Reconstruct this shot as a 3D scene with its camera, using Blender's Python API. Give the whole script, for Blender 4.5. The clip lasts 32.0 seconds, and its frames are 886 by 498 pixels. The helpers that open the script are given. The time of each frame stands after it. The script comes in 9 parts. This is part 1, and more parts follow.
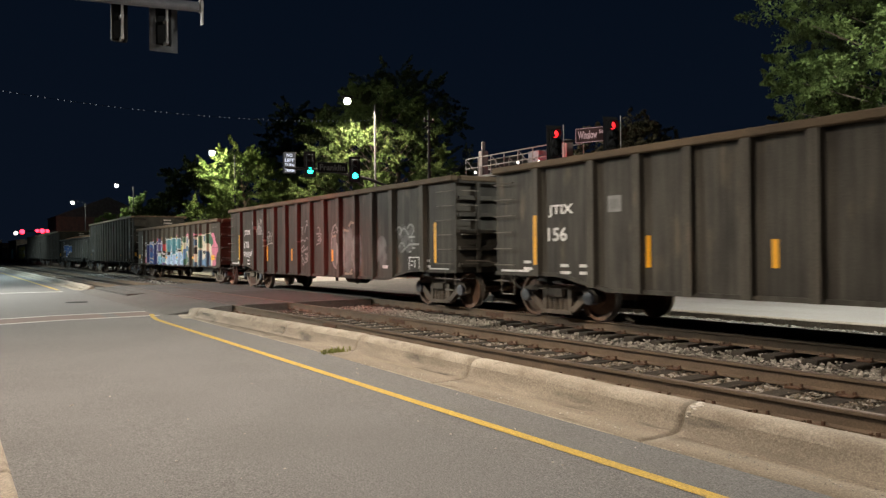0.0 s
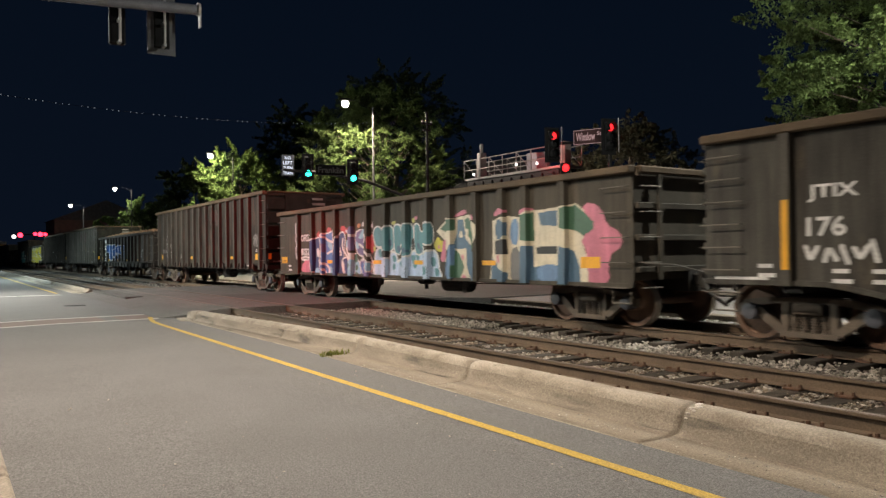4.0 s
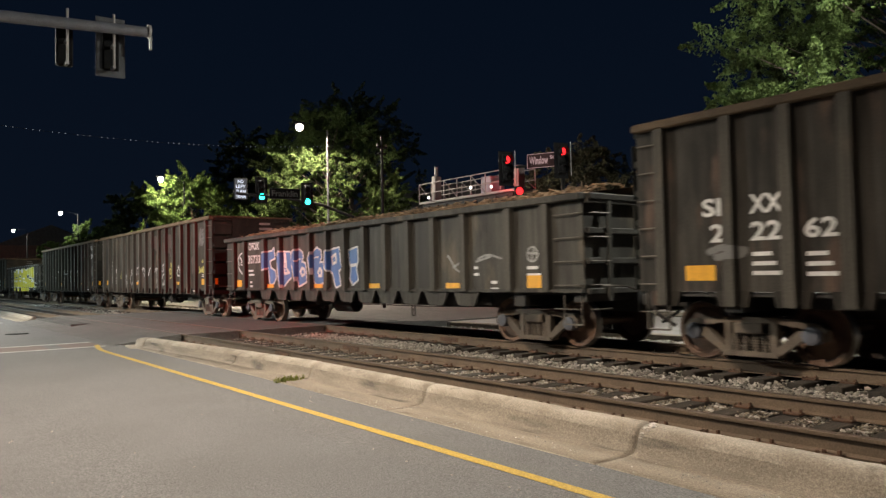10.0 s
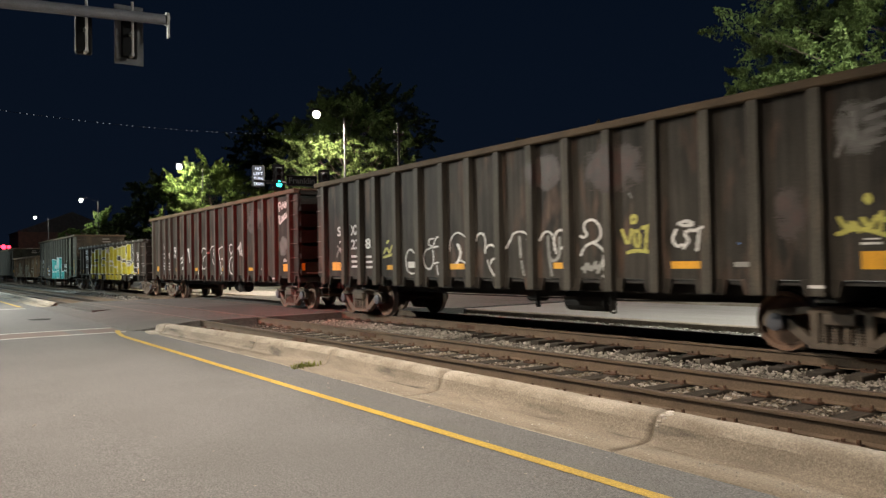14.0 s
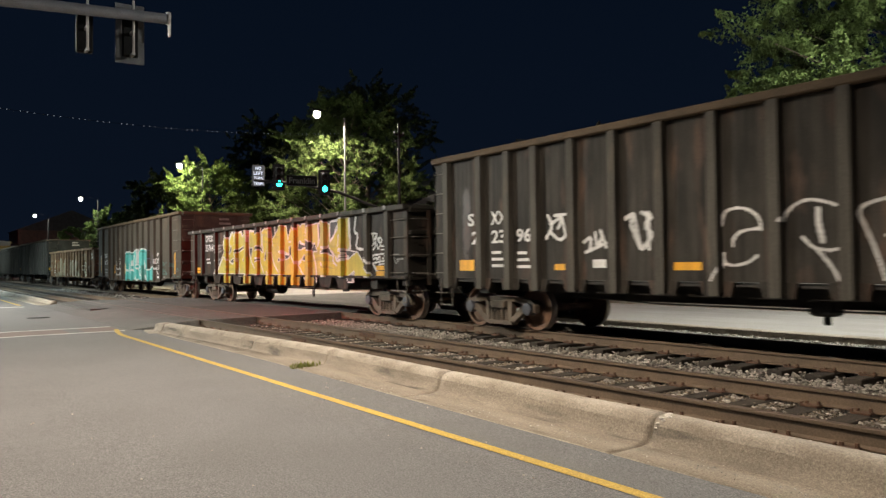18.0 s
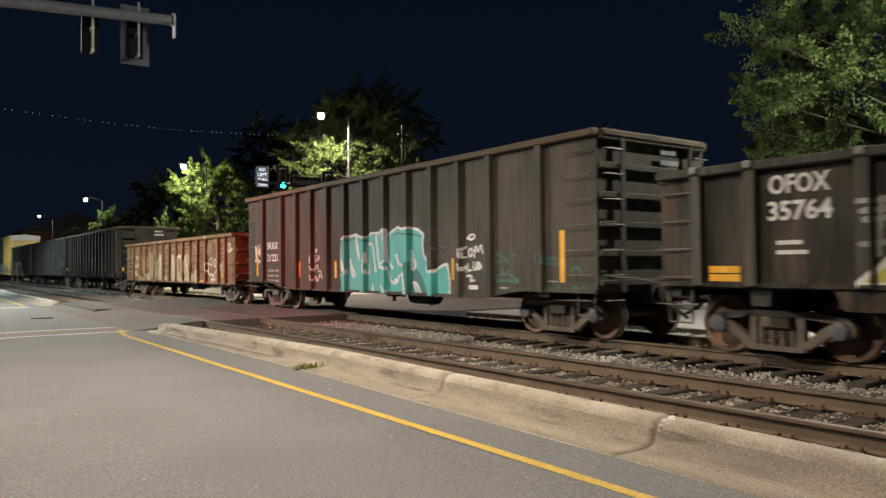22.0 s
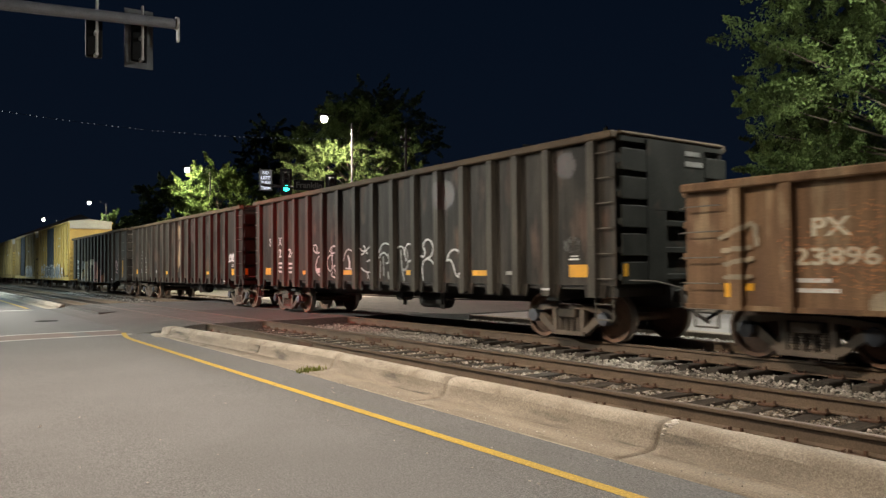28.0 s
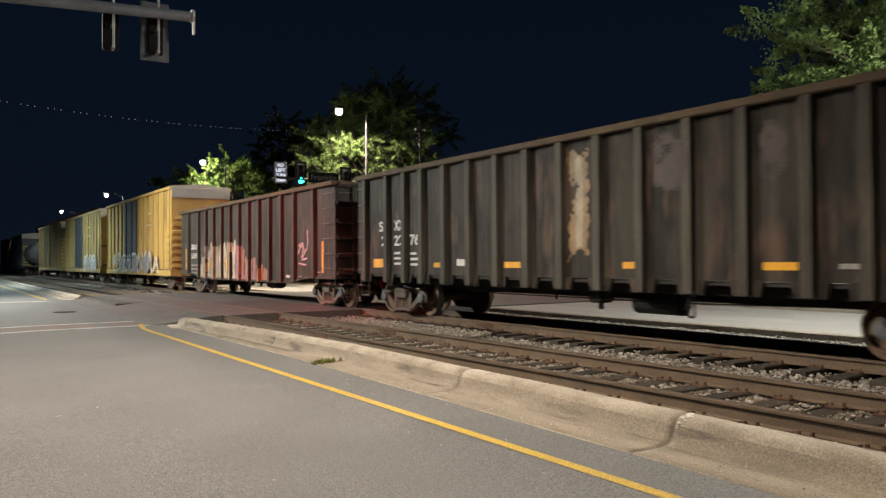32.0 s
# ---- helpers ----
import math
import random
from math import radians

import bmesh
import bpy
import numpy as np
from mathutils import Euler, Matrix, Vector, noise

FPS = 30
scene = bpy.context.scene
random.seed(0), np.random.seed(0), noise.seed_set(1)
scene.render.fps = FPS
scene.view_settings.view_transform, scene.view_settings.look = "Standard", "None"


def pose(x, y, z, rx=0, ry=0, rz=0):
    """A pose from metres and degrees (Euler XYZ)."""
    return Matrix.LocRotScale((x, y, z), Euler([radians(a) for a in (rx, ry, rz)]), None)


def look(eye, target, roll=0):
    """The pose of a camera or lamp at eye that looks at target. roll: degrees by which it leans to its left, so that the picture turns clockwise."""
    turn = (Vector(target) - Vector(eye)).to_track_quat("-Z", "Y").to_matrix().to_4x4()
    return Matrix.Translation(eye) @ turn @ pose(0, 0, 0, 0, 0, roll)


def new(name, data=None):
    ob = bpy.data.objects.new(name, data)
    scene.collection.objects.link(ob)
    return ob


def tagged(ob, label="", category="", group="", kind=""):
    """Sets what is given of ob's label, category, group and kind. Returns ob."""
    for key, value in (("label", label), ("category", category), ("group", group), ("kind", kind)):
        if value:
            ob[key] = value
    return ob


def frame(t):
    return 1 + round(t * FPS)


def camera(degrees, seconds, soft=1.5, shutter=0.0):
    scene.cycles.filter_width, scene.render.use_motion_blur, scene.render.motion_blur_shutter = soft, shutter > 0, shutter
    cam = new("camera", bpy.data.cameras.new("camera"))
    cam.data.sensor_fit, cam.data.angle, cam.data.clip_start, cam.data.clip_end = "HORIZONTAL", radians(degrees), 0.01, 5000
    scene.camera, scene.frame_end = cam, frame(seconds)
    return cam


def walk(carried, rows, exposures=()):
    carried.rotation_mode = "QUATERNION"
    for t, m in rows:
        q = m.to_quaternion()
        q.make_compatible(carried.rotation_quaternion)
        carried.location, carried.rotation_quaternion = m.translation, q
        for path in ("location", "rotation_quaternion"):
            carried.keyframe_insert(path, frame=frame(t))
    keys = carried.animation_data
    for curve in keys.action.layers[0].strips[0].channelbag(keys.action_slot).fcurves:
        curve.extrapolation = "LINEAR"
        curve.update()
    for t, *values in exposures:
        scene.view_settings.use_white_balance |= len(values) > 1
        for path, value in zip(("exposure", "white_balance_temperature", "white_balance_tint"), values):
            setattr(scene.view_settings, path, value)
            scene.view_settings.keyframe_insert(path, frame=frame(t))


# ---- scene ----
# Camera: held at one spot beside the road, turned by small amounts.
# X runs along the tracks (the train goes towards +X), Y away from the camera, z = 0 at the rail heads.
EYE = (0.0, 0.0, 1.343)
PATH = [(0, 33.92, 0.13, -0.52), (0.5, 33.96, 0.16, -0.54), (1, 34.01, 0.21, -0.57), (1.5, 34.05, 0.25, -0.60), (2, 34.05, 0.29, -0.60), (2.5, 34.05, 0.30, -0.64),
        (3, 34.05, 0.30, -0.66), (3.5, 34.06, 0.31, -0.69), (5.5, 33.95, 0.11, -0.75), (6, 34.09, 0.06, -0.86), (6.5, 34.45, 0.16, -1.08), (7, 35.22, 0.52, -1.21),
        (7.5, 35.88, 0.99, -1.43), (8, 36.52, 1.54, -1.58), (8.5, 36.88, 2.23, -1.65), (9, 37.45, 2.35, -1.62), (9.5, 37.64, 2.27, -1.44), (10, 37.49, 2.02, -1.16),
        (10.5, 37.22, 1.68, -1.08), (11, 36.86, 1.40, -1.07), (11.5, 36.54, 1.14, -1.07), (12, 36.33, 1.01, -1.09), (12.5, 36.22, 0.94, -1.09), (13, 36.16, 0.94, -1.09),
        (13.5, 36.16, 0.99, -1.09), (14, 36.19, 1.06, -1.04), (14.5, 36.21, 1.13, -0.99), (16.5, 36.03, 1.08, -0.69), (17, 36.05, 1.08, -0.70), (17.5, 36.13, 1.10, -0.65),
        (18, 36.22, 1.12, -0.69), (18.5, 36.23, 1.11, -0.68), (19, 36.25, 1.12, -0.57), (19.5, 36.20, 1.11, -0.59), (20, 36.17, 1.14, -0.54), (20.5, 36.13, 1.16, -0.52),
        (21, 36.07, 1.21, -0.47), (21.5, 36.01, 1.26, -0.46), (22, 35.95, 1.26, -0.51), (22.5, 35.93, 1.27, -0.48), (23, 35.94, 1.26, -0.49), (23.5, 35.95, 1.26, -0.51),
        (24, 35.95, 1.28, -0.44), (24.5, 35.91, 1.34, -0.42), (25, 35.88, 1.34, -0.43), (25.5, 35.84, 1.40, -0.39), (27.5, 35.78, 1.47, -0.42), (28, 35.72, 1.50, -0.48),
        (28.5, 35.71, 1.53, -0.46), (29, 35.67, 1.57, -0.39), (29.5, 35.64, 1.55, -0.43), (30, 35.60, 1.51, -0.41), (30.5, 35.55, 1.47, -0.46), (31, 35.42, 1.38, -0.40),
        (31.5, 35.12, 1.21, -0.39), (32, 34.62, 0.93, -0.35)]


def turned(yaw, pitch, roll):
    y, p, r = radians(yaw), radians(pitch), radians(roll)
    fwd = Vector((-math.cos(y) * math.cos(p), math.sin(y) * math.cos(p), math.sin(p)))
    right = Vector((math.sin(y), math.cos(y), 0))
    up = right.cross(fwd)
    rt, u = math.cos(r) * right + math.sin(r) * up, -math.sin(r) * right + math.cos(r) * up
    m = Matrix((rt, u, -fwd)).transposed().to_4x4()
    m.translation = EYE
    return m


cam = camera(61.5, 32.0, soft=1.35, shutter=0.4)
walk(cam, [(t, turned(a, b, c)) for t, a, b, c in PATH], [(0.0, -0.12), (8.0, -0.11), (12.0, 0.0), (26.0, 0.0), (28.0, -0.07), (30.0, 0.0), (32.0, 0.02)])

RAIL_Y = (6.226, 7.731, 10.26, 11.765)
TRACK_Y = (6.98, 11.012)
ROAD_Z = -0.16

# ---- world and light ----
world = bpy.data.worlds.new("night_sky")
scene.world = world
world.use_nodes = True
wn = world.node_tree
bg = wn.nodes["Background"]
geo_n = wn.nodes.new("ShaderNodeTexCoord")
sep_n = wn.nodes.new("ShaderNodeSeparateXYZ")
ramp_n = wn.nodes.new("ShaderNodeValToRGB")
wn.links.new(geo_n.outputs["Generated"], sep_n.inputs[0])
wn.links.new(sep_n.outputs["Z"], ramp_n.inputs[0])
wn.links.new(ramp_n.outputs[0], bg.inputs["Color"])
ramp_n.color_ramp.elements[0].position, ramp_n.color_ramp.elements[0].color = 0.0, (0.0035, 0.0064, 0.0136, 1)
ramp_n.color_ramp.elements[1].position, ramp_n.color_ramp.elements[1].color = 0.5, (0.0016, 0.0042, 0.0103, 1)
bg.inputs["Strength"].default_value = 1.0


def lamp(name, at, watts, colour, radius=0.12, cone=0, to=None, blend=0.6):
    data = bpy.data.lights.new(name, "SPOT" if cone else "POINT")
    data.energy, data.color, data.shadow_soft_size = watts, colour, radius
    if cone:
        data.spot_size, data.spot_blend = radians(cone), blend
    ob = new(name, data)
    ob.matrix_world = look(at, to) if to else pose(*at)
    return ob


WARM = (1.0, 0.845, 0.675)
COOL = (0.76, 0.97, 1.0)
PALE = (0.98, 0.98, 0.88)
GOLD = (1.0, 0.93, 0.62)
# street lamps: (x, y, height, mast side, watts)
STREET_LAMPS = [(-36.6, 18.4, 9.78, 1, 5400, WARM), (-55.5, 16.7, 9.0, 1, 4200, GOLD), (-87.6, 15.9, 9.0, 1, 3000, PALE),
                (-118.8, 15.6, 9.0, 1, 3000, PALE), (-5.8, 15.4, 9.6, 1, 6300, PALE),
                # near side, all out of view; the last three are added to brighten the train
                (-9.0, 0.6, 9.5, -1, 7600, WARM), (12.0, 0.6, 9.5, -1, 2500, WARM), (-34.0, -6.0, 9.5, -1, 30000, PALE),
                (-58.0, 0.6, 9.5, -1, 11000, COOL), (-92.0, 0.6, 9.5, -1, 8000, COOL)]
for x, y, z, side, watts, tone in STREET_LAMPS:
    if y > 10:
        if x == -36.6:
            # the hood keeps its light below the head
            lamp("street_lamp_light", (x, y, z - 0.46), 2.1 * watts, tone, 0.16, 174, (x, y, 0), 0.12)
        else:
            lamp("street_lamp_light", (x, y, z - 0.46), watts, tone, 0.16)
    elif tone is PALE:
        # added unseen lamp, tilted across the road at the cars
        lamp("street_lamp_light", (x, y, z - 0.46), watts, tone, 0.16, 118, (-28.0, 9.0, 0), 0.8)
    else:
        lamp("street_lamp_light", (x, y, z - 0.46), watts, tone, 0.16, 132 if x == -9.0 else 156, (x, y, 0), 0.45)
# red signals over the crossing
lamp("signal_light", (-18.2, 3.4, 6.6), 4200, (1.0, 0.09, 0.065), 0.1, 84, (-25.0, 9.5, 0.6), 1.0)
lamp("signal_light", (-18.0, 4.3, 6.6), 11000, (1.0, 0.09, 0.065), 0.1, 74, (-19.4, 7.3, -1.0), 1.0)

# an added red lamp, set nearer than the red lenses, tints the walkway
lamp("signal_light", (-23.0, 20.6, 5.0), 190, (1.0, 0.05, 0.06), 0.1)

# ---- materials ----
MATS = {}


def nodes_of(m):
    m.use_nodes = True
    t = m.node_tree
    return t, t.nodes["Principled BSDF"]


def surface(name, base, rough=0.8, metal=0.0, second=None, scale=3.0, grain=60.0, bump=0.2, stretch=(1, 1, 1), amount=0.5, third=None,
            third_scale=1.2, third_at=0.58, vary=0.0, speck=0.0, space="Object", detail=6.0, streak=0.0, thin=0.0):
    """A surface with two colours mixed by a broad noise, a third in patches, a fine grain and bump."""
    if name in MATS:
        return MATS[name]
    m = bpy.data.materials.new(name)
    t, b = nodes_of(m)
    N, L = t.nodes.new, t.links.new
    co = N("ShaderNodeTexCoord")
    mp = N("ShaderNodeMapping")
    mp.inputs["Scale"].default_value = stretch
    L(co.outputs[space], mp.inputs[0])
    oi = N("ShaderNodeObjectInfo")
    add = N("ShaderNodeVectorMath")
    add.operation = "MULTIPLY_ADD"
    L(oi.outputs["Random"], add.inputs[1])
    add.inputs[0].default_value = (13.0, 7.0, 5.0) if space == "Object" else (0, 0, 0)
    L(mp.outputs[0], add.inputs[2])
    n1, n2 = N("ShaderNodeTexNoise"), N("ShaderNodeTexNoise")
    n1.inputs["Scale"].default_value, n1.inputs["Detail"].default_value = scale, detail
    n2.inputs["Scale"].default_value, n2.inputs["Detail"].default_value = grain, 3.0
    L(add.outputs[0], n1.inputs["Vector"])
    L(co.outputs[space], n2.inputs["Vector"])
    r1 = N("ShaderNodeValToRGB")
    second = second or [c * 0.6 for c in base]
    r1.color_ramp.elements[0].position, r1.color_ramp.elements[0].color = 0.5 - amount * 0.4, (*second, 1)
    r1.color_ramp.elements[1].position, r1.color_ramp.elements[1].color = 0.5 + amount * 0.3, (*base, 1)
    L(n1.outputs[0], r1.inputs[0])
    out = r1.outputs[0]
    if third:
        n3 = N("ShaderNodeTexNoise")
        n3.inputs["Scale"].default_value, n3.inputs["Detail"].default_value = third_scale, 8.0
        L(add.outputs[0], n3.inputs["Vector"])
        r3 = N("ShaderNodeValToRGB")
        r3.color_ramp.elements[0].position, r3.color_ramp.elements[1].position = third_at, third_at + 0.13
        L(n3.outputs[0], r3.inputs[0])
        mx = N("ShaderNodeMix")
        mx.data_type = "RGBA"
        L(r3.outputs[0], mx.inputs[0])
        L(out, mx.inputs[6])
        mx.inputs[7].default_value = (*third, 1)
        out = mx.outputs[2]
    gm = N("ShaderNodeMix")
    gm.data_type, gm.blend_type = "RGBA", "MULTIPLY"
    gm.inputs[0].default_value = 0.75
    gr = N("ShaderNodeMapRange")
    gr.inputs["From Min"].default_value, gr.inputs["From Max"].default_value = 0.3, 0.7
    gr.inputs["To Min"].default_value, gr.inputs["To Max"].default_value = 0.72, 1.22
    L(n2.outputs[0], gr.inputs[0])
    L(out, gm.inputs[6])
    L(gr.outputs[0], gm.inputs[7])
    out = gm.outputs[2]
    if speck:
        sn, sm, sr = N("ShaderNodeTexNoise"), N("ShaderNodeMix"), N("ShaderNodeMapRange")
        sn.inputs["Scale"].default_value, sn.inputs["Detail"].default_value = 95.0, 2.0
        L(co.outputs[space], sn.inputs["Vector"])
        sr.inputs["From Min"].default_value, sr.inputs["From Max"].default_value = 0.36, 0.64
        sr.inputs["To Min"].default_value, sr.inputs["To Max"].default_value = 1 - speck, 1 + speck
        L(sn.outputs[0], sr.inputs[0])
        sm.data_type, sm.blend_type = "RGBA", "MULTIPLY"
        sm.inputs[0].default_value = 1.0
        L(out, sm.inputs[6])
        L(sr.outputs[0], sm.inputs[7])
        out = sm.outputs[2]
    if streak:
        mk, nk, kk, km = N("ShaderNodeMapping"), N("ShaderNodeTexNoise"), N("ShaderNodeMapRange"), N("ShaderNodeMix")
        mk.inputs["Scale"].default_value = (5.0, 1.0, 0.55)
        L(add.outputs[0], mk.inputs[0])
        L(mk.outputs[0], nk.inputs["Vector"])
        nk.inputs["Scale"].default_value, nk.inputs["Detail"].default_value = 1.7, 7.0
        kk.inputs["From Min"].default_value, kk.inputs["From Max"].default_value = 0.32, 0.68
        kk.inputs["To Min"].default_value, kk.inputs["To Max"].default_value = 1 - streak, 1 + streak
        L(nk.outputs[0], kk.inputs[0])
        km.data_type, km.blend_type = "RGBA", "MULTIPLY"
        km.inputs[0].default_value = 1.0
        L(out, km.inputs[6])
        L(kk.outputs[0], km.inputs[7])
        out = km.outputs[2]
    if vary:
        vm = N("ShaderNodeMix")
        vm.data_type, vm.blend_type = "RGBA", "MULTIPLY"
        vm.inputs[0].default_value = 1.0
        vr = N("ShaderNodeMapRange")
        vr.inputs["To Min"].default_value, vr.inputs["To Max"].default_value = 1 - vary, 1 + vary
        src = N("ShaderNodeNewGeometry").outputs["Random Per Island"] if space == "Generated" or name in ISLANDS else oi.outputs["Random"]
        L(src, vr.inputs[0])
        L(out, vm.inputs[6])
        L(vr.outputs[0], vm.inputs[7])
        out = vm.outputs[2]
    L(out, b.inputs["Base Color"])
    rr = N("ShaderNodeMapRange")
    rr.inputs["To Min"].default_value, rr.inputs["To Max"].default_value = max(0.05, rough - 0.12), min(1, rough + 0.12)
    L(n1.outputs[0], rr.inputs[0])
    L(rr.outputs[0], b.inputs["Roughness"])
    if name.split("_")[0] in ("leaf", "black", "sign", "dark", "car", "worn"):
        b.inputs["Specular IOR Level"].default_value = 0.14
    b.inputs["Metallic"].default_value = metal
    if bump:
        bn = N("ShaderNodeBump")
        bn.inputs["Strength"].default_value, bn.inputs["Distance"].default_value = bump, 0.01
        L(n2.outputs[0], bn.inputs["Height"])
        L(bn.outputs[0], b.inputs["Normal"])
    if thin:
        tb, ms = N("ShaderNodeBsdfTranslucent"), N("ShaderNodeMixShader")
        L(out, tb.inputs["Color"])
        ms.inputs[0].default_value = thin
        L(b.outputs[0], ms.inputs[1])
        L(tb.outputs[0], ms.inputs[2])
        L(ms.outputs[0], t.nodes["Material Output"].inputs["Surface"])
    MATS[name] = m
    return m


def glow(name, colour, strength):
    m = bpy.data.materials.new(name)
    t, b = nodes_of(m)
    b.inputs["Base Color"].default_value = (*[c * 0.03 for c in colour], 1)
    b.inputs["Emission Color"].default_value = (*colour, 1)
    b.inputs["Emission Strength"].default_value = strength
    return m


ISLANDS = {"ballast_stone", "crib_stone", "leaf_green", "leaf_dark", "leaf_brown", "wood_scrap", "grass"}
ASPHALT = surface("asphalt", (0.132, 0.130, 0.131), 0.88, 0, (0.104, 0.102, 0.102), 0.7, 42, 0.8, third=(0.100, 0.098, 0.098), third_scale=0.35, third_at=0.60, speck=0.42)
ASPHALT_DARK = surface("asphalt_crossing", (0.112, 0.106, 0.100), 0.88, 0, (0.080, 0.076, 0.072), 0.8, 42, 0.6, third=(0.140, 0.132, 0.125), third_scale=0.5, speck=0.5)
STREET = surface("pale_street", (0.35, 0.333, 0.318), 0.9, 0, (0.28, 0.265, 0.25), 0.7, 60, 0.3, stretch=(0.5, 2, 1))
CONCRETE = surface("concrete", (0.36, 0.318, 0.265), 0.9, 0, (0.21, 0.175, 0.135), 1.9, 45, 0.6, stretch=(0.9, 1.4, 1.4), third=(0.19, 0.160, 0.125), third_scale=4.2, third_at=0.58, vary=0.06, speck=0.16)
GUTTER = surface("gutter_concrete", (0.262, 0.222, 0.175), 0.92, 0, (0.195, 0.164, 0.128), 2.2, 45, 0.7, stretch=(0.6, 2.2, 1), third=(0.150, 0.125, 0.098), third_scale=2.4, third_at=0.57, vary=0.04, speck=0.22)
# kerb face and foot: grime patches, plus the face's shade in a darker base
GRIMY_SHADE = surface("grimy_concrete", (0.270, 0.232, 0.186), 0.92, 0, (0.185, 0.157, 0.124), 2.6, 45, 0.7, stretch=(0.5, 2.5, 2.5), third=(0.095, 0.082, 0.068), third_scale=2.2, third_at=0.57, vary=0.06, speck=0.2)
YELLOW_LINE = surface("road_paint_yellow", (0.47, 0.315, 0.045), 0.8, 0, (0.40, 0.265, 0.045), 3, 45, 0.4, third=(0.27, 0.19, 0.06), third_scale=9, third_at=0.63, speck=0.22)
WHITE_LINE = surface("road_paint_white", (0.62, 0.60, 0.57), 0.7, 0, (0.40, 0.39, 0.37), 3, 80, 0.3)
BRICK_RED = surface("crosswalk_red", (0.165, 0.118, 0.104), 0.85, 0, (0.125, 0.092, 0.082), 2, 70, 0.4)
SOIL = surface("soil", (0.10, 0.09, 0.07), 0.95, 0, (0.06, 0.06, 0.04), 0.3, 20, 0.5)
BALLAST_BED = surface("ballast_bed", (0.12, 0.105, 0.09), 0.95, 0, (0.06, 0.05, 0.042), 6, 60, 0.8)
STONE = surface("ballast_stone", (0.40, 0.375, 0.335), 0.9, 0, (0.24, 0.21, 0.18), 4, 50, 0.3, vary=0.45)
CRIB_STONE = surface("crib_stone", (0.225, 0.185, 0.142), 0.9, 0, (0.12, 0.098, 0.076), 4, 50, 0.3, vary=0.45)
WHITE_SPALL = surface("fresh_concrete", (0.55, 0.50, 0.46), 0.9, 0, (0.42, 0.38, 0.34), 6, 60, 0.6)
TIE = surface("sleeper_wood", (0.056, 0.045, 0.034), 0.9, 0, (0.028, 0.022, 0.018), 4, 40, 0.6, stretch=(6, 1, 1), vary=0.3)
RUST_RAIL = surface("rusty_rail", (0.142, 0.099, 0.064), 0.8, 0.0, (0.095, 0.066, 0.043), 3, 60, 0.3)
RAIL_HEAD = surface("rail_head", (0.12, 0.085, 0.062), 0.5, 0.3, (0.07, 0.05, 0.038), 2, 60, 0.1, stretch=(0.2, 4, 4))
PLATE_RUST = surface("tie_plate_rust", (0.13, 0.07, 0.042), 0.8, 0.2, (0.07, 0.04, 0.026), 8, 60, 0.3)
GREY_STEEL = surface("galvanised_steel", (0.22, 0.22, 0.25), 0.55, 0.2, (0.17, 0.17, 0.19), 3, 50, 0.1)
POLE_STEEL = surface("dull_pole_steel", (0.05, 0.05, 0.052), 0.8, 0.0, (0.036, 0.036, 0.037), 3, 50, 0.1)
DARK_STEEL = surface("dark_steel", (0.016, 0.016, 0.017), 0.7, 0.0, (0.010, 0.010, 0.010), 3, 50, 0.1)
PALE_PAINT = surface("pale_painted_steel", (0.45, 0.43, 0.42), 0.6, 0.2, (0.33, 0.31, 0.30), 3, 50, 0.1)
BLACK_PLASTIC = surface("black_plastic", (0.009, 0.009, 0.010), 0.7, 0, (0.006, 0.006, 0.006), 4, 50, 0.1)
BARK = surface("bark", (0.12, 0.095, 0.07), 0.95, 0, (0.06, 0.046, 0.033), 8, 40, 0.8, stretch=(1, 1, 0.25))
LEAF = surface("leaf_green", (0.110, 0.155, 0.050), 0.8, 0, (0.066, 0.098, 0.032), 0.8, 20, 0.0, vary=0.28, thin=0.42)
# same foliage with its albedo lowered, as shade for trees away from the lamps
LEAF_SHADE = surface("leaf_dark", (0.042, 0.056, 0.022), 0.8, 0, (0.030, 0.042, 0.016), 0.8, 20, 0.0, vary=0.4, thin=0.4)
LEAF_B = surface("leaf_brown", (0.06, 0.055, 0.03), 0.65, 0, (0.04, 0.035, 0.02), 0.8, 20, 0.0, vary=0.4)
GRASS = surface("grass", (0.20, 0.22, 0.045), 0.7, 0, (0.15, 0.16, 0.04), 2, 20, 0.0, vary=0.3, thin=0.4)
SCRAP = surface("wood_scrap", (0.30, 0.20, 0.12), 0.9, 0, (0.16, 0.10, 0.06), 3, 50, 0.3, vary=0.5)
BRICKWALL = surface("brick_wall", (0.16, 0.10, 0.08), 0.9, 0, (0.10, 0.07, 0.06), 2, 30, 0.3)
ROOFING = surface("roofing", (0.08, 0.08, 0.08), 0.9, 0, (0.05, 0.05, 0.05), 2, 30, 0.3)
DARK_GLASS = surface("dark_glass", (0.012, 0.013, 0.015), 0.12, 0, (0.01, 0.01, 0.012), 2, 30, 0.0)
# name board ink with added emission, in place of light falling on it
SIGN_INK_GLOW = glow("sign_ink_glow", (1.0, 0.62, 0.62), 0.42)
LAMP_GLOW = glow("lamp_lens_glow", (1.0, 0.90, 0.74), 28)
LAMP_GLOW_C = glow("lamp_lens_cool_glow", (0.95, 0.97, 1.0), 14)
RED_GLOW = glow("signal_red_glow", (1.0, 0.02, 0.025), 2.4)
GREEN_GLOW = glow("signal_green_glow", (0.02, 1.0, 0.72), 10)
RED_FAR = glow("far_red_glow", (1.0, 0.02, 0.045), 9.0)
WHITE_GLOW = glow("sign_white_glow", (0.80, 0.86, 1.0), 1.15)
SIGN_FACE = glow("sign_face_glow", (0.80, 0.86, 1.0), 0.05)
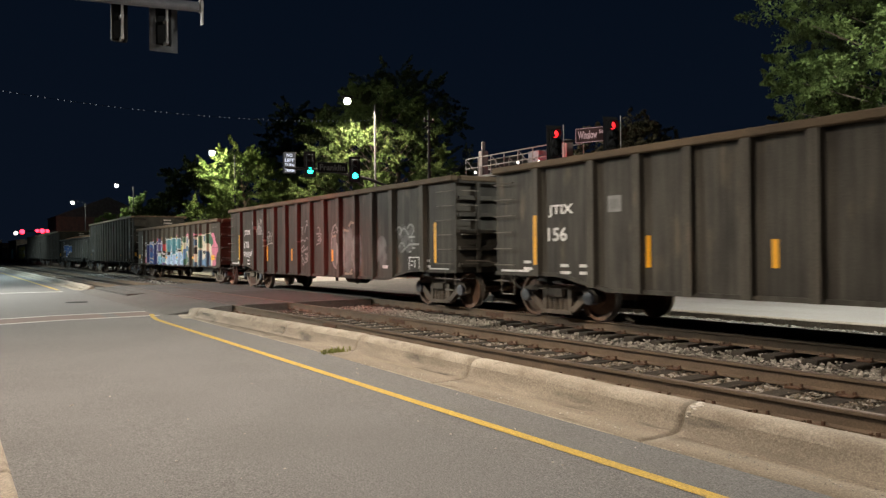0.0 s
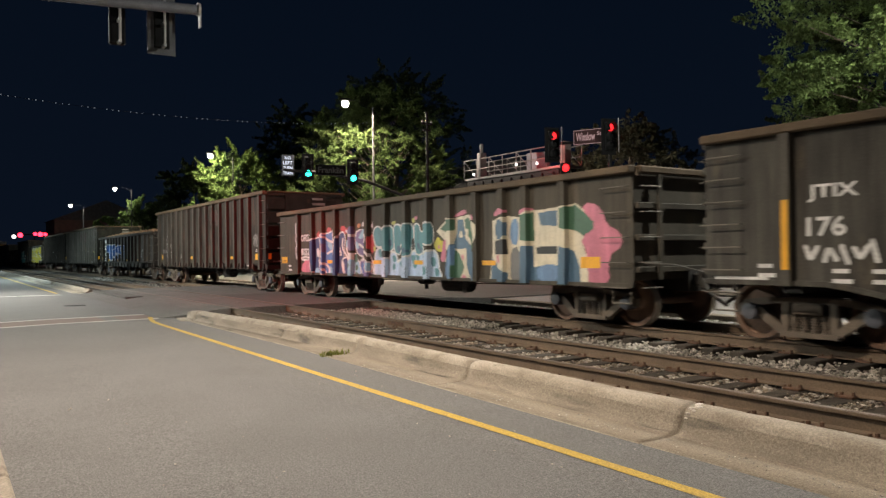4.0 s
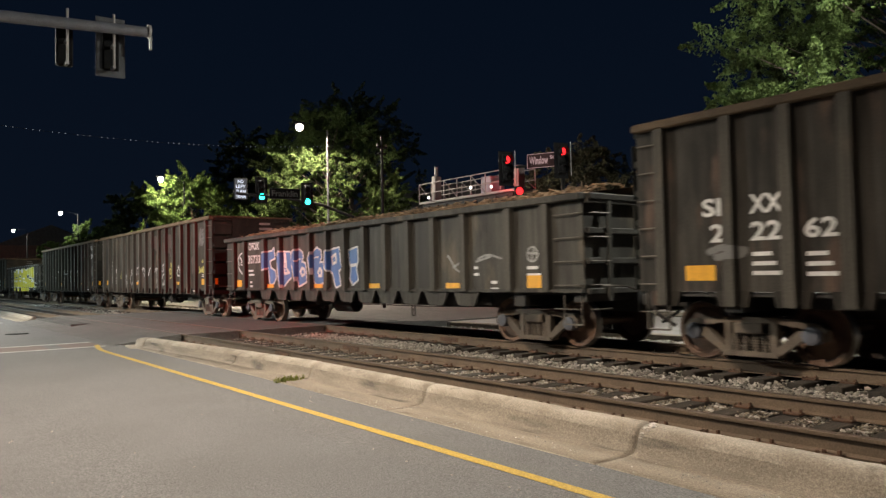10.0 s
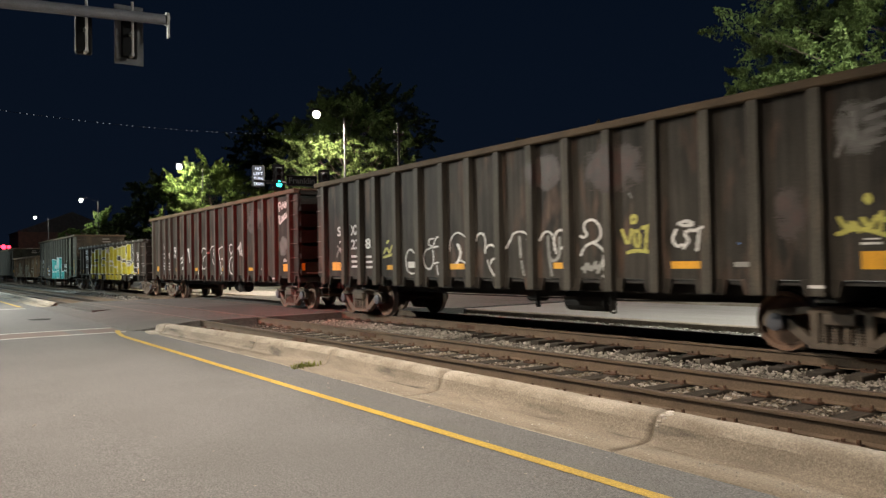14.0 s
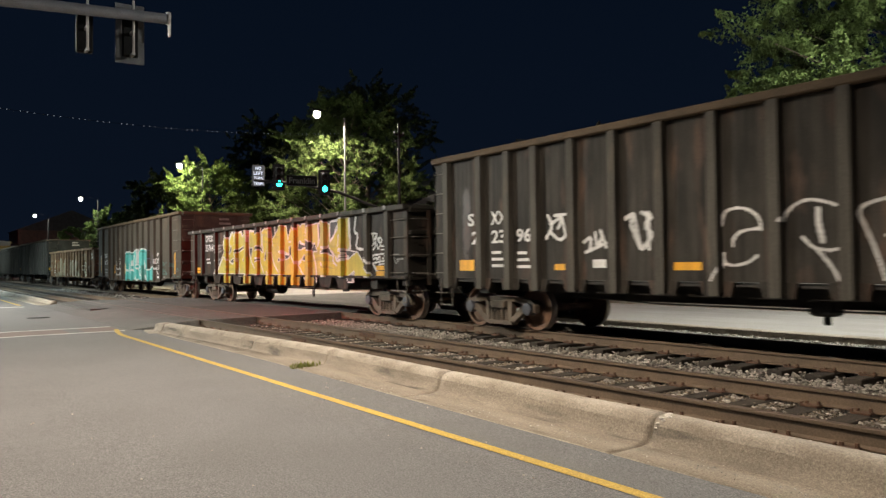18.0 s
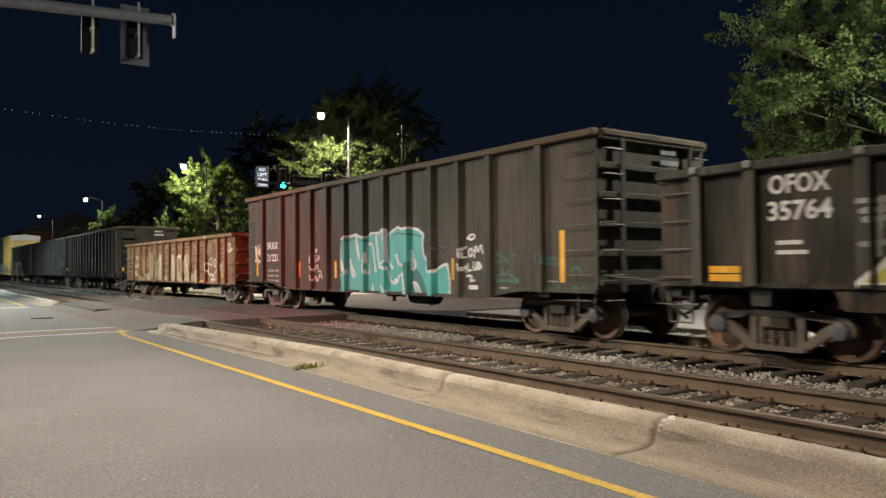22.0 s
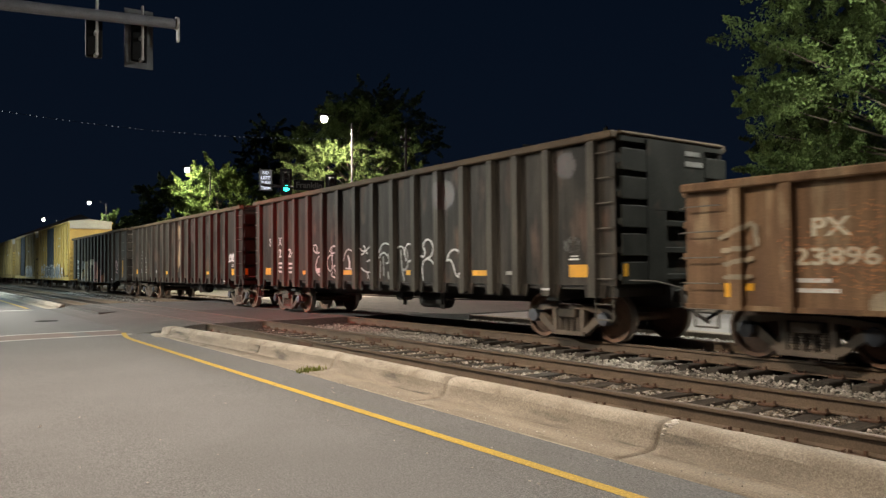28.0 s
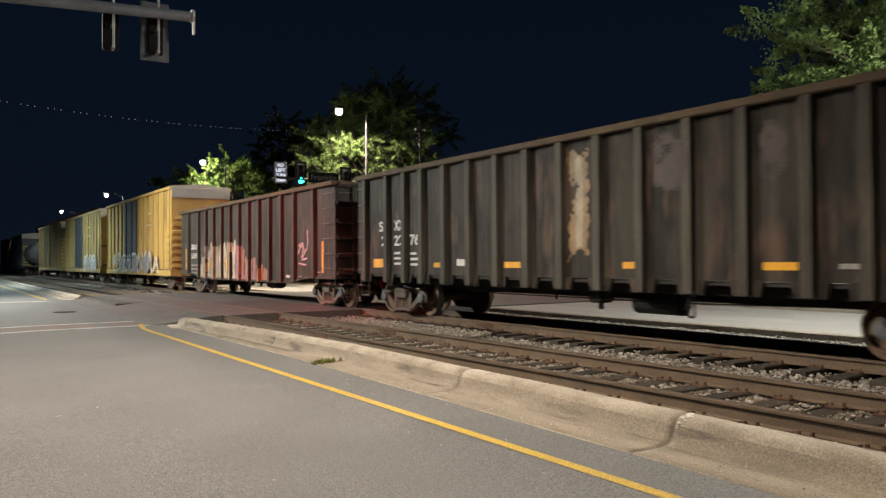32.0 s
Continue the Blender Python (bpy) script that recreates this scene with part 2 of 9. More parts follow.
BEAD_GLOW = glow("bead_glow", (0.75, 0.85, 1.0), 0.30)
SMALL_GLOW = glow("small_white_glow", (1.0, 0.95, 0.88), 3)


# ---- mesh helpers ----
class Geo:
    """Collects vertices and faces, and makes one mesh of them."""

    def __init__(self):
        self.v, self.f, self.m = [], [], []

    def add(self, verts, faces, mat=0):
        o = len(self.v)
        self.v += [tuple(p) for p in verts]
        self.f += [tuple(i + o for i in f) for f in faces]
        self.m += [mat] * len(faces)
        return self

    def box(self, x0, x1, y0, y1, z0, z1, c=0.0, mat=0, turn=None):
        """A box, with chamfered upright and level edges where c is given."""
        if not c:
            v = [(x, y, z) for z in (z0, z1) for x, y in ((x0, y0), (x1, y0), (x1, y1), (x0, y1))]
            f = [(3, 2, 1, 0), (4, 5, 6, 7), (0, 1, 5, 4), (1, 2, 6, 5), (2, 3, 7, 6), (3, 0, 4, 7)]
        else:
            v, f = [], []
            for z, k in ((z0, c), (z0 + c, 0), (z1 - c, 0), (z1, c)):
                a, b, d, e = x0 + k, x1 - k, y0 + k, y1 - k
                v += [(a + c, d, z), (b - c, d, z), (b, d + c, z), (b, e - c, z), (b - c, e, z), (a + c, e, z), (a, e - c, z), (a, d + c, z)]
            for r in range(3):
                for i in range(8):
                    j = (i + 1) % 8
                    f.append((r * 8 + i, r * 8 + j, r * 8 + 8 + j, r * 8 + 8 + i))
            f += [tuple(range(7, -1, -1)), tuple(range(24, 32))]
        if turn:
            v = [turn @ Vector(p) for p in v]
        return self.add(v, f, mat)

    def rod(self, a, b, r, n=8, r2=None, mat=0):
        """A round bar from a to b."""
        a, b = Vector(a), Vector(b)
        d = (b - a).normalized()
        s = d.cross(Vector((0, 0, 1)) if abs(d.z) < 0.9 else Vector((1, 0, 0))).normalized()
        u = d.cross(s)
        r2 = r if r2 is None else r2
        v = []
        for p, q in ((a, r), (b, r2)):
            v += [p + q * (math.cos(2 * math.pi * i / n) * s + math.sin(2 * math.pi * i / n) * u) for i in range(n)]
        f = [(i, (i + 1) % n, n + (i + 1) % n, n + i) for i in range(n)] + [tuple(range(n - 1, -1, -1)), tuple(range(n, 2 * n))]
        return self.add(v, f, mat)

    def pipe(self, pts, r, n=7, mat=0):
        for a, b in zip(pts, pts[1:]):
            self.rod(a, b, r, n, mat=mat)
        return self

    def slab(self, poly, y0, y1, mat=0):
        """A polygon in x, z, drawn out from y0 to y1."""
        n = len(poly)
        v = [(x, y0, z) for x, z in poly] + [(x, y1, z) for x, z in poly]
        f = [tuple(range(n)), tuple(range(2 * n - 1, n - 1, -1))] + [((i + 1) % n, i, n + i, n + (i + 1) % n) for i in range(n)]
        return self.add(v, f, mat)

    def run(self, poly, x0, x1, mat=0):
        """A polygon in y, z, drawn out from x0 to x1."""
        n = len(poly)
        v = [(x0, y, z) for y, z in poly] + [(x1, y, z) for y, z in poly]
        f = [tuple(range(n - 1, -1, -1)), tuple(range(n, 2 * n))] + [(i, (i + 1) % n, n + (i + 1) % n, n + i) for i in range(n)]
        return self.add(v, f, mat)

    def lathe(self, profile, n=20, axis="z", at=(0, 0, 0), mat=0):
        """Points (radius, along) turned round an axis."""
        v = []
        for r, h in profile:
            for i in range(n):
                c, s = r * math.cos(2 * math.pi * i / n), r * math.sin(2 * math.pi * i / n)
                p = {"z": (c, s, h), "y": (s, h, c), "x": (h, c, s)}[axis]
                v.append((p[0] + at[0], p[1] + at[1], p[2] + at[2]))
        f = [(k * n + i, k * n + (i + 1) % n, (k + 1) * n + (i + 1) % n, (k + 1) * n + i) for k in range(len(profile) - 1) for i in range(n)]
        f += [tuple(range(n - 1, -1, -1)), tuple(range((len(profile) - 1) * n, len(profile) * n))]
        return self.add(v, f, mat)

    def mesh(self, name, *mats, smooth=False):
        me = bpy.data.meshes.new(name)
        me.from_pydata(self.v, [], self.f)
        for m in mats:
            me.materials.append(m)
        if len(mats) > 1:
            me.polygons.foreach_set("material_index", self.m)
        if smooth:
            me.polygons.foreach_set("use_smooth", [True] * len(self.f))
        me.update()
        return me


def fixed(me):
    """Turns all faces outwards."""
    b = bmesh.new()
    b.from_mesh(me)
    bmesh.ops.remove_doubles(b, verts=b.verts, dist=0.0002)
    bmesh.ops.recalc_face_normals(b, faces=b.faces)
    b.to_mesh(me)
    b.free()
    return me


def part(name, me, parent, label="", at=None, kind=""):
    ob = new(name, me)
    ob.parent = parent
    if at is not None:
        ob.matrix_basis = at if isinstance(at, Matrix) else pose(*at)
    return tagged(ob, label=label, kind=kind)


def thing(name, label, category, at=(0, 0, 0), group="", kind="", data=None):
    ob = new(name, data)
    ob.matrix_basis = at if isinstance(at, Matrix) else pose(*at)
    return tagged(ob, label, category, group, kind)


LETTERS = {}


def letters(text):
    """A flat mesh of a text in the built-in font, in a unit square: (vertices, faces)."""
    if text not in LETTERS:
        cu = bpy.data.curves.new("lettering", "FONT")
        cu.body, cu.resolution_u = text, 3
        cu.offset = 0.024
        ob = bpy.data.objects.new("lettering", cu)
        me = bpy.data.meshes.new_from_object(ob)
        v = np.array([p.co[:2] for p in me.vertices])
        f = [tuple(p.vertices) for p in me.polygons]
        lo, hi = v.min(0), v.max(0)
        LETTERS[text] = ((v - lo) / (hi - lo), f)
        bpy.data.objects.remove(ob)
        bpy.data.meshes.remove(me)
        bpy.data.curves.remove(cu)
    return LETTERS[text]


def write(geo, text, x0, x1, z0, z1, y, flip=False, mat=0):
    """Lays a text upright in the plane y, read from -y (or from +y with flip)."""
    v, f = letters(text)
    geo.add([((x1 - u * (x1 - x0)) if flip else x0 + u * (x1 - x0), y, z0 + w * (z1 - z0)) for u, w in v], f, mat)


# ---- ground, roads, kerbs ----
rng = random.Random(4)


def bumpy(x0, x1, y0, y1, z, step, high, name, mat, kind="structure", label="", category="ground"):
    nx, ny = max(1, round((x1 - x0) / step)), max(1, round((y1 - y0) / step))
    v = [(x0 + (x1 - x0) * i / nx, y0 + (y1 - y0) * j / ny,
          z + high * noise.noise((x0 + (x1 - x0) * i / nx * 1.7, (y0 + (y1 - y0) * j / ny) * 1.7, 3.1))) for j in range(ny + 1) for i in range(nx + 1)]
    f = [(j * (nx + 1) + i, j * (nx + 1) + i + 1, (j + 1) * (nx + 1) + i + 1, (j + 1) * (nx + 1) + i) for j in range(ny) for i in range(nx)]
    g = Geo().add(v, f)
    return tagged(new(name, g.mesh(name, mat, smooth=True)), label, category, kind=kind)


tagged(new("ground", Geo().add([(-900, -700, -0.34), (700, -700, -0.34), (700, 900, -0.34), (-900, 900, -0.34)], [(0, 1, 2, 3)]).mesh("ground", SOIL)),
       "dark bare soil and grass ground at night", "ground", kind="structure")

# near road along the tracks, with its cambered surface
g = Geo()
road_x = [-420, -200, -100, -60, -40] + [-36 + 2 * i for i in range(24)] + [30, 60]
prof = [(0.36, -0.165), (2.2, -0.145), (3.4, -0.15), (4.74, -0.168)]
vs = [(x, y, z) for x in road_x for y, z in prof]
g.add(vs, [(i * 4 + j, i * 4 + 4 + j, i * 4 + 5 + j, i * 4 + 1 + j) for i in range(len(road_x) - 1) for j in range(3)])
g.run([(0.36, -0.34), (0.36, -0.17), (4.74, -0.172), (4.74, -0.34)], -420, 60)
tagged(new("road", fixed(g.mesh("road", ASPHALT))), "worn grey asphalt road lit by street lamps", "road", kind="structure")
# crossing street over both tracks, ramped up to the rails
CROSS = (-33.6, -18.9)
g = Geo()
ramp = [(4.5, -0.162), (5.2, -0.10), (5.9, -0.02), (6.17, -0.006)]
for seg in (ramp, [(6.29, -0.012), (7.67, -0.012)], [(7.79, -0.012), (10.20, -0.012)], [(10.32, -0.012), (11.705, -0.012)],
            [(11.825, -0.012), (13.0, -0.03), (14.3, -0.1), (26, -0.1), (60, -0.1)]):
    g.run([(seg[0][0], -0.33)] + list(seg) + [(seg[-1][0], -0.33)], *CROSS)
cross = tagged(new("crossing_road", fixed(g.mesh("crossing_road", ASPHALT_DARK))), "dark asphalt level crossing across two tracks", "road", kind="structure")
tagged(new("side_street", Geo().box(-34, -19, -60, 0.34, -0.335, -0.17).mesh("side_street", ASPHALT)), "asphalt side street meeting the crossing", "road", kind="structure")
g = Geo()
for x0, x1, y0, y1 in ((-33.5, -27.0, 5.2, 6.1), (-27, -19.2, 12.0, 12.9), (-25.5, -19.4, 7.9, 10.1)):
    g.box(x0, x1, y0, y1, -0.1, -0.008 if y0 > 6.3 else -0.03)
tagged(new("crossing_patch", g.mesh("crossing_patch", surface("patch_asphalt", (0.082, 0.077, 0.073), 0.9, 0, (0.06, 0.056, 0.053), 1.2, 42, 0.5, speck=0.5))),
       "darker asphalt patches on the level crossing", "road", kind="structure")
# street beyond the tracks
tagged(new("far_street", Geo().box(-420, 80, 14.6, 20.6, -0.335, -0.14).mesh("far_street", STREET)), "pale concrete street beyond the tracks", "road", kind="structure")
g = Geo()
for x0, x1 in ((-420, -34.2), (-18.4, 80)):
    g.box(x0, x1, 14.3, 14.6, -0.335, -0.11, 0.02)
    g.box(x0, x1, 20.6, 20.9, -0.335, 0.0, 0.02)
tagged(new("far_kerb", g.mesh("far_kerb", CONCRETE)), "concrete kerbs of the street beyond the tracks", "kerb", kind="structure")
tagged(new("far_pavement", Geo().box(-18.4, 80, 20.9, 24.5, -0.335, -0.01).mesh("far_pavement", STREET)), "pale concrete pavement beyond the far street", "pavement", kind="structure")
tagged(new("far_pavement", Geo().box(-420, -34.2, 20.9, 24.5, -0.335, -0.01).mesh("far_pavement", STREET)), "pale concrete pavement beyond the far street", "pavement", kind="structure")

# painted lines
g = Geo()
n = 40
pts = [(-19.25 + i * 0.75, 4.02 - 0.0104 * i * 0.75 + 0.10 * max(0, (-17.4 - (-19.25 + i * 0.75))) ** 1.5) for i in range(n)]
for (xa, ya), (xb, yb) in zip(pts, pts[1:]):
    za, zb = -0.151, -0.151
    g.add([(xa, ya - 0.055, za), (xb, yb - 0.055, zb), (xb, yb + 0.055, zb), (xa, ya + 0.055, za)], [(0, 1, 2, 3)])
g.add([(-120, 3.93, -0.15), (-34.5, 3.93, -0.15), (-34.5, 4.05, -0.15), (-120, 4.05, -0.15)], [(0, 1, 2, 3)])
tagged(new("lane_line", g.mesh("lane_line", YELLOW_LINE)), "solid yellow edge line painted on the road", "road marking", kind="structure")
g = Geo()
for x in (-18.55, -20.05):
    g.add([(x - 0.075, 0.5, -0.158), (x + 0.075, 0.5, -0.158), (x - 0.02, 2.2, -0.1385), (x - 0.17, 2.2, -0.1385)], [(0, 1, 2, 3)])
    g.add([(x - 0.17, 2.2, -0.1385), (x - 0.02, 2.2, -0.1385), (x - 0.15, 4.35, -0.154), (x - 0.3, 4.35, -0.154)], [(0, 1, 2, 3)])
g.add([(-33.2, 0.5, -0.157), (-32.9, 0.5, -0.157), (-33.0, 2.2, -0.138), (-33.3, 2.2, -0.138)], [(0, 1, 2, 3)])
g.add([(-33.3, 2.2, -0.138), (-33.0, 2.2, -0.138), (-33.0, 4.0, -0.151), (-33.3, 4.0, -0.151)], [(0, 1, 2, 3)])
tagged(new("crosswalk_line", g.mesh("crosswalk_line", WHITE_LINE)), "thin white crosswalk lines across the road", "road marking", kind="structure")
g = Geo()
g.add([(-19.98, 0.5, -0.160), (-18.64, 0.5, -0.160), (-18.74, 2.2, -0.1415), (-20.08, 2.2, -0.1415)], [(0, 1, 2, 3)])
g.add([(-20.08, 2.2, -0.1415), (-18.74, 2.2, -0.1415), (-18.87, 4.35, -0.158), (-20.2, 4.35, -0.158)], [(0, 1, 2, 3)])
tagged(new("crosswalk_band", g.mesh("crosswalk_band", BRICK_RED)), "reddish crosswalk band between the white lines", "road marking", kind="structure")
tagged(new("drain_cover", Geo().lathe([(0.31, -0.16), (0.31, -0.138), (0.26, -0.136)], 20, at=(-25.4, 3.43, 0.0)).mesh("drain_cover", DARK_STEEL)),
       "dark iron manhole cover set in the road", "manhole cover", kind="structure")

# kerb with its gutter, cast in lengths
KERB = [(4.50, -0.34), (4.50, -0.155), (4.80, -0.157), (4.88, -0.152), (4.94, -0.138), (4.975, -0.11), (5.0, -0.06), (5.015, -0.005), (5.03, 0.035), (5.06, 0.062), (5.11, 0.073), (5.19, 0.076), (5.215, 0.07), (5.222, 0.05), (5.222, -0.34)]
kerb = thing("kerb", "weathered tan concrete kerb with gutter beside the tracks", "kerb", kind="structure")


def kerb_shift(x):
    """The kerb drifts away from the road's line, and back at its end."""
    return 0.1 if x < -30 else max(-0.25, 0.033 * (-3.95 - max(x, -10.5)) - 0.042 * max(0.0, -10.5 - x))


def kerb_rise(x):
    """It sinks towards the crossing."""
    return max(0.8, 1 - 0.02 * max(0.0, -12.0 - x)) if x > -30 else 0.65


def kerb_length(x0, x1):
    """One cast length with small dents along its edge."""
    g, k = Geo(), len(KERB)
    cut = max(2, round((x1 - x0) / (0.09 if x1 > -20 else 1.0)))
    v = []
    for i in range(cut + 1):
        x = x0 + (x1 - x0) * i / cut
        for j, (y, z) in enumerate(KERB):
            w = 0.004 * noise.noise((x * 1.3, y * 3, 1.7)) + 0.004 * noise.noise((x * 9, y * 9, 4.2)) if 3 < j < 13 else 0
            if i in (0, cut) and 4 <= j <= 12:
                w -= 0.004
            v.append((x + 0.01 * noise.noise((y * 5, 3.3, x0)) * (i in (0, cut)), y + w + (kerb_shift(x) if j > 2 or x < -30 else 0.033 * (-3.95 - max(x, -11.5))), (-0.155 + (z + 0.155) * kerb_rise(x) if z > -0.15 else z) + w))
    f = [(i * k + j, i * k + j + 1, i * k + k + j + 1, i * k + k + j) for i in range(cut) for j in range(k - 1)]
    f += [tuple(range(k)), tuple(range(len(v) - 1, len(v) - 1 - k, -1))]
    g.add(v, f)
    for i in range(cut * (k - 1)):
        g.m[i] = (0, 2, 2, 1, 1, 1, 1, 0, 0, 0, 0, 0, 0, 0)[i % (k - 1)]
    return fixed(g.mesh("kerb_length", CONCRETE, GRIMY_SHADE, GUTTER, smooth=True))


cuts = [-17.6, -12.75, -10.07, -7.05, -3.95, -0.95, 2.4, 5.8, 9.2, 12.6, 16, 22, 30]
for a, b in zip(cuts, cuts[1:]):
    part("kerb_length", kerb_length(a + 0.008, b - 0.008), kerb)
g = Geo()
r = random.Random(4)
for dx, dy, dz, s in ((0.05, 5.055, 0.058, 0.035), (0.035, 5.03, 0.02, 0.03), (0.09, 5.09, 0.069, 0.04), (0.05, 5.13, 0.073, 0.035), (0.025, 5.012, -0.02, 0.022), (0.08, 5.05, 0.045, 0.03), (0.04, 5.17, 0.074, 0.03)):
    g.lathe([(s * 0.2, -s * 0.5), (s, -s * 0.2), (s * r.uniform(0.7, 1), s * 0.12), (s * 0.3, s * 0.2)], 6, "z", (-3.945 + dx, dy, dz))
part("spalled_edge", g.mesh("spalled_edge", WHITE_SPALL), kerb, "pale broken edge at the joint")
# rounded nose where the kerb ends at the crossing
g, k = Geo(), len(KERB)
v = []
for i in range(9):
    s = i / 8
    x = -17.608 - 1.05 * math.sin(s * math.pi / 2)
    q = math.cos(s * math.pi / 2) * 0.96 + 0.04
    for y, z in KERB:
        v.append((x, kerb_shift(-17.6) + 5.11 + (y - 5.11) * (q if y > 4.9 else 0.7 - 0.3 * s), -0.158 + (z + 0.158) * kerb_rise(-17.6) * q ** 0.6 if z > -0.15 else z))
g.add(v, [(i * k + j, i * k + j + 1, i * k + k + j + 1, i * k + k + j) for i in range(8) for j in range(k - 1)] + [tuple(range(k)), tuple(range(len(v) - 1, len(v) - 1 - k, -1))])
part("kerb_nose", fixed(g.mesh("kerb_nose", CONCRETE, smooth=True)), kerb)
kerb2 = thing("kerb", "concrete kerb island past the crossing", "kerb", kind="structure")
for a, b in ((-46, -34.4), (-60, -46), (-90, -60), (-160, -90)):
    part("kerb_length", kerb_length(a + 0.01, b - 0.01), kerb2)
kerb3 = thing("kerb", "low concrete kerb on the near side of the road", "kerb", kind="structure")
for i in range(12):
    x = -17.5 + i * 3
    part("kerb_length", Geo().box(x + 0.006, x + 2.994, 0.16, 0.355, -0.335, -0.035, 0.02).mesh("kerb_length", CONCRETE), kerb3)
tagged(new("verge", Geo().box(-17.5, 40, -14, 0.155, -0.335, -0.05).mesh("verge", SOIL)), "dark grass verge behind the near kerb", "ground", kind="structure")

# ---- railway tracks ----
bumpy(-18.6, 24, 5.15, 14.3, -0.275, 0.25, 0.03, "ballast", BALLAST_BED, label="dark gravel bed between the rails", category="gravel")
bumpy(-160, -33.8, 5.25, 14.3, -0.20, 1.0, 0.05, "ballast", BALLAST_BED, label="gravel bed past the level crossing", category="gravel")

RAIL = [(-0.07, -0.172), (-0.07, -0.160), (-0.012, -0.145), (-0.009, -0.045), (-0.036, -0.035), (-0.037, -0.008), (-0.028, 0.0), (0.028, 0.0), (0.037, -0.008),
        (0.036, -0.035), (0.009, -0.045), (0.012, -0.145), (0.07, -0.160), (0.07, -0.172)]


def rail_mesh(x0, x1):
    g = Geo().run(RAIL, x0, x1)
    for i in range(len(g.m)):
        g.m[i] = 1 if 2 + 5 <= i <= 2 + 7 else 0
    return fixed(g.mesh("rail", RUST_RAIL, RAIL_HEAD))


tie_me = [fixed(Geo().box(-0.115, 0.115, -1.3, 1.3, -0.35, -0.172 - 0.004 * i, 0.012).mesh("sleeper", TIE)) for i in range(2)]
g = Geo()
for y in (-0.7525, 0.7525):
    g.box(-0.09, 0.09, y - 0.17, y + 0.17, -0.18, -0.158, 0.004)
    for sx in (-0.06, 0.06):
        for sy in (-0.085, 0.085):
            g.box(sx - 0.012, sx + 0.012, y + sy - 0.014, y + sy + 0.014, -0.16, -0.13 if sx * sy > 0 else -0.12)
    g.box(-0.135, -0.118, y - 0.085, y + 0.085, -0.2, -0.15)
plate_me = fixed(g.mesh("tie_plate", PLATE_RUST))
for n_track, y in enumerate(TRACK_Y):
    track = thing("railway_track", "rusty railway track on dark wooden sleepers in gravel", "railway track", (0, y, 0), kind="structure")
    for ry in (-0.7525, 0.7525):
        for x0, x1 in ((-400, -120), (-120, -50), (-50, -13.2), (-13.18, 4.0), (4.02, 60)):
            part("rail", rail_mesh(x0, x1), track, at=(0, ry, 0))
        bar = Geo().box(-0.31, 0.31, -0.030, -0.012, -0.14, -0.05, 0.004).box(-0.31, 0.31, 0.012, 0.030, -0.14, -0.05, 0.004)
        for bx in (-0.24, -0.08, 0.08, 0.24):
            bar.rod((bx, -0.045, -0.095), (bx, 0.045, -0.095), 0.016, 6)
        part("rail_joint_bar", bar.mesh("rail_joint_bar", PLATE_RUST), track, at=(-13.19, ry, 0))
    for i in range(44):
        x = -18.45 + i * 0.535 + rng.uniform(-0.03, 0.03)
        part("sleeper", tie_me[i % 2], track, at=pose(x, rng.uniform(-0.05, 0.05), rng.uniform(-0.012, 0.006), 0, 0, rng.uniform(-1.2, 1.2)))
        part("tie_plate", plate_me, track, at=(x, 0, 0))
    g = Geo()
    for i in range(110):
        g.box(-34.3 - i * 0.56 - 0.115, -34.3 - i * 0.56 + 0.115, -1.3, 1.3, -0.3, -0.165)
    part("far_sleepers", g.mesh("far_sleepers", TIE), track, kind="stuff")

# loose stones of the ballast
ROCK = [np.array([(math.cos(a) * r, math.sin(a) * r, z) for a, r, z in zip((0, 1.3, 2.4, 3.7, 5.1), (1, 0.9, 1.1, 0.85, 1.0), (0.1, -0.1, 0.15, 0, -0.1))]
                 + [(0.1, 0.05, 0.75), (-0.05, 0.1, -0.7)])]
ROCK_F = [(i, (i + 1) % 5, 5) for i in range(5)] + [((i + 1) % 5, i, 6) for i in range(5)]


def stones(count, pick, size, seed, name, label, mat=STONE):
    r = np.random.RandomState(seed)
    V, F = [], []
    for i in range(count):
        x, y, z = pick(r)
        s = size * r.uniform(0.55, 1.35)
        a, b = r.uniform(0, 6.28), r.uniform(-0.7, 0.7)
        p = ROCK[0] * (s * r.uniform(0.7, 1.25), s * r.uniform(0.7, 1.25), s * r.uniform(0.6, 1.0)) + r.uniform(-0.18, 0.18, (7, 3)) * s
        c, d = math.cos(a), math.sin(a)
        e, h = math.cos(b), math.sin(b)
        m = np.array([[c, -d * e, d * h], [d, c * e, -c * h], [0, h, e]])
        p = p @ m.T + (x, y, z)
        o = 7 * i
        V.append(p)
        F += [(q[0] + o, q[1] + o, q[2] + o) for q in ROCK_F]
    me = bpy.data.meshes.new(name)
    me.from_pydata(np.concatenate(V).tolist(), [], F)
    me.materials.append(mat)
    return tagged(new(name, me), label, "gravel", kind="stuff")


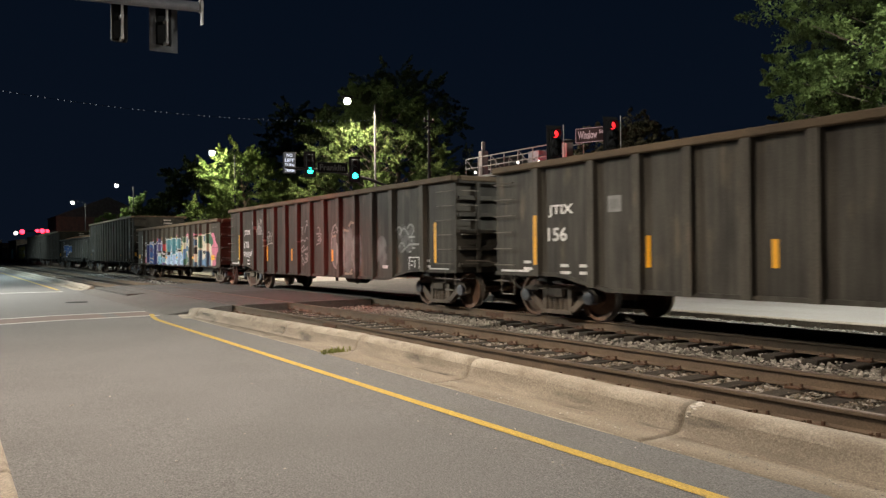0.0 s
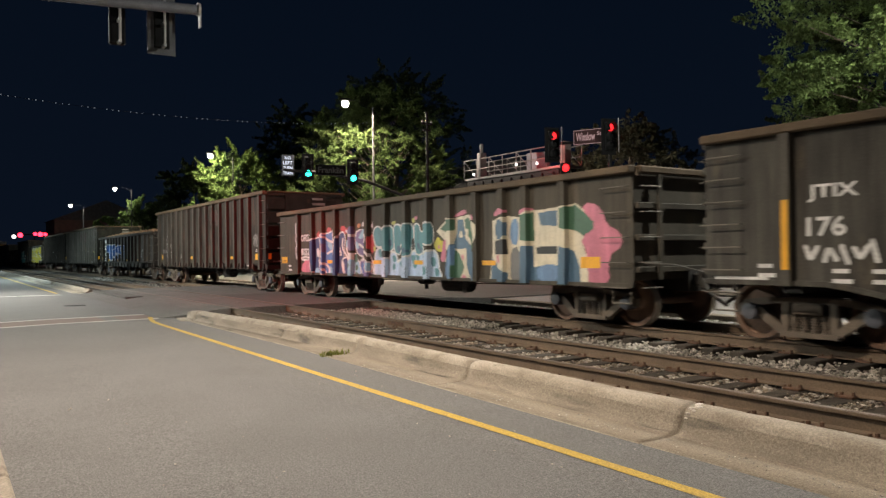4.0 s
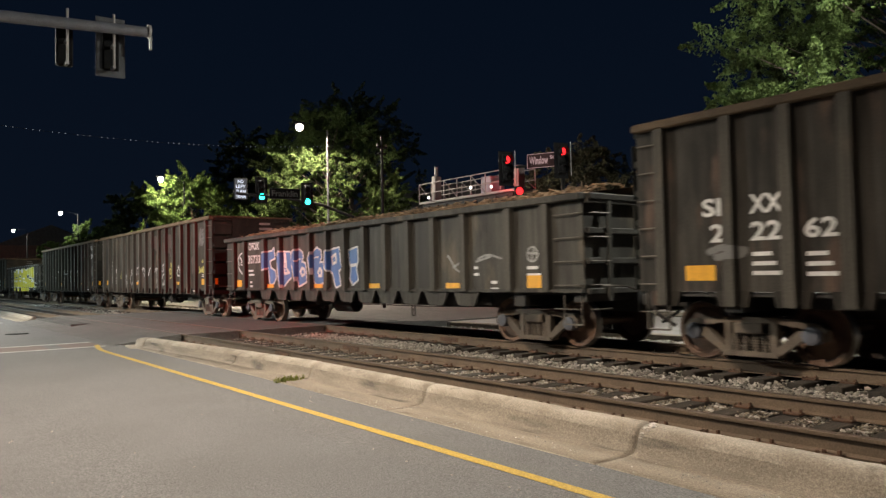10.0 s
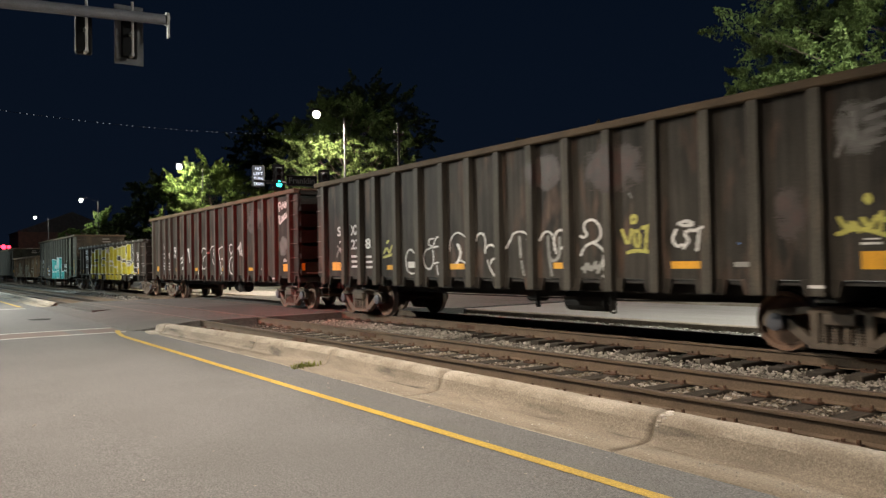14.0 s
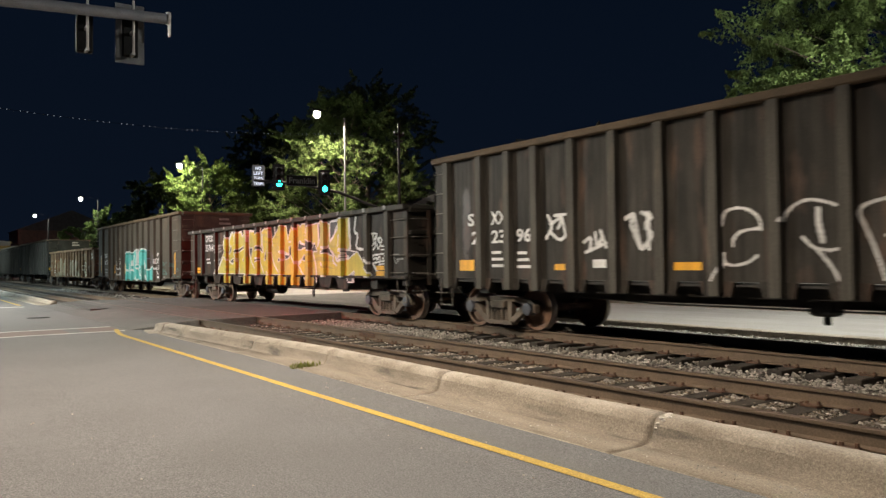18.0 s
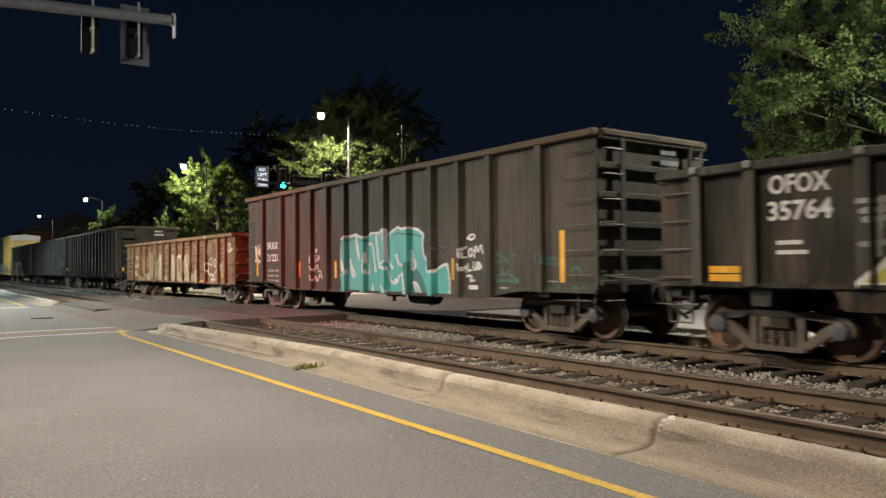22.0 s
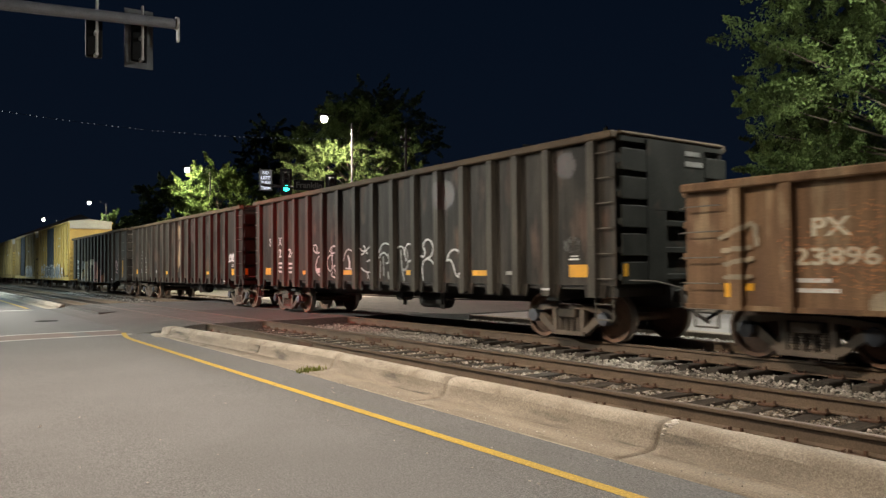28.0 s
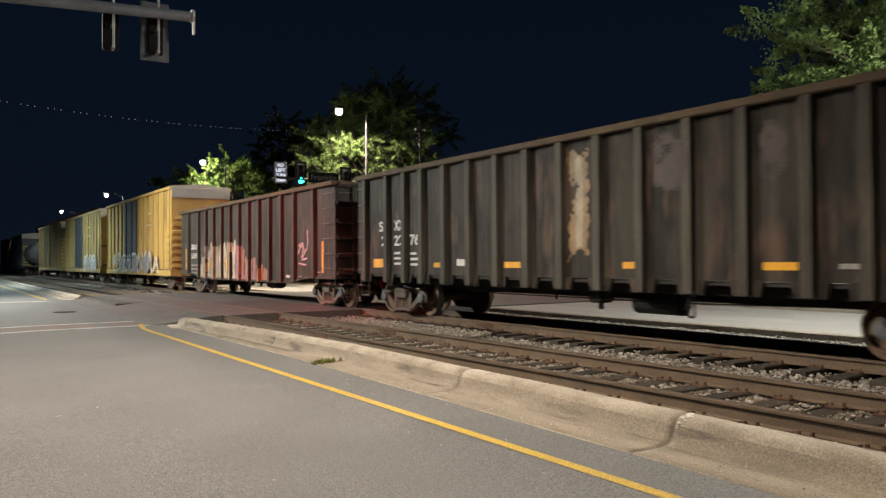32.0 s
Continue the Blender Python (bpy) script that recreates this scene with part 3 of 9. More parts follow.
def between_ties(r):
    """A spot in the gravel: heaped between the tracks and in the cribs, seldom on a sleeper."""
    while True:
        x, y = -18.3 + 22.5 * r.rand() ** 0.85, r.uniform(5.45, 14.2)
        k = ((x + 18.45) / 0.535 + 0.5) % 1 - 0.5
        track_here = min(abs(y - TRACK_Y[0]), abs(y - TRACK_Y[1]))
        if min(abs(y - q) for q in RAIL_Y) < 0.085:
            continue
        if track_here < 1.38 and abs(k) * 0.535 < 0.15 and r.rand() > 0.015:
            continue
        mid = 8.35 < y < 9.65
        if mid and x < -12:
            return x, y, -0.16 + r.uniform(-0.03, 0.03)
        return x, y, -0.234 + r.uniform(-0.025, 0.016) + (0.04 if y < 8 else 0)


stones(40000, between_ties, 0.027, 11, "ballast_stones", "pale grey crushed stones between the sleepers")
stones(42000, lambda r: next(q for q in iter(lambda: between_ties(r), None) if q[1] < 8.2), 0.018, 17, "crib_stones", "small brown-grey stones packed between the near sleepers", CRIB_STONE)
stones(2500, lambda r: (r.uniform(-60, -34), r.uniform(7.9, 14.2), -0.18 + r.uniform(-0.02, 0.03)), 0.05, 12, "ballast_stones", "grey crushed stones past the crossing")


def grit_at(r):
    y = 4.6 + min(0.25, abs(r.normal(0, 0.14))) if r.rand() < 0.7 else r.uniform(1.0, 4.7)
    return -9.0 + 12 * r.rand() ** 1.2, y, (-0.153 if y > 4.5 else -0.147)


stones(420, grit_at, 0.009, 14, "gutter_grit", "small pale grit lying in the gutter and on the road")


# ---- the train ----
STEEL_BLACK = surface("car_black_steel", (0.046, 0.041, 0.035), 0.62, 0.0, (0.021, 0.0182, 0.0155), 1.3, 45, 0.25, stretch=(1.6, 1, 0.5), amount=0.3, third=(0.078, 0.052, 0.040), third_scale=1.9, third_at=0.54, streak=0.32)
STEEL_GREY = surface("car_grey_steel", (0.066, 0.062, 0.054), 0.64, 0.0, (0.038, 0.035, 0.031), 1.3, 45, 0.25, stretch=(1.4, 1, 0.5), amount=0.35, third=(0.105, 0.088, 0.066), third_scale=1.5, third_at=0.60, streak=0.25)
STEEL_OLIVE = surface("car_olive_steel", (0.076, 0.067, 0.054), 0.68, 0.0, (0.050, 0.044, 0.036), 0.9, 45, 0.25, amount=0.45, stretch=(1.3, 1, 0.5), third=(0.098, 0.080, 0.060), third_scale=1.2, third_at=0.57, streak=0.17)
STEEL_BROWN = surface("car_brown_rust", (0.20, 0.125, 0.072), 0.78, 0.0, (0.115, 0.067, 0.042), 1.3, 45, 0.3, stretch=(1.5, 1, 0.5), third=(0.28, 0.20, 0.125), third_scale=1.4, third_at=0.55, streak=0.25)
STEEL_DULL = surface("car_rust_top", (0.125, 0.092, 0.062), 0.7, 0.05, (0.075, 0.056, 0.04), 1.5, 50, 0.25, stretch=(0.8, 1, 1))
BOX_YELLOW = surface("boxcar_yellow", (0.58, 0.385, 0.11), 0.6, 0.0, (0.44, 0.285, 0.085), 0.9, 40, 0.2, stretch=(1.5, 1, 0.4), third=(0.22, 0.14, 0.06), third_scale=0.8, third_at=0.58)
BOX_OLIVE = surface("boxcar_dull_yellow", (0.42, 0.30, 0.11), 0.65, 0.0, (0.27, 0.19, 0.08), 0.9, 40, 0.2, stretch=(1.5, 1, 0.4), third=(0.12, 0.09, 0.05), third_scale=0.8, third_at=0.55)
BOX_BLUE = surface("boxcar_dark_blue", (0.05, 0.06, 0.075), 0.6, 0.0, (0.035, 0.04, 0.05), 0.9, 40, 0.2, stretch=(1.5, 1, 0.4))
BOX_WHITE = surface("boxcar_roof_white", (0.42, 0.41, 0.38), 0.6, 0.1, (0.32, 0.31, 0.29), 0.9, 40, 0.2)
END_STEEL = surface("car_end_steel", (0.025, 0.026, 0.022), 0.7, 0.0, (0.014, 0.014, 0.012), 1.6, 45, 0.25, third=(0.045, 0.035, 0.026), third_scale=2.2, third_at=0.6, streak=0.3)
WORN_POST = surface("worn_post_steel", (0.078, 0.072, 0.062), 0.62, 0.0, (0.057, 0.051, 0.043), 2.2, 45, 0.25, stretch=(1.6, 1, 0.5), third=(0.105, 0.085, 0.066), third_scale=1.6, third_at=0.6, streak=0.2, vary=0.12)
UNDER = surface("underframe_black", (0.03, 0.027, 0.024), 0.8, 0.0, (0.018, 0.016, 0.014), 3, 40, 0.3)
CAST = surface("truck_cast_steel", (0.138, 0.108, 0.082), 0.8, 0.0, (0.080, 0.062, 0.048), 4, 50, 0.4, vary=0.2)
WHEEL = surface("wheel_rust", (0.175, 0.100, 0.064), 0.75, 0.05, (0.105, 0.062, 0.042), 4, 50, 0.3, vary=0.2)
TREAD = surface("wheel_tread_steel", (0.42, 0.38, 0.34), 0.35, 0.9, (0.30, 0.26, 0.22), 4, 50, 0.1)
CAP = surface("bearing_cap_blue", (0.085, 0.09, 0.112), 0.5, 0.1, (0.07, 0.07, 0.08), 6, 50, 0.2, vary=0.25)


def spray(name, c, dark=0.78):
    return surface("paint_" + name, c, 0.55, 0.0, [k * dark for k in c], 2.5, 50, 0.1, third=[k * 0.6 for k in c], third_scale=1.3, third_at=0.64, streak=0.15)


PAINT = {"w": spray("white", (0.62, 0.61, 0.60)), "W": spray("faded_white", (0.27, 0.265, 0.25), 0.55), "g": spray("cream", (0.33, 0.27, 0.185), 0.6),
         "K": spray("slate", (0.040, 0.041, 0.046)), "z": spray("olive_yellow", (0.38, 0.35, 0.06), 0.8), "y": spray("yellow", (0.50, 0.44, 0.035)), "Y": spray("pale_yellow", (0.46, 0.43, 0.09), 0.75), "o": spray("amber", (0.75, 0.37, 0.012)), "t": spray("teal", (0.065, 0.355, 0.33), 0.88),
         "T": spray("dark_teal", (0.03, 0.15, 0.13)), "b": spray("blue", (0.060, 0.155, 0.42)), "n": spray("navy", (0.022, 0.036, 0.145)), "l": spray("light_blue", (0.26, 0.47, 0.62)),
         "p": spray("pink", (0.50, 0.15, 0.22)), "r": spray("red", (0.42, 0.045, 0.05)), "v": spray("violet", (0.14, 0.115, 0.26)), "G": spray("green", (0.045, 0.115, 0.07)),
         "m": spray("dusty_pink", (0.37, 0.19, 0.18), 0.7), "A": spray("dull_orange", (0.40, 0.18, 0.085), 0.7), "P": spray("pale_pink", (0.58, 0.36, 0.36)), "k": spray("black", (0.014, 0.014, 0.015)), "O": spray("orange", (0.52, 0.20, 0.07)), "s": spray("silver", (0.19, 0.19, 0.185)), "R": spray("dull_red", (0.066, 0.027, 0.022), 0.6),
         "h": spray("rust_patch", (0.24, 0.15, 0.07), 0.5), "d": spray("dull_grey", (0.13, 0.125, 0.12), 0.7), "c": spray("bright_cream", (0.56, 0.50, 0.38)), "q": spray("muted_teal", (0.085, 0.235, 0.275)), "e": spray("steel_blue", (0.06, 0.12, 0.19)), "i": spray("pale_blue", (0.40, 0.52, 0.70)), "j": spray("mid_blue", (0.12, 0.21, 0.36)), "u": spray("faded_teal", (0.04, 0.10, 0.085), 0.6)}

# paint worn thin: the steel shows through by thirds
for k, c in (("d", (0.13, 0.125, 0.12)), ("W", (0.27, 0.265, 0.25)), ("R", (0.066, 0.027, 0.022)), ("g", (0.33, 0.27, 0.185))):
    for n in (1, 2):
        PAINT[k + str(n)] = spray("thin_%s_%d" % (k, n), [b + (a - b) * n / 3 for a, b in zip(c, (0.036, 0.031, 0.026) if k == "R" else (0.056, 0.052, 0.046))], 0.7)

STROKES = {"2": [[(0.05, 0.8), (0.4, 1), (0.9, 0.8), (0.1, 0.05), (1, 0)]],
           "q": [[(0.8, 0.9), (0.2, 1), (0.1, 0.6), (0.7, 0.5), (0.9, 0.9), (0.8, 0), (0.2, 0.1)]],
           "E": [[(0.95, 1), (0.1, 0.95), (0.08, 0), (1, 0.05)], [(0.1, 0.5), (0.8, 0.55)]],
           "M": [[(0, 0), (0.1, 1), (0.5, 0.4), (0.9, 1), (1, 0)]],
           "S": [[(0.95, 0.95), (0.3, 1), (0.05, 0.72), (0.9, 0.35), (0.7, 0.02), (0, 0.08)]],
           "O": [[(0.5, 1), (0.05, 0.6), (0.3, 0.03), (0.8, 0.05), (0.97, 0.6), (0.5, 1)]],
           "K": [[(0.1, 1), (0.1, 0)], [(0.95, 1), (0.15, 0.5), (1, 0)]],
           "R": [[(0.1, 0), (0.05, 1), (0.9, 0.85), (0.8, 0.5), (0.15, 0.45), (1, 0)]],
           "A": [[(0, 0), (0.45, 1), (1, 0)], [(0.2, 0.38), (0.8, 0.38)]]}


class Wall:
    """A raster of sprayed colours on a car's side; 0 is bare steel."""

    def __init__(self, half, z0, z1, res=0.019):
        self.x = np.arange(-half, half, res) + res / 2
        self.z = np.arange(z0, z1, res) + res / 2
        self.res, self.keys = res, []
        self.a = np.zeros((len(self.z), len(self.x)), int)
        self.X, self.Z = np.meshgrid(self.x, self.z)

    def key(self, k):
        if k not in self.keys:
            self.keys.append(k)
        return self.keys.index(k) + 1

    def dist(self, lines):
        d = np.full(self.X.shape, 9.0)
        for line in lines:
            for (ax, az), (bx, bz) in zip(line, line[1:]):
                ux, uz = bx - ax, bz - az
                t = np.clip(((self.X - ax) * ux + (self.Z - az) * uz) / (ux * ux + uz * uz + 1e-9), 0, 1)
                d = np.minimum(d, np.hypot(self.X - ax - t * ux, self.Z - az - t * uz))
        return d

    def paint(self, mask, k):
        self.a[mask] = self.key(k) if k else 0

    def letter(self, ch, x0, x1, z0, z1, thick, fill, edge=None, rim=0.05, mix=None, lean=0.0, seed=0):
        r = random.Random(seed * 31 + ord(ch))
        lines = [[(x0 + (u + r.uniform(-.07, .07)) * (x1 - x0) + lean * w, z0 + (w + r.uniform(-.05, .05)) * (z1 - z0)) for u, w in line] for line in STROKES[ch]]
        lines = [self.curve(line) for line in lines]
        d = self.dist(lines)
        wob = 0.25 * thick * np.sin(self.X * 7.3 + seed) * np.cos(self.Z * 6.1 + 2 * seed)
        if edge:
            self.paint(d + wob < thick + rim, edge)
        self.paint(d + wob < thick, fill)
        if mix:
            for i, m in enumerate(mix):
                f = np.sin(self.X * (2.1 + i) + seed * 1.7 + i * 2) + np.sin(self.Z * (3.3 + i) + self.X * 1.3 + seed + i)
                self.paint((d + wob < thick) & (f > 0.75), m)

    @staticmethod
    def curve(line):
        """Rounds a broken line."""
        if len(line) < 3:
            return line
        out = [line[0]]
        for a, b, c in zip(line, line[1:], line[2:]):
            p, q = ((a[0] + b[0] * 3) / 4, (a[1] + b[1] * 3) / 4), ((c[0] + b[0] * 3) / 4, (c[1] + b[1] * 3) / 4)
            out += [p, q]
        return out + [line[-1]]

    def word(self, text, x0, x1, z0, z1, thick, fill, edge=None, rim=0.05, mix=None, lean=0.0, gap=0.12, seed=1):
        n = len(text)
        w = (x1 - x0) / n
        for i, ch in enumerate(text):
            m = mix[i % len(mix)] if mix and isinstance(mix[0], tuple) else mix
            f = fill[i % len(fill)]
            h = 0.06 * math.sin(i * 2.3 + seed)
            self.letter(ch, x0 + (i + gap) * w, x0 + (i + 1 - gap) * w, z0 + h, z1 + h, thick, f, edge, rim, m, lean, seed + i)

    def shape(self, pts, fill, edge=None, rim=0.05, rounded=True):
        """A filled outline through points (x, z), with a painted rim."""
        if rounded:
            pts = self.curve(pts + pts[:2])[1:-1]
        inside = np.zeros(self.X.shape, bool)
        for (ax, az), (bx, bz) in zip(pts, pts[1:] + pts[:1]):
            cond = (az > self.Z) != (bz > self.Z)
            inside ^= cond & (self.X < (bx - ax) * (self.Z - az) / (bz - az + 1e-9) + ax)
        if edge:
            self.paint(self.dist([pts + pts[:1]]) < rim, edge)
        if fill:
            self.paint(inside, fill)

    def strokes(self, lines, k, thick):
        """Rounded lines drawn with one width of spray or marker."""
        self.paint(self.dist([self.curve(line) for line in lines]) < thick, k)

    def pieces(self, reach):
        """Numbers the painted cells by patches that stand apart: (labels, cells in each)."""
        grown = self.a > 0
        for _ in range(reach):
            g = grown.copy()
            g[1:] |= grown[:-1]
            g[:-1] |= grown[1:]
            g[:, 1:] |= grown[:, :-1]
            g[:, :-1] |= grown[:, 1:]
            grown = g
        label = np.zeros(grown.shape, int)
        n = 0
        for j, i in zip(*np.nonzero(grown)):
            if label[j, i]:
                continue
            n += 1
            label[j, i] = n
            stack = [(j, i)]
            while stack:
                a, b = stack.pop()
                for c, d in ((a + 1, b), (a - 1, b), (a, b + 1), (a, b - 1)):
                    if 0 <= c < grown.shape[0] and 0 <= d < grown.shape[1] and grown[c, d] and not label[c, d]:
                        label[c, d] = n
                        stack.append((c, d))
        label[self.a == 0] = 0
        return label, np.bincount(label.ravel(), minlength=n + 1)

    def scribble(self, x0, x1, z0, z1, k, thick=0.025, n=9, seed=0):
        r = random.Random(seed)
        line = [(x0 + (x1 - x0) * (i + r.uniform(-.6, .6)) / n, r.uniform(z0, z1)) for i in range(n + 1)]
        self.paint(self.dist([self.curve(self.curve(line))]) < thick, k)

    def cloud(self, x0, x1, z0, z1, k, seed=0, at=0.0):
        u, w = (self.X - (x0 + x1) / 2) / (x1 - x0) * 2, (self.Z - (z0 + z1) / 2) / (z1 - z0) * 2
        f = np.zeros(self.X.shape)
        for i, s in enumerate((2.1, 4.7, 9.1, 19.0, 37.0)):
            f += np.sin(self.X * s + seed * 1.3 + i) * np.cos(self.Z * s * 1.1 + seed + 2 * i) / (1 + 0.5 * i)
        self.paint((np.maximum(abs(u), abs(w)) ** 4 + f * 0.55 < 0.55 + at) & (abs(u) < 1) & (abs(w) < 1), k)

    def haze(self, x0, x1, z0, z1, k, seed=0, dens=0.35):
        r = np.random.RandomState(seed)
        u, w = (self.X - (x0 + x1) / 2) / (x1 - x0) * 2, (self.Z - (z0 + z1) / 2) / (z1 - z0) * 2
        self.paint((r.rand(*self.X.shape) < dens * np.clip(1.1 - u * u - w * w, 0, 1)), k)

    def mist(self, x0, x1, z0, z1, k, seed=0, dens=0.6):
        """Thin worn paint: three strengths, dense within and fading to a soft edge."""
        r = np.random.RandomState(seed)
        u, w = (self.X - (x0 + x1) / 2) / (x1 - x0) * 2, (self.Z - (z0 + z1) / 2) / (z1 - z0) * 2
        f = sum(np.sin(self.X * s + seed * 1.3 + i) * np.cos(self.Z * s * 1.1 + seed + 2 * i) for i, s in enumerate((4.1, 8.3, 15.0))) / 2.2
        d = dens * np.clip((1.15 - abs(u) ** 2.4 - abs(w) ** 2.4) * 1.1, 0, 1) * (0.85 + 0.7 * f)
        d = np.where((abs(u) < 1.04) & (abs(w) < 1.04), d + r.uniform(-0.09, 0.09, self.X.shape), 0)
        for lowest, name in ((0.17, k + "1"), (0.40, k + "2"), (0.66, k)):
            self.paint(d > lowest, name)

    def mesh(self, depth, low, top):
        """Lays the colours on the side; depth(x) is how far it stands out, low(x) its lower edge."""
        V, F, M = [], [], []
        dep = np.array([depth(x) for x in self.x])
        lo = np.array([low(x) for x in self.x])
        h = self.res / 2
        for j, z in enumerate(self.z):
            if z + h > top:
                break
            row = np.where(lo > z - h, 0, self.a[j])
            brk = np.flatnonzero((np.diff(row) != 0) | (np.diff(dep) != 0)) + 1
            for s, e in zip(np.r_[0, brk], np.r_[brk, len(row)]):
                if row[s]:
                    o = len(V)
                    a, b, y = self.x[s] - h, self.x[e - 1] + h, -dep[s] - (0.005 if z > 1.02 or low(0) > 0.9 or low(0) < 0.72 else 0.017)
                    V += [(a, y, z - h), (b, y, z - h), (b, y, z + h), (a, y, z + h)]
                    F.append((o, o + 1, o + 2, o + 3))
                    M.append(row[s] - 1)
                    if e < len(row) and abs(dep[e] - dep[s]) > 0.02:
                        o, k = len(V), 1 if dep[e] < dep[s] else -1
                        c0, c1, yf, yb = (b, b + 0.02, -dep[s] - 0.005, -dep[e] - 0.005) if k > 0 else (b - 0.02, b, -dep[s] - 0.005, -dep[e] - 0.005)
                        V += [(c0, yf, z - h), (c1, yb, z - h), (c1, yb, z + h), (c0, yf, z + h)]
                        F.append((o, o + 1, o + 2, o + 3))
                        M.append(row[s] - 1)
        me = bpy.data.meshes.new("graffiti")
        me.from_pydata(V, [], F)
        for k in self.keys:
            me.materials.append(PAINT[k])
        me.polygons.foreach_set("material_index", M)
        return me


# -- trucks, shared by all cars --
WHEEL_R = 0.43
g = Geo()
for s in (-1, 1):
    g.lathe([(0.07, 0.0), (0.13, 0.005), (0.16, 0.03), (0.33, 0.055), (0.365, 0.0), (WHEEL_R - 0.004, 0.0), (WHEEL_R, 0.02), (WHEEL_R + 0.002, 0.09), (WHEEL_R + 0.028, 0.10),
             (WHEEL_R + 0.022, 0.135), (0.36, 0.135), (0.32, 0.10), (0.16, 0.12), (0.08, 0.14)] if s < 0 else
            [(0.08, -0.14), (0.16, -0.12), (0.32, -0.10), (0.36, -0.135), (WHEEL_R + 0.022, -0.135), (WHEEL_R + 0.028, -0.10), (WHEEL_R + 0.002, -0.09), (WHEEL_R, -0.02), (WHEEL_R - 0.004, 0.0),
             (0.365, 0.0), (0.33, -0.055), (0.16, -0.03), (0.13, -0.005), (0.07, 0.0)], 28, "y", (0, s * 0.835, 0))
g.rod((0, -0.98, 0), (0, 0.98, 0), 0.075, 12)
for i, p in enumerate(g.f):
    c = [g.v[k] for k in p]
    r = sum(math.hypot(q[0], q[2]) for q in c) / len(c)
    g.m[i] = 1 if r > WHEEL_R - 0.003 and len(p) == 4 else 0
WHEELSET = fixed(g.mesh("wheelset", WHEEL, TREAD))
g = Geo()
for s in (-1, 1):
    y0, y1 = sorted((s * 0.93, s * 1.06))
    g.slab([(-1.08, 0.50), (-0.98, 0.60), (-0.66, 0.64), (-0.40, 0.66), (0.40, 0.66), (0.66, 0.64), (0.98, 0.60), (1.08, 0.50), (1.08, 0.36), (0.90, 0.36), (0.86, 0.52), (0.62, 0.54),
            (0.36, 0.58), (-0.36, 0.58), (-0.62, 0.54), (-0.86, 0.52), (-0.90, 0.36), (-1.08, 0.36)], y0, y1)
    for k in (-1, 1):
        poly = [(k * 0.72, 0.50), (k * 0.88, 0.44), (k * 0.42, 0.12), (k * 0.30, 0.16)]
        g.slab(poly if k < 0 else poly[::-1], y0, y1)
        g.slab([(k * 0.40, 0.60), (k * 0.30, 0.60), (k * 0.30, 0.16), (k * 0.40, 0.18)] if k > 0 else [(-0.30, 0.60), (-0.40, 0.60), (-0.40, 0.18), (-0.30, 0.16)], y0, y1)
    g.slab([(-0.42, 0.10), (0.42, 0.10), (0.42, 0.17), (-0.42, 0.17)], y0 - 0.03, y1 + 0.03)
g.box(-0.22, 0.22, -1.12, 1.12, 0.42, 0.58, 0.02)
g.box(-0.62, -0.54, -0.75, 0.75, 0.36, 0.46)
g.box(0.54, 0.62, -0.75, 0.75, 0.36, 0.46)
TRUCK = fixed(g.mesh("truck", CAST))
prof = []
for j in range(7):
    z = 0.17 + j * 0.038
    prof += [(0.068, z), (0.068, z + 0.018), (0.052, z + 0.022), (0.052, z + 0.036)]
SPRING = fixed(Geo().lathe(prof, 8, "z").mesh("spring", CAST))
BEARING = fixed(Geo().lathe([(0.125, -0.10), (0.13, 0.02), (0.12, 0.09), (0.07, 0.10), (0.02, 0.10)], 14, "y").mesh("bearing_cap", CAP))

WHEELSETS = []


def truck(car, x, drop=0.0):
    t = part("truck", TRUCK, car, "cast steel freight truck with springs", (x, 0, drop))
    for s in (-1, 1):
        for k in range(4):
            part("spring", SPRING, t, at=(-0.225 + k * 0.15, s * 1.0, 0))
        for k in (-0.89, 0.89):
            part("bearing_cap", BEARING, t, "dull bluish bearing end cap", pose(k, s * 1.02, WHEEL_R, 0, 0, 0 if s > 0 else 180))
    for k in (-0.89, 0.89):
        w = part("wheelset", WHEELSET, t, at=(k, 0, WHEEL_R))
        WHEELSETS.append((w, k))
    return t


g = Geo().box(-0.55, 0.1, -0.11, 0.11, 0.72, 0.94, 0.03).box(0.08, 0.36, -0.14, 0.14, 0.70, 0.97, 0.05).box(-0.1, 0.04, -0.25, 0.25, 0.66, 1.0, 0.03)
g.pipe([(0.0, -0.25, 0.85), (0.18, -0.34, 0.62), (0.5, -0.30, 0.42)], 0.03, 6)
COUPLER = fixed(g.mesh("coupler", UNDER))


PALE_RUNG = surface("worn_rung", (0.17, 0.155, 0.135), 0.5, 0.3, (0.10, 0.09, 0.08), 4, 40, 0.1)


def bent_bar(pts, r=0.011, n=6):
    """A round bar bent at each point, in one piece."""
    v = []
    for i, q in enumerate(pts):
        a, b = Vector(pts[max(0, i - 1)]), Vector(pts[min(len(pts) - 1, i + 1)])
        d = (b - a).normalized()
        s = d.cross(Vector((0, 0, 1))).normalized()
        u = d.cross(s)
        v += [Vector(q) + r * (math.cos(2 * math.pi * k / n) * s + math.sin(2 * math.pi * k / n) * u) for k in range(n)]
    f = [(i * n + k, i * n + (k + 1) % n, i * n + n + (k + 1) % n, i * n + n + k) for i in range(len(pts) - 1) for k in range(n)]
    return Geo().add(v, f + [tuple(range(n)), tuple(range(len(v) - n, len(v)))])


RUNGS = {}


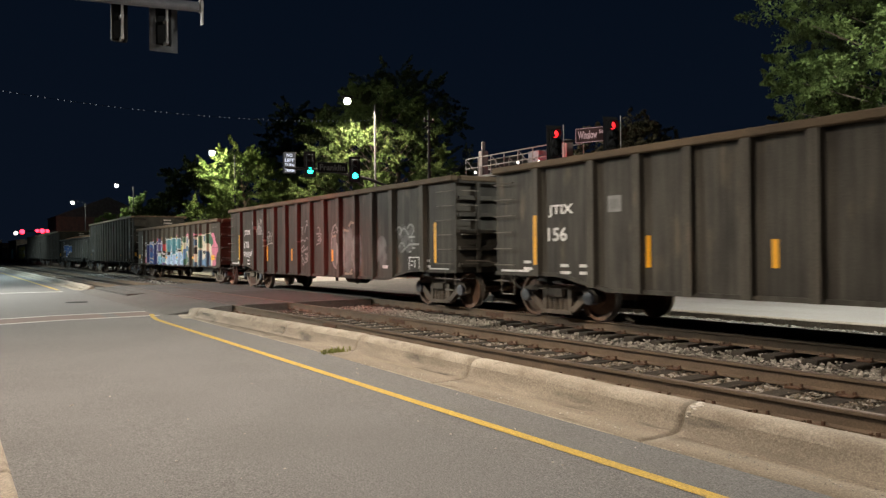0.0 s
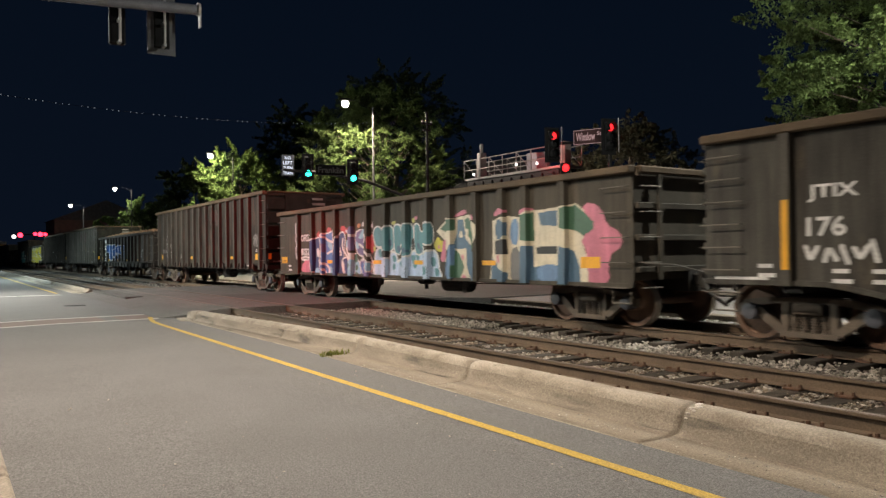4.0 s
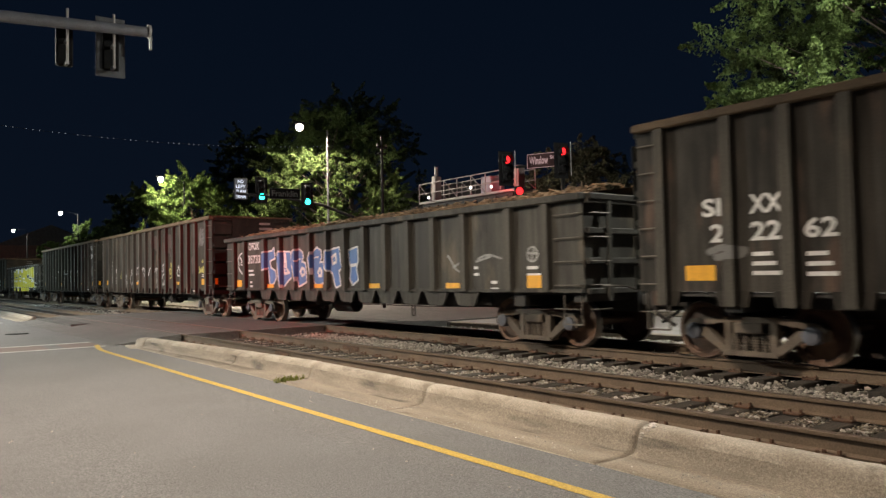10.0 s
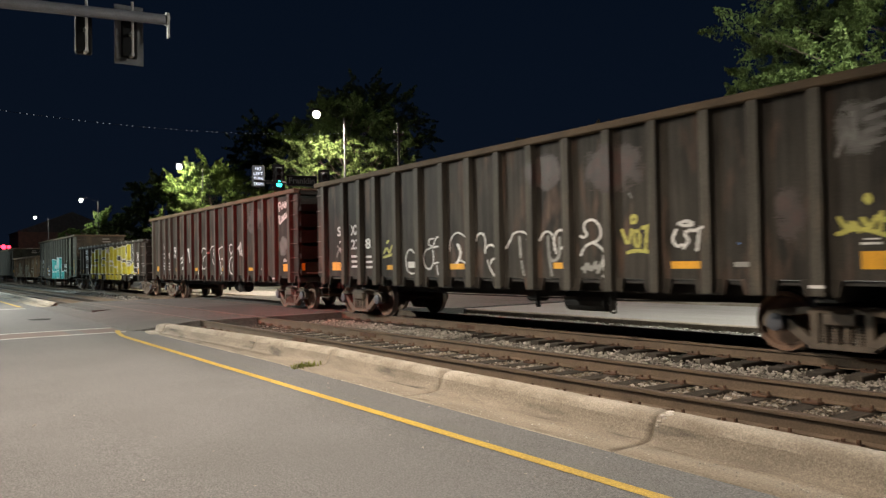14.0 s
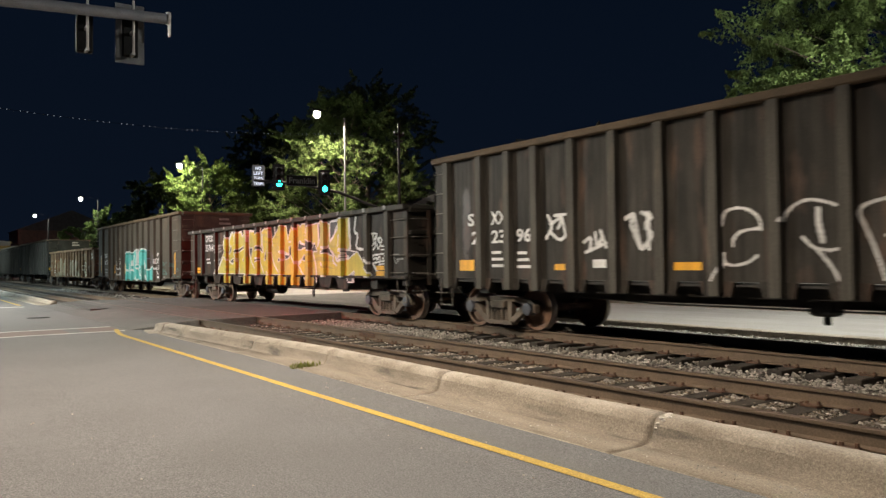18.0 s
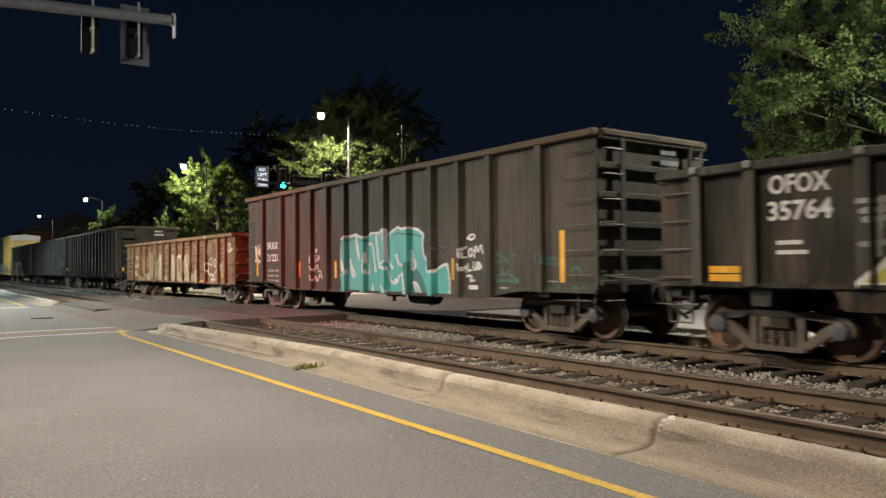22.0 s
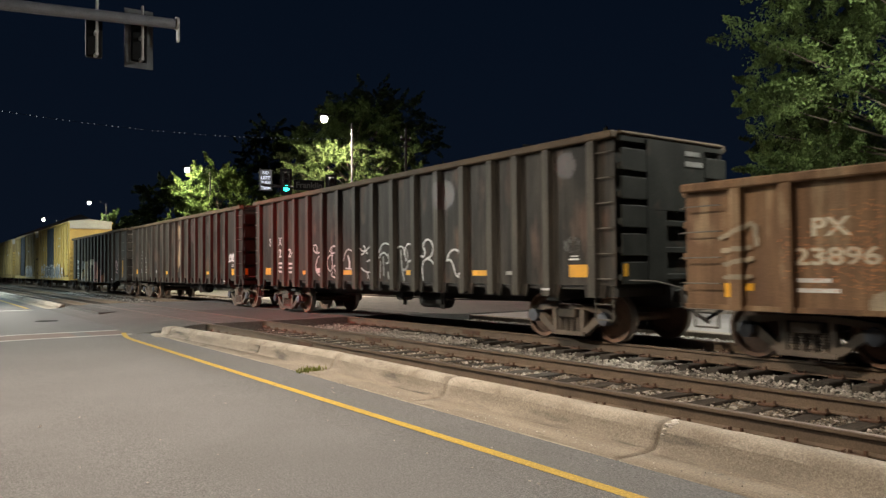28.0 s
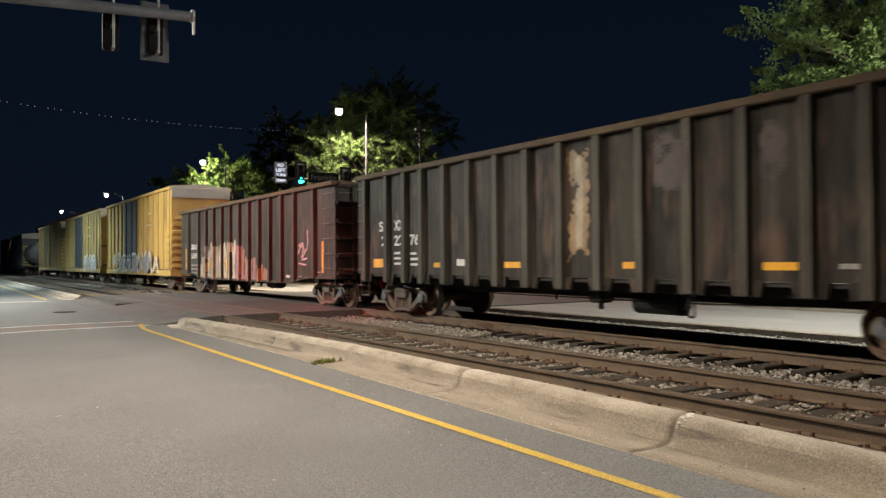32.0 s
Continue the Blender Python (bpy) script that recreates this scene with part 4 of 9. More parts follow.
def ladder(car, m, n, z0, z1, wide):
    """Rungs one above the other, standing out to -y of the pose m."""
    if wide not in RUNGS:
        RUNGS[wide] = fixed(bent_bar([(-wide / 2, 0, 0), (-wide / 2, -0.06, 0), (wide / 2, -0.06, 0), (wide / 2, 0, 0)]).mesh("ladder_rung", PALE_RUNG))
    for i in range(n):
        part("ladder_rung", RUNGS[wide], car, "thin worn rung", m @ pose(0, 0, z0 + (z1 - z0) * i / (n - 1)))


P, Q = 1.49, 1.595      # how far the sheet and the posts stand out


def low_edge(kind):
    if kind == "tall":
        return lambda x: 1.03
    if kind in ("drop", "high"):
        b = 0.60 if kind == "drop" else 0.66

        def f(x):
            a = abs(x)
            return 0.84 if a > 5.9 else b if a < 4.7 else b + (0.84 - b) * (a - 4.7) / 1.2
        return f
    if kind == "tub":
        return lambda x: 1.02
    return lambda x: 0.72


def gondola(label, centre, half, top, posts, kind, steel, top_steel=None, corrugated=False, rungs=True):
    """An open freight car: side sheets, posts, chords, ends, ladders, underframe, couplers and trucks."""
    car = thing("gondola_car", label, "freight car", (centre, TRACK_Y[1], 0), group="cars of the train")
    low = low_edge(kind)
    top_steel = top_steel or steel
    xs = sorted({-half, half, *[x for x in (-5.9, -4.7, 4.7, 5.9) if kind in ("drop", "high")]})
    edges = sorted({-half, *posts, half})
    for s in (-1, 1):
        g = Geo()
        poly = [(x, low(x)) for x in xs] + [(half, top - 0.05), (-half, top - 0.05)]
        y0, y1 = sorted((s * P, s * (P - 0.03)))
        g.slab(poly, y0, y1)
        if corrugated:
            for a, b in zip(edges, edges[1:]):
                if (b - a) < 0.7 or abs(a) > 6.5 or (a < -5 and b < -4) or (a > 4.5 and b < 6.5):
                    continue
                rib = fixed(Geo().run([(s * P, 0), (s * (P + 0.03), 0.035), (s * (P + 0.03), 0.07), (s * P, 0.105)], a + 0.14, b - 0.14).mesh("panel_rib", steel))
                for j in range(9):
                    part("panel_rib", rib, car, at=(0, 0, 1.18 + j * 0.155))
        part("side_sheet", fixed(g.mesh("side_sheet", steel)), car)
        for x in posts:
            z0 = low(x) - (0.20 if kind == "tall" else 0.0)
            w = 0.10
            d = Q if abs(x) < half - 0.2 else Q - 0.02
            pm = Geo()
            a, b = sorted((s * (P - 0.005), s * d))
            pm.add([(-w, s * P, z0 + 0.06), (w, s * P, z0 + 0.06), (w * 0.8, s * d, z0), (-w * 0.8, s * d, z0),
                    (-w, s * P, top - 0.1), (w, s * P, top - 0.1), (w * 0.8, s * d, top - 0.1), (-w * 0.8, s * d, top - 0.1)],
                   [(0, 1, 2, 3), (4, 7, 6, 5), (0, 3, 7, 4), (3, 2, 6, 7), (2, 1, 5, 6), (1, 0, 4, 5)])
            part("side_post", fixed(pm.mesh("side_post", WORN_POST if steel in (STEEL_BLACK, STEEL_GREY) else steel)), car, at=(x, 0, 0))
        y0, y1 = sorted((s * (P - 0.06), s * (Q + 0.02)))
        part("top_chord", Geo().box(-half - 0.02, half + 0.02, y0, y1, top - 0.13, top, 0.02).mesh("top_chord", top_steel), car)
        g = Geo()
        if kind == "tall":
            # scalloped sill: tabs reach down at each post
            y0, y1 = sorted((s * (P + 0.012), s * (P - 0.035)))
            tab = Geo().slab([(-0.27, 1.04), (-0.22, 0.82), (0.22, 0.82), (0.27, 1.04)], y0, y1)
            tab = fixed(tab.mesh("sill_tab", steel))
            for x in posts:
                part("sill_tab", tab, car, at=(x, 0, 0))
        elif kind == "tub":
            y0, y1 = sorted((s * (P + 0.012), s * (P - 0.035)))
            tab = fixed(Geo().slab([(-0.42, 1.02), (-0.26, 0.72), (0.26, 0.72), (0.42, 1.02)], y0, y1).mesh("sill_tab", steel))
            for x in posts:
                if abs(x) < 6:
                    part("sill_tab", tab, car, at=(x, 0, 0))
            y0, y1 = sorted((s * P, s * (P + 0.05)))
            g.box(-half, half, y0, y1, 1.0, 1.06)
        else:
            y0, y1 = sorted((s * (P + 0.003), s * (P + 0.05)))
            n = 60
            v = []
            for i in range(n + 1):
                x = -half + 2 * half * i / n
                v += [(x, y0, low(x)), (x, y1, low(x)), (x, y1, low(x) + 0.07), (x, y0, low(x) + 0.07)]
            g.add(v, [(i * 4 + j, i * 4 + (j + 1) % 4, i * 4 + 4 + (j + 1) % 4, i * 4 + 4 + j) for i in range(n) for j in range(4)])
        if g.v:
            part("side_sill", fixed(g.mesh("side_sill", steel)), car)
    for s in (-1, 1):
        g = Geo()
        a, b = sorted((s * (half - 0.03), s * half))
        z0 = 0.85 if kind != "tall" else 1.0
        g.box(a, b, -P + 0.035, P - 0.035, z0, top - 0.06)
        n = 6 if top > 2.8 else 4
        for j in range(n):
            z = z0 + 0.12 + (top - z0 - 0.3) * j / (n - 1)
            c, d = sorted((s * (half + 0.004), s * (half + 0.09)))
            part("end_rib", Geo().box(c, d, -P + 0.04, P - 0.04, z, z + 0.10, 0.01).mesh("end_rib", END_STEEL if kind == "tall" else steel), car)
        for y in (-0.95, 0.95) if kind != "tall" else ():
            c, d = sorted((s * (half + 0.092), s * (half + 0.13)))
            part("end_post", Geo().box(c, d, y - 0.05, y + 0.05, z0, top - 0.14).mesh("end_post", steel), car)
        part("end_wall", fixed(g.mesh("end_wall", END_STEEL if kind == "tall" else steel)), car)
        c, d = sorted((s * (half - 0.05), s * (half + 0.11)))
        part("end_chord", Geo().box(c, d, -P + 0.07, P - 0.07, top - (0.065 if kind == "tall" else 0.125), top - 0.005, 0.02).mesh("end_chord", top_steel), car)
        # corner ladders on side and end
        nr = 7 if top > 2.9 else 5
        span = 0.38 if kind == "tall" else 0.58
        for y in (-1, 1):
            if rungs:
                ladder(car, pose(s * (half - span / 2 - 0.05), y * (P if kind in ("tall", "tub") else Q - 0.05), 0, 0, 0, 0 if y < 0 else 180), nr, 0.72, top - 0.35, span)
                if kind != "tall":
                    ladder(car, pose(s * (half + 0.09), y * 1.2, 0, 0, 0, 90 if s > 0 else -90), nr, 0.72, top - 0.35, 0.44)
        if kind == "tall":
            # corner plates with open slots between them, beside a plain end sheet
            for y in (-1, 1):
                c, d = sorted((s * (half + 0.092), s * (half + 0.12)))
                e, f = sorted((y * 1.46, y * 0.82))
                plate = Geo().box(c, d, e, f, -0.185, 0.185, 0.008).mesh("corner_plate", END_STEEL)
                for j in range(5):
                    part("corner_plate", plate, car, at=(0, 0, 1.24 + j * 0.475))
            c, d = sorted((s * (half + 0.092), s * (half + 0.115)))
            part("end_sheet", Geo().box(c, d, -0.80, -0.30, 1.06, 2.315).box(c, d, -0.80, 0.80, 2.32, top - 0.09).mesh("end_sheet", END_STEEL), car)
        part("coupler", COUPLER, car, at=pose(s * (half + 0.42), 0, 0, 0, 0, 0 if s > 0 else 180))
        for y in (-1, 1):
            g = Geo()
            g.pipe([(s * (half - 0.1), y * 1.45, 1.05), (s * (half - 0.1), y * 1.45, 0.45), (s * (half - 0.5), y * 1.45, 0.45), (s * (half - 0.5), y * 1.45, 1.05)], 0.016, 6)
            part("sill_step", g.mesh("sill_step", PALE_RUNG), car)
        g = Geo()
        g.pipe([(s * (half + 0.1), -1.3, 1.12), (s * (half + 0.35), -0.9, 1.10), (s * (half + 0.45), -0.2, 0.95)], 0.014, 6)
        part("uncoupling_lever", g.mesh("uncoupling_lever", PALE_RUNG), car)
    underframe(car, half, kind, 6.48 if kind in ("drop", "high") else 6.28)
    return car


def underframe(car, half, kind="tall", reach=6.28):
    g = Geo()
    g.box(-half - 0.1, half + 0.1, -0.2, 0.2, 0.62, 1.0)
    g.box(-half + 0.05, half - 0.05, -P + 0.04, P - 0.04, 0.96 if kind in ("tall", "tub", "flat") else 0.86, 1.02 if kind in ("tall", "tub", "flat") else 0.9)
    for x in (-half + 0.15, -reach, reach, half - 0.15):
        g.box(x - 0.14, x + 0.14, -P + 0.05, P - 0.05, 0.74 if abs(x) < reach + 0.1 else 0.84, 0.98)
    if kind in ("tall", "tub"):
        for y0, y1 in ((-0.9, -0.22), (0.22, 0.9)):
            g.slab([(-4.4, 0.96), (-4.0, 0.84), (4.0, 0.84), (4.4, 0.96)], y0, y1)
    part("underframe", fixed(g.mesh("underframe", UNDER)), car)
    if kind in ("tall", "tub"):
        for y in (-1.28, 1.24):
            part("inner_sill", Geo().box(-5.3, 5.3, y, y + 0.04, 0.80 if kind == "tall" else 0.74, 0.956).mesh("inner_sill", UNDER), car)
    g = Geo()
    at = -1.2 if kind == "tub" else 1.65
    g.rod((at - 0.5, -0.75, 0.60), (at + 0.45, -0.75, 0.60), 0.19, 14).rod((at - 0.56, -0.75, 0.60), (at + 0.52, -0.75, 0.60), 0.08, 8)
    g.box(at - 1.55, at - 1.2, -0.95, -0.6, 0.56, 0.8, 0.04).rod((at - 1.35, -0.8, 0.56), (at - 1.35, -0.8, 0.44), 0.05, 8)
    g.pipe([(-4.2, -1.0, 0.72), (-2.4, -0.9, 0.64), (2.6, -0.9, 0.64), (4.4, -0.6, 0.66)], 0.014, 6)
    g.pipe([(2.6, -1.3, 0.85), (2.6, -1.3, 0.45), (2.7, -1.3, 0.45), (2.7, -1.3, 0.85)], 0.018, 6)
    part("brake_gear", g.mesh("brake_gear", UNDER), car)
    for x in (-reach, reach):
        truck(car, x)


def marks(car, paints):
    """Painted bars and plates on the near side: (x0, x1, z0, z1, colour, depth)."""
    for x0, x1, z0, z1, k, y in paints:
        part("reflector" if k == "o" else "stencil", Geo().box(x0, x1, -y - 0.006, -y - 0.003, z0, z1).mesh("plate", PAINT[k]), car,
             "yellow reflective plate" if k == "o" else "")


def lettering(car, rows, k="w"):
    for text, x0, x1, z0, z1, y in rows:
        g = Geo()
        write(g, text, x0, x1, z0, z1, -y - 0.006)
        part("lettering", g.mesh("lettering", PAINT[k]), car, "white painted reporting marks")


def stencils(x, z, n, wide=0.35, y=P):
    """Small unreadable stencil lines as bars."""
    return [(x, x + wide * (0.7 + 0.3 * ((i * 7) % 3) / 2), z - 0.13 * i, z - 0.13 * i + 0.055, "w", y) for i in range(n)]


def sprayed(car, wall, posts, kind, top):
    ps = sorted(posts)

    def depth(x):
        return Q if any(abs(x - p) < 0.085 for p in ps) else P
    if kind == "ribbed":
        depth = lambda x: Q if any(abs(x - p) < 0.085 for p in ps) else P + 0.028
    # each separate tag or letter is a part of its own, the small flecks are one
    full = wall.a.copy()
    label, sizes = wall.pieces(max(2, int(0.045 / wall.res)))
    low = lambda x: low_edge(kind)(x) + 0.01
    few = [k for k, n in enumerate(sizes) if k and n * wall.res ** 2 < 0.012]
    for k in range(1, len(sizes)):
        if k not in few:
            wall.a = np.where(label == k, full, 0)
            part("graffiti", wall.mesh(depth, low, top - 0.14), car, "sprayed graffiti", kind="stuff")
    if few:
        wall.a = np.where(np.isin(label, few), full, 0)
        part("paint_flecks", wall.mesh(depth, low, top - 0.14), car, "worn flecks of paint", kind="stuff")


def load(car, half, top, seed, high=0.25):
    """A heap of wood and scrap in the car."""
    r = random.Random(seed)
    nx, ny = 60, 8
    v = [(-half + 0.1 + (2 * half - 0.2) * i / nx, -1.4 + 2.8 * j / ny,
          top - 0.12 + high * math.sin(math.pi * j / ny) * (0.6 + 0.4 * noise.noise((i * 0.35, j, seed))) + 0.06 * noise.noise((i * 0.9, j * 0.9, seed))) for i in range(nx + 1) for j in range(ny + 1)]
    g = Geo().add(v, [(i * 9 + j, i * 9 + 9 + j, i * 9 + 10 + j, i * 9 + j + 1) for i in range(nx) for j in range(ny)])
    part("load", fixed(g.mesh("load", SCRAP)), car, "heap of brown wood scrap")
    g = Geo()
    for i in range(1600):
        x, y = r.uniform(-half + 0.3, half - 0.3), r.uniform(-1.35, 1.0)
        z = top - 0.1 + high * math.cos(y * 1.1) * r.uniform(0.5, 1.0)
        m = pose(x, y, z, r.uniform(-25, 25), r.uniform(-25, 25), r.uniform(0, 360))
        a = r.uniform(0.03, 0.14)
        g.box(-a, a, -0.018, 0.018, -0.008, 0.008, turn=m)
    part("load_scrap", g.mesh("load_scrap", SCRAP), car, kind="stuff")


TALL_POSTS = [k * 0.93 for k in range(-5, 6)] + [s * x for s in (-1, 1) for x in (5.41, 6.26, 7.37)]
DROP_POSTS = [float(k) for k in range(-4, 5)] + [s * x for s in (-1, 1) for x in (5.04, 6.5)]
TUB_POSTS = [k * 0.94 for k in range(-4, 5)] + [-7.2, -6.34, -4.85, 4.78, 6.12, 7.1]
LONG_POSTS = [s * x for s in (-1, 1) for x in (0.5, 1.48, 2.43, 3.4, 4.3, 5.02, 6.1)]
RIB_POSTS = [k * 0.97 for k in range(-5, 6)] + [s * x for s in (-1, 1) for x in (6.26, 7.0)]


def tall_car(label, centre, digits, steel=STEEL_BLACK, **kw):
    car = gondola(label, centre, 7.83, 3.62, TALL_POSTS, "tall", steel, STEEL_DULL, **kw)
    marks(car, [(-7.0, -6.52, 1.19, 1.41, "o", P), (-4.2, -3.95, 1.20, 1.31, "o", P), (-3.29, -3.0, 1.24, 1.38, "w", P), (-1.66, -1.17, 1.20, 1.32, "o", P), (1.45, 1.75, 1.20, 1.31, "o", P),
                (3.98, 4.49, 1.19, 1.30, "o", P), (5.04, 5.3, 1.21, 1.28, "W", P), (6.76, 7.2, 1.17, 1.39, "o", P), (6.76, 7.0, 1.47, 1.50, "w", P), (6.8, 6.98, 1.53, 1.55, "w", P), (6.15, 6.36, 0.93, 0.97, "w", Q)]
          + stencils(-5.95, 1.52, 3, 0.40) + stencils(-5.2, 1.50, 3, 0.38))
    a, b, c = digits
    lettering(car, [("SR", -6.70, -6.18, 2.10, 2.36, P), ("XX", -5.97, -5.50, 2.10, 2.36, P), (a, -6.58, -6.36, 1.73, 1.99, P), (b, -5.96, -5.53, 1.73, 1.99, P), (c, -5.22, -4.80, 1.73, 1.99, P)])
    for z0, z1, y1 in ((3.32, 3.40, 0.66), (3.13, 3.22, 0.74)):
        part("end_stencil", Geo().box(7.952, 7.957, 0.23, y1, z0, z1).mesh("end_stencil", PAINT["W"]), car)
    part("reflector", Geo().box(7.953, 7.958, -1.44, -1.34, 1.19, 1.4).mesh("plate", PAINT["o"]), car, "yellow reflective plate")
    return car


CARS = []

# first two cars: dark grey drop-side gondolas with upright yellow bars
for centre, name_row, n in ((-4.35, ("JTIX", "156"), 0), (-21.43, ("JTIX", "176"), 1)):
    c = gondola("dark grey steel gondola with upright yellow reflectors", centre, 7.8, 3.03, DROP_POSTS, "drop", STEEL_GREY, STEEL_DULL)
    marks(c, [(x - 0.05, x + 0.05, 1.06, 2.0, "o", y) for x, y in ((-6.49, Q), (6.95, P))] + [(x - 0.05, x + 0.05, z0, z1, "o", Q - 0.1 * (x != 4.0)) for x, z0, z1 in ((-3.82, 1.04, 1.56), (-1.6, 1.06, 1.46), (1.46, 1.06, 1.40), (3.8, 1.06, 1.26))]
          + stencils(-5.9, 1.02, 2, 0.3) + stencils(-5.4, 1.02, 2, 0.3) + stencils(6.55, 1.08, 2, 0.22) + stencils(-6.95, 1.08, 2, 0.3) + [(-4.7, -4.4, 1.98, 2.26, "s", P), (-4.65, -4.45, 2.03, 2.2, "d", P), (4.45, 4.72, 0.90, 0.98, "w", P)]
          + [(5.77 + 0.16 * (i % 2), 5.88 + 0.36 * (i % 3) / 2, 1.30 + 0.09 * i, 1.35 + 0.09 * i, "W", P) for i in range(5)] + [(-7.65, -6.8, 0.91, 0.95, "w", P), (6.7, 7.5, 0.90, 0.94, "w", P)]
          + [(5.77, 6.25, 1.175, 1.2, "w", P), (5.77, 6.25, 0.88, 0.905, "w", P), (5.77, 5.795, 0.905, 1.175, "w", P), (6.225, 6.25, 0.905, 1.175, "w", P), (5.85, 5.97, 1.08, 1.11, "w", P), (5.85, 5.94, 0.98, 1.01, "w", P), (6.03, 6.06, 0.94, 1.13, "w", P)])
    lettering(c, [(name_row[0], -6.22, -5.56, 1.95, 2.18, P), (name_row[1], -6.24, -5.72, 1.50, 1.76, P)])
    if n:
        w = Wall(7.2, 0.6, 3.0, 0.015)
        # worn white bubble letters, rubbed thin, with paler rims
        for i, (x0, x1, z0, z1, dens) in enumerate(((1.41, 2.00, 0.84, 1.87, 0.85), (2.16, 2.86, 0.69, 2.05, 0.95), (2.90, 3.31, 0.78, 1.83, 0.8), (4.1, 4.7, 0.84, 1.75, 0.7))):
            w.mist(x0, x1, z0, z1, "d", 11 + i, dens)
        for i, (x0, x1, z0, z1) in enumerate(((2.13, 2.28, 0.75, 2.06), (2.65, 2.86, 0.88, 1.81), (1.87, 2.03, 0.97, 1.66), (2.94, 3.06, 0.85, 1.76))):
            w.mist(x0, x1, z0, z1, "W", 31 + i, 0.6)
        w.strokes([[(1.81, 2.16), (1.56, 2.1), (1.43, 1.95), (1.43, 1.83), (1.38, 1.52), (1.42, 1.2), (1.5, 0.96), (1.67, 0.86), (1.87, 0.83)], [(1.9, 2.07), (2.01, 1.99), (2.01, 1.88), (1.91, 1.92)], [(1.54, 1.89), (1.64, 1.93)]], "W2", 0.028)
        w.strokes([[(1.95, 1.56), (2, 1.46), (1.99, 1.12), (1.91, 0.97)]], "W", 0.04)
        w.strokes([[(1.48, 1.78), (1.64, 1.8), (1.79, 1.78)], [(2.2, 1.96), (2.5, 1.92)], [(2.54, 2.07), (2.67, 2.18)], [(2.26, 0.72), (2.48, 0.71), (2.8, 0.72)], [(2.6, 0.75), (2.73, 0.87), (2.87, 0.78)], [(2.92, 2.13), (3.02, 2.13)]], "g2", 0.03)
        w.mist(5.1, 6.1, 1.25, 2.05, "d", 71, 0.35)
        w.strokes([[(5.15, 1.85), (5.3, 1.98), (5.45, 1.85), (5.3, 1.72), (5.55, 1.95), (5.75, 1.75)], [(5.3, 1.45), (5.45, 1.58), (5.6, 1.42), (5.4, 1.3), (5.8, 1.5)], [(5.7, 1.9), (5.85, 2.02), (6.05, 1.9), (5.9, 1.7)]], "W2", 0.025)
        w.strokes([[(-5.04, 2.45), (-4.85, 1.96), (-4.73, 2.39)], [(-4.73, 2.49), (-4.66, 2.07), (-4.5, 2.47)], [(-4.53, 2.53), (-4.4, 2.46), (-4.47, 2.18), (-4.26, 2.05)], [(-4.34, 2.69), (-4.31, 2.52), (-4.42, 2.47)], [(-4.89, 2.14), (-4.65, 2.3)], [(-4.85, 2), (-4.6, 2.03), (-4.5, 2.24)]], "W", 0.02)
        w.strokes([[(-3.96, 2), (-3.93, 1.66), (-3.78, 1.97), (-3.72, 1.69)], [(-3.75, 2.03), (-3.65, 2.08), (-3.58, 1.99), (-3.65, 1.72)], [(-3.58, 1.97), (-3.48, 2.02), (-3.45, 1.72)], [(-3.38, 1.93), (-3.28, 2.15), (-3.26, 2.01)], [(-3.41, 1.9), (-3.2, 2.04)], [(-3.31, 1.87), (-3.17, 1.84), (-3.25, 1.63), (-3.45, 1.65)], [(-4, 1.55), (-3.7, 1.64), (-3.2, 1.68)], [(-3.21, 1.57), (-3.17, 1.48)], [(-3.89, 1.87), (-3.51, 1.9)]], "W", 0.02)
        w.strokes([[(-0.88, 2.13), (-0.78, 2.13)], [(-0.76, 1.89), (-0.74, 2.08), (-0.66, 2.14)], [(-0.53, 1.97), (-0.49, 2.13), (-0.39, 2.19), (-0.21, 2.18)], [(-0.46, 2.29), (-0.38, 2.34), (-0.32, 2.28), (-0.41, 2.19)], [(-0.91, 1.66), (-0.71, 1.73), (-0.53, 1.67), (-0.47, 1.76), (-0.38, 1.8), (-0.25, 1.71)], [(-0.82, 1.8), (-0.89, 1.68)], [(-0.83, 1.43), (-0.65, 1.55), (-0.56, 1.52), (-0.71, 1.33), (-0.83, 1.38)], [(-0.65, 1.38), (-0.42, 1.45), (-0.31, 1.51)], [(-0.36, 1.42), (-0.25, 1.46), (-0.2, 1.37), (-0.33, 1.3)], [(-0.83, 1.24), (-0.71, 1.19), (-0.78, 0.92), (-0.62, 0.94), (-0.6, 1.1), (-0.75, 1.12)], [(-0.6, 1.01), (-0.37, 1.03), (-0.31, 1.15), (-0.48, 1.1)], [(-0.54, 1.29), (-0.37, 1.27), (-0.22, 1.15)], [(-0.48, 1.24), (-0.52, 1.1), (-0.33, 1.2)]], "W2", 0.02)
        w.strokes([[(0.4, 2.07), (0.5, 2.11), (0.6, 2.02), (0.54, 1.89), (0.36, 1.88)], [(0.34, 1.9), (0.69, 1.88)], [(0.44, 1.81), (0.66, 1.83), (0.62, 1.74), (0.44, 1.73), (0.72, 1.73), (0.66, 1.66), (0.44, 1.69)], [(0.34, 1.56), (0.59, 1.62)]], "W2", 0.018)
        w.strokes([[(-6.25, 1.36), (-6.2, 1.18), (-6.1, 1.35)], [(-6.0, 1.18), (-5.95, 1.36), (-5.85, 1.2)], [(-5.78, 1.36), (-5.7, 1.16)], [(-5.62, 1.34), (-5.55, 1.2), (-5.45, 1.36)], [(-5.4, 1.42), (-5.34, 1.18)]], "w", 0.032)
        sprayed(c, w, DROP_POSTS, "drop", 3.03)
    CARS.append(c)

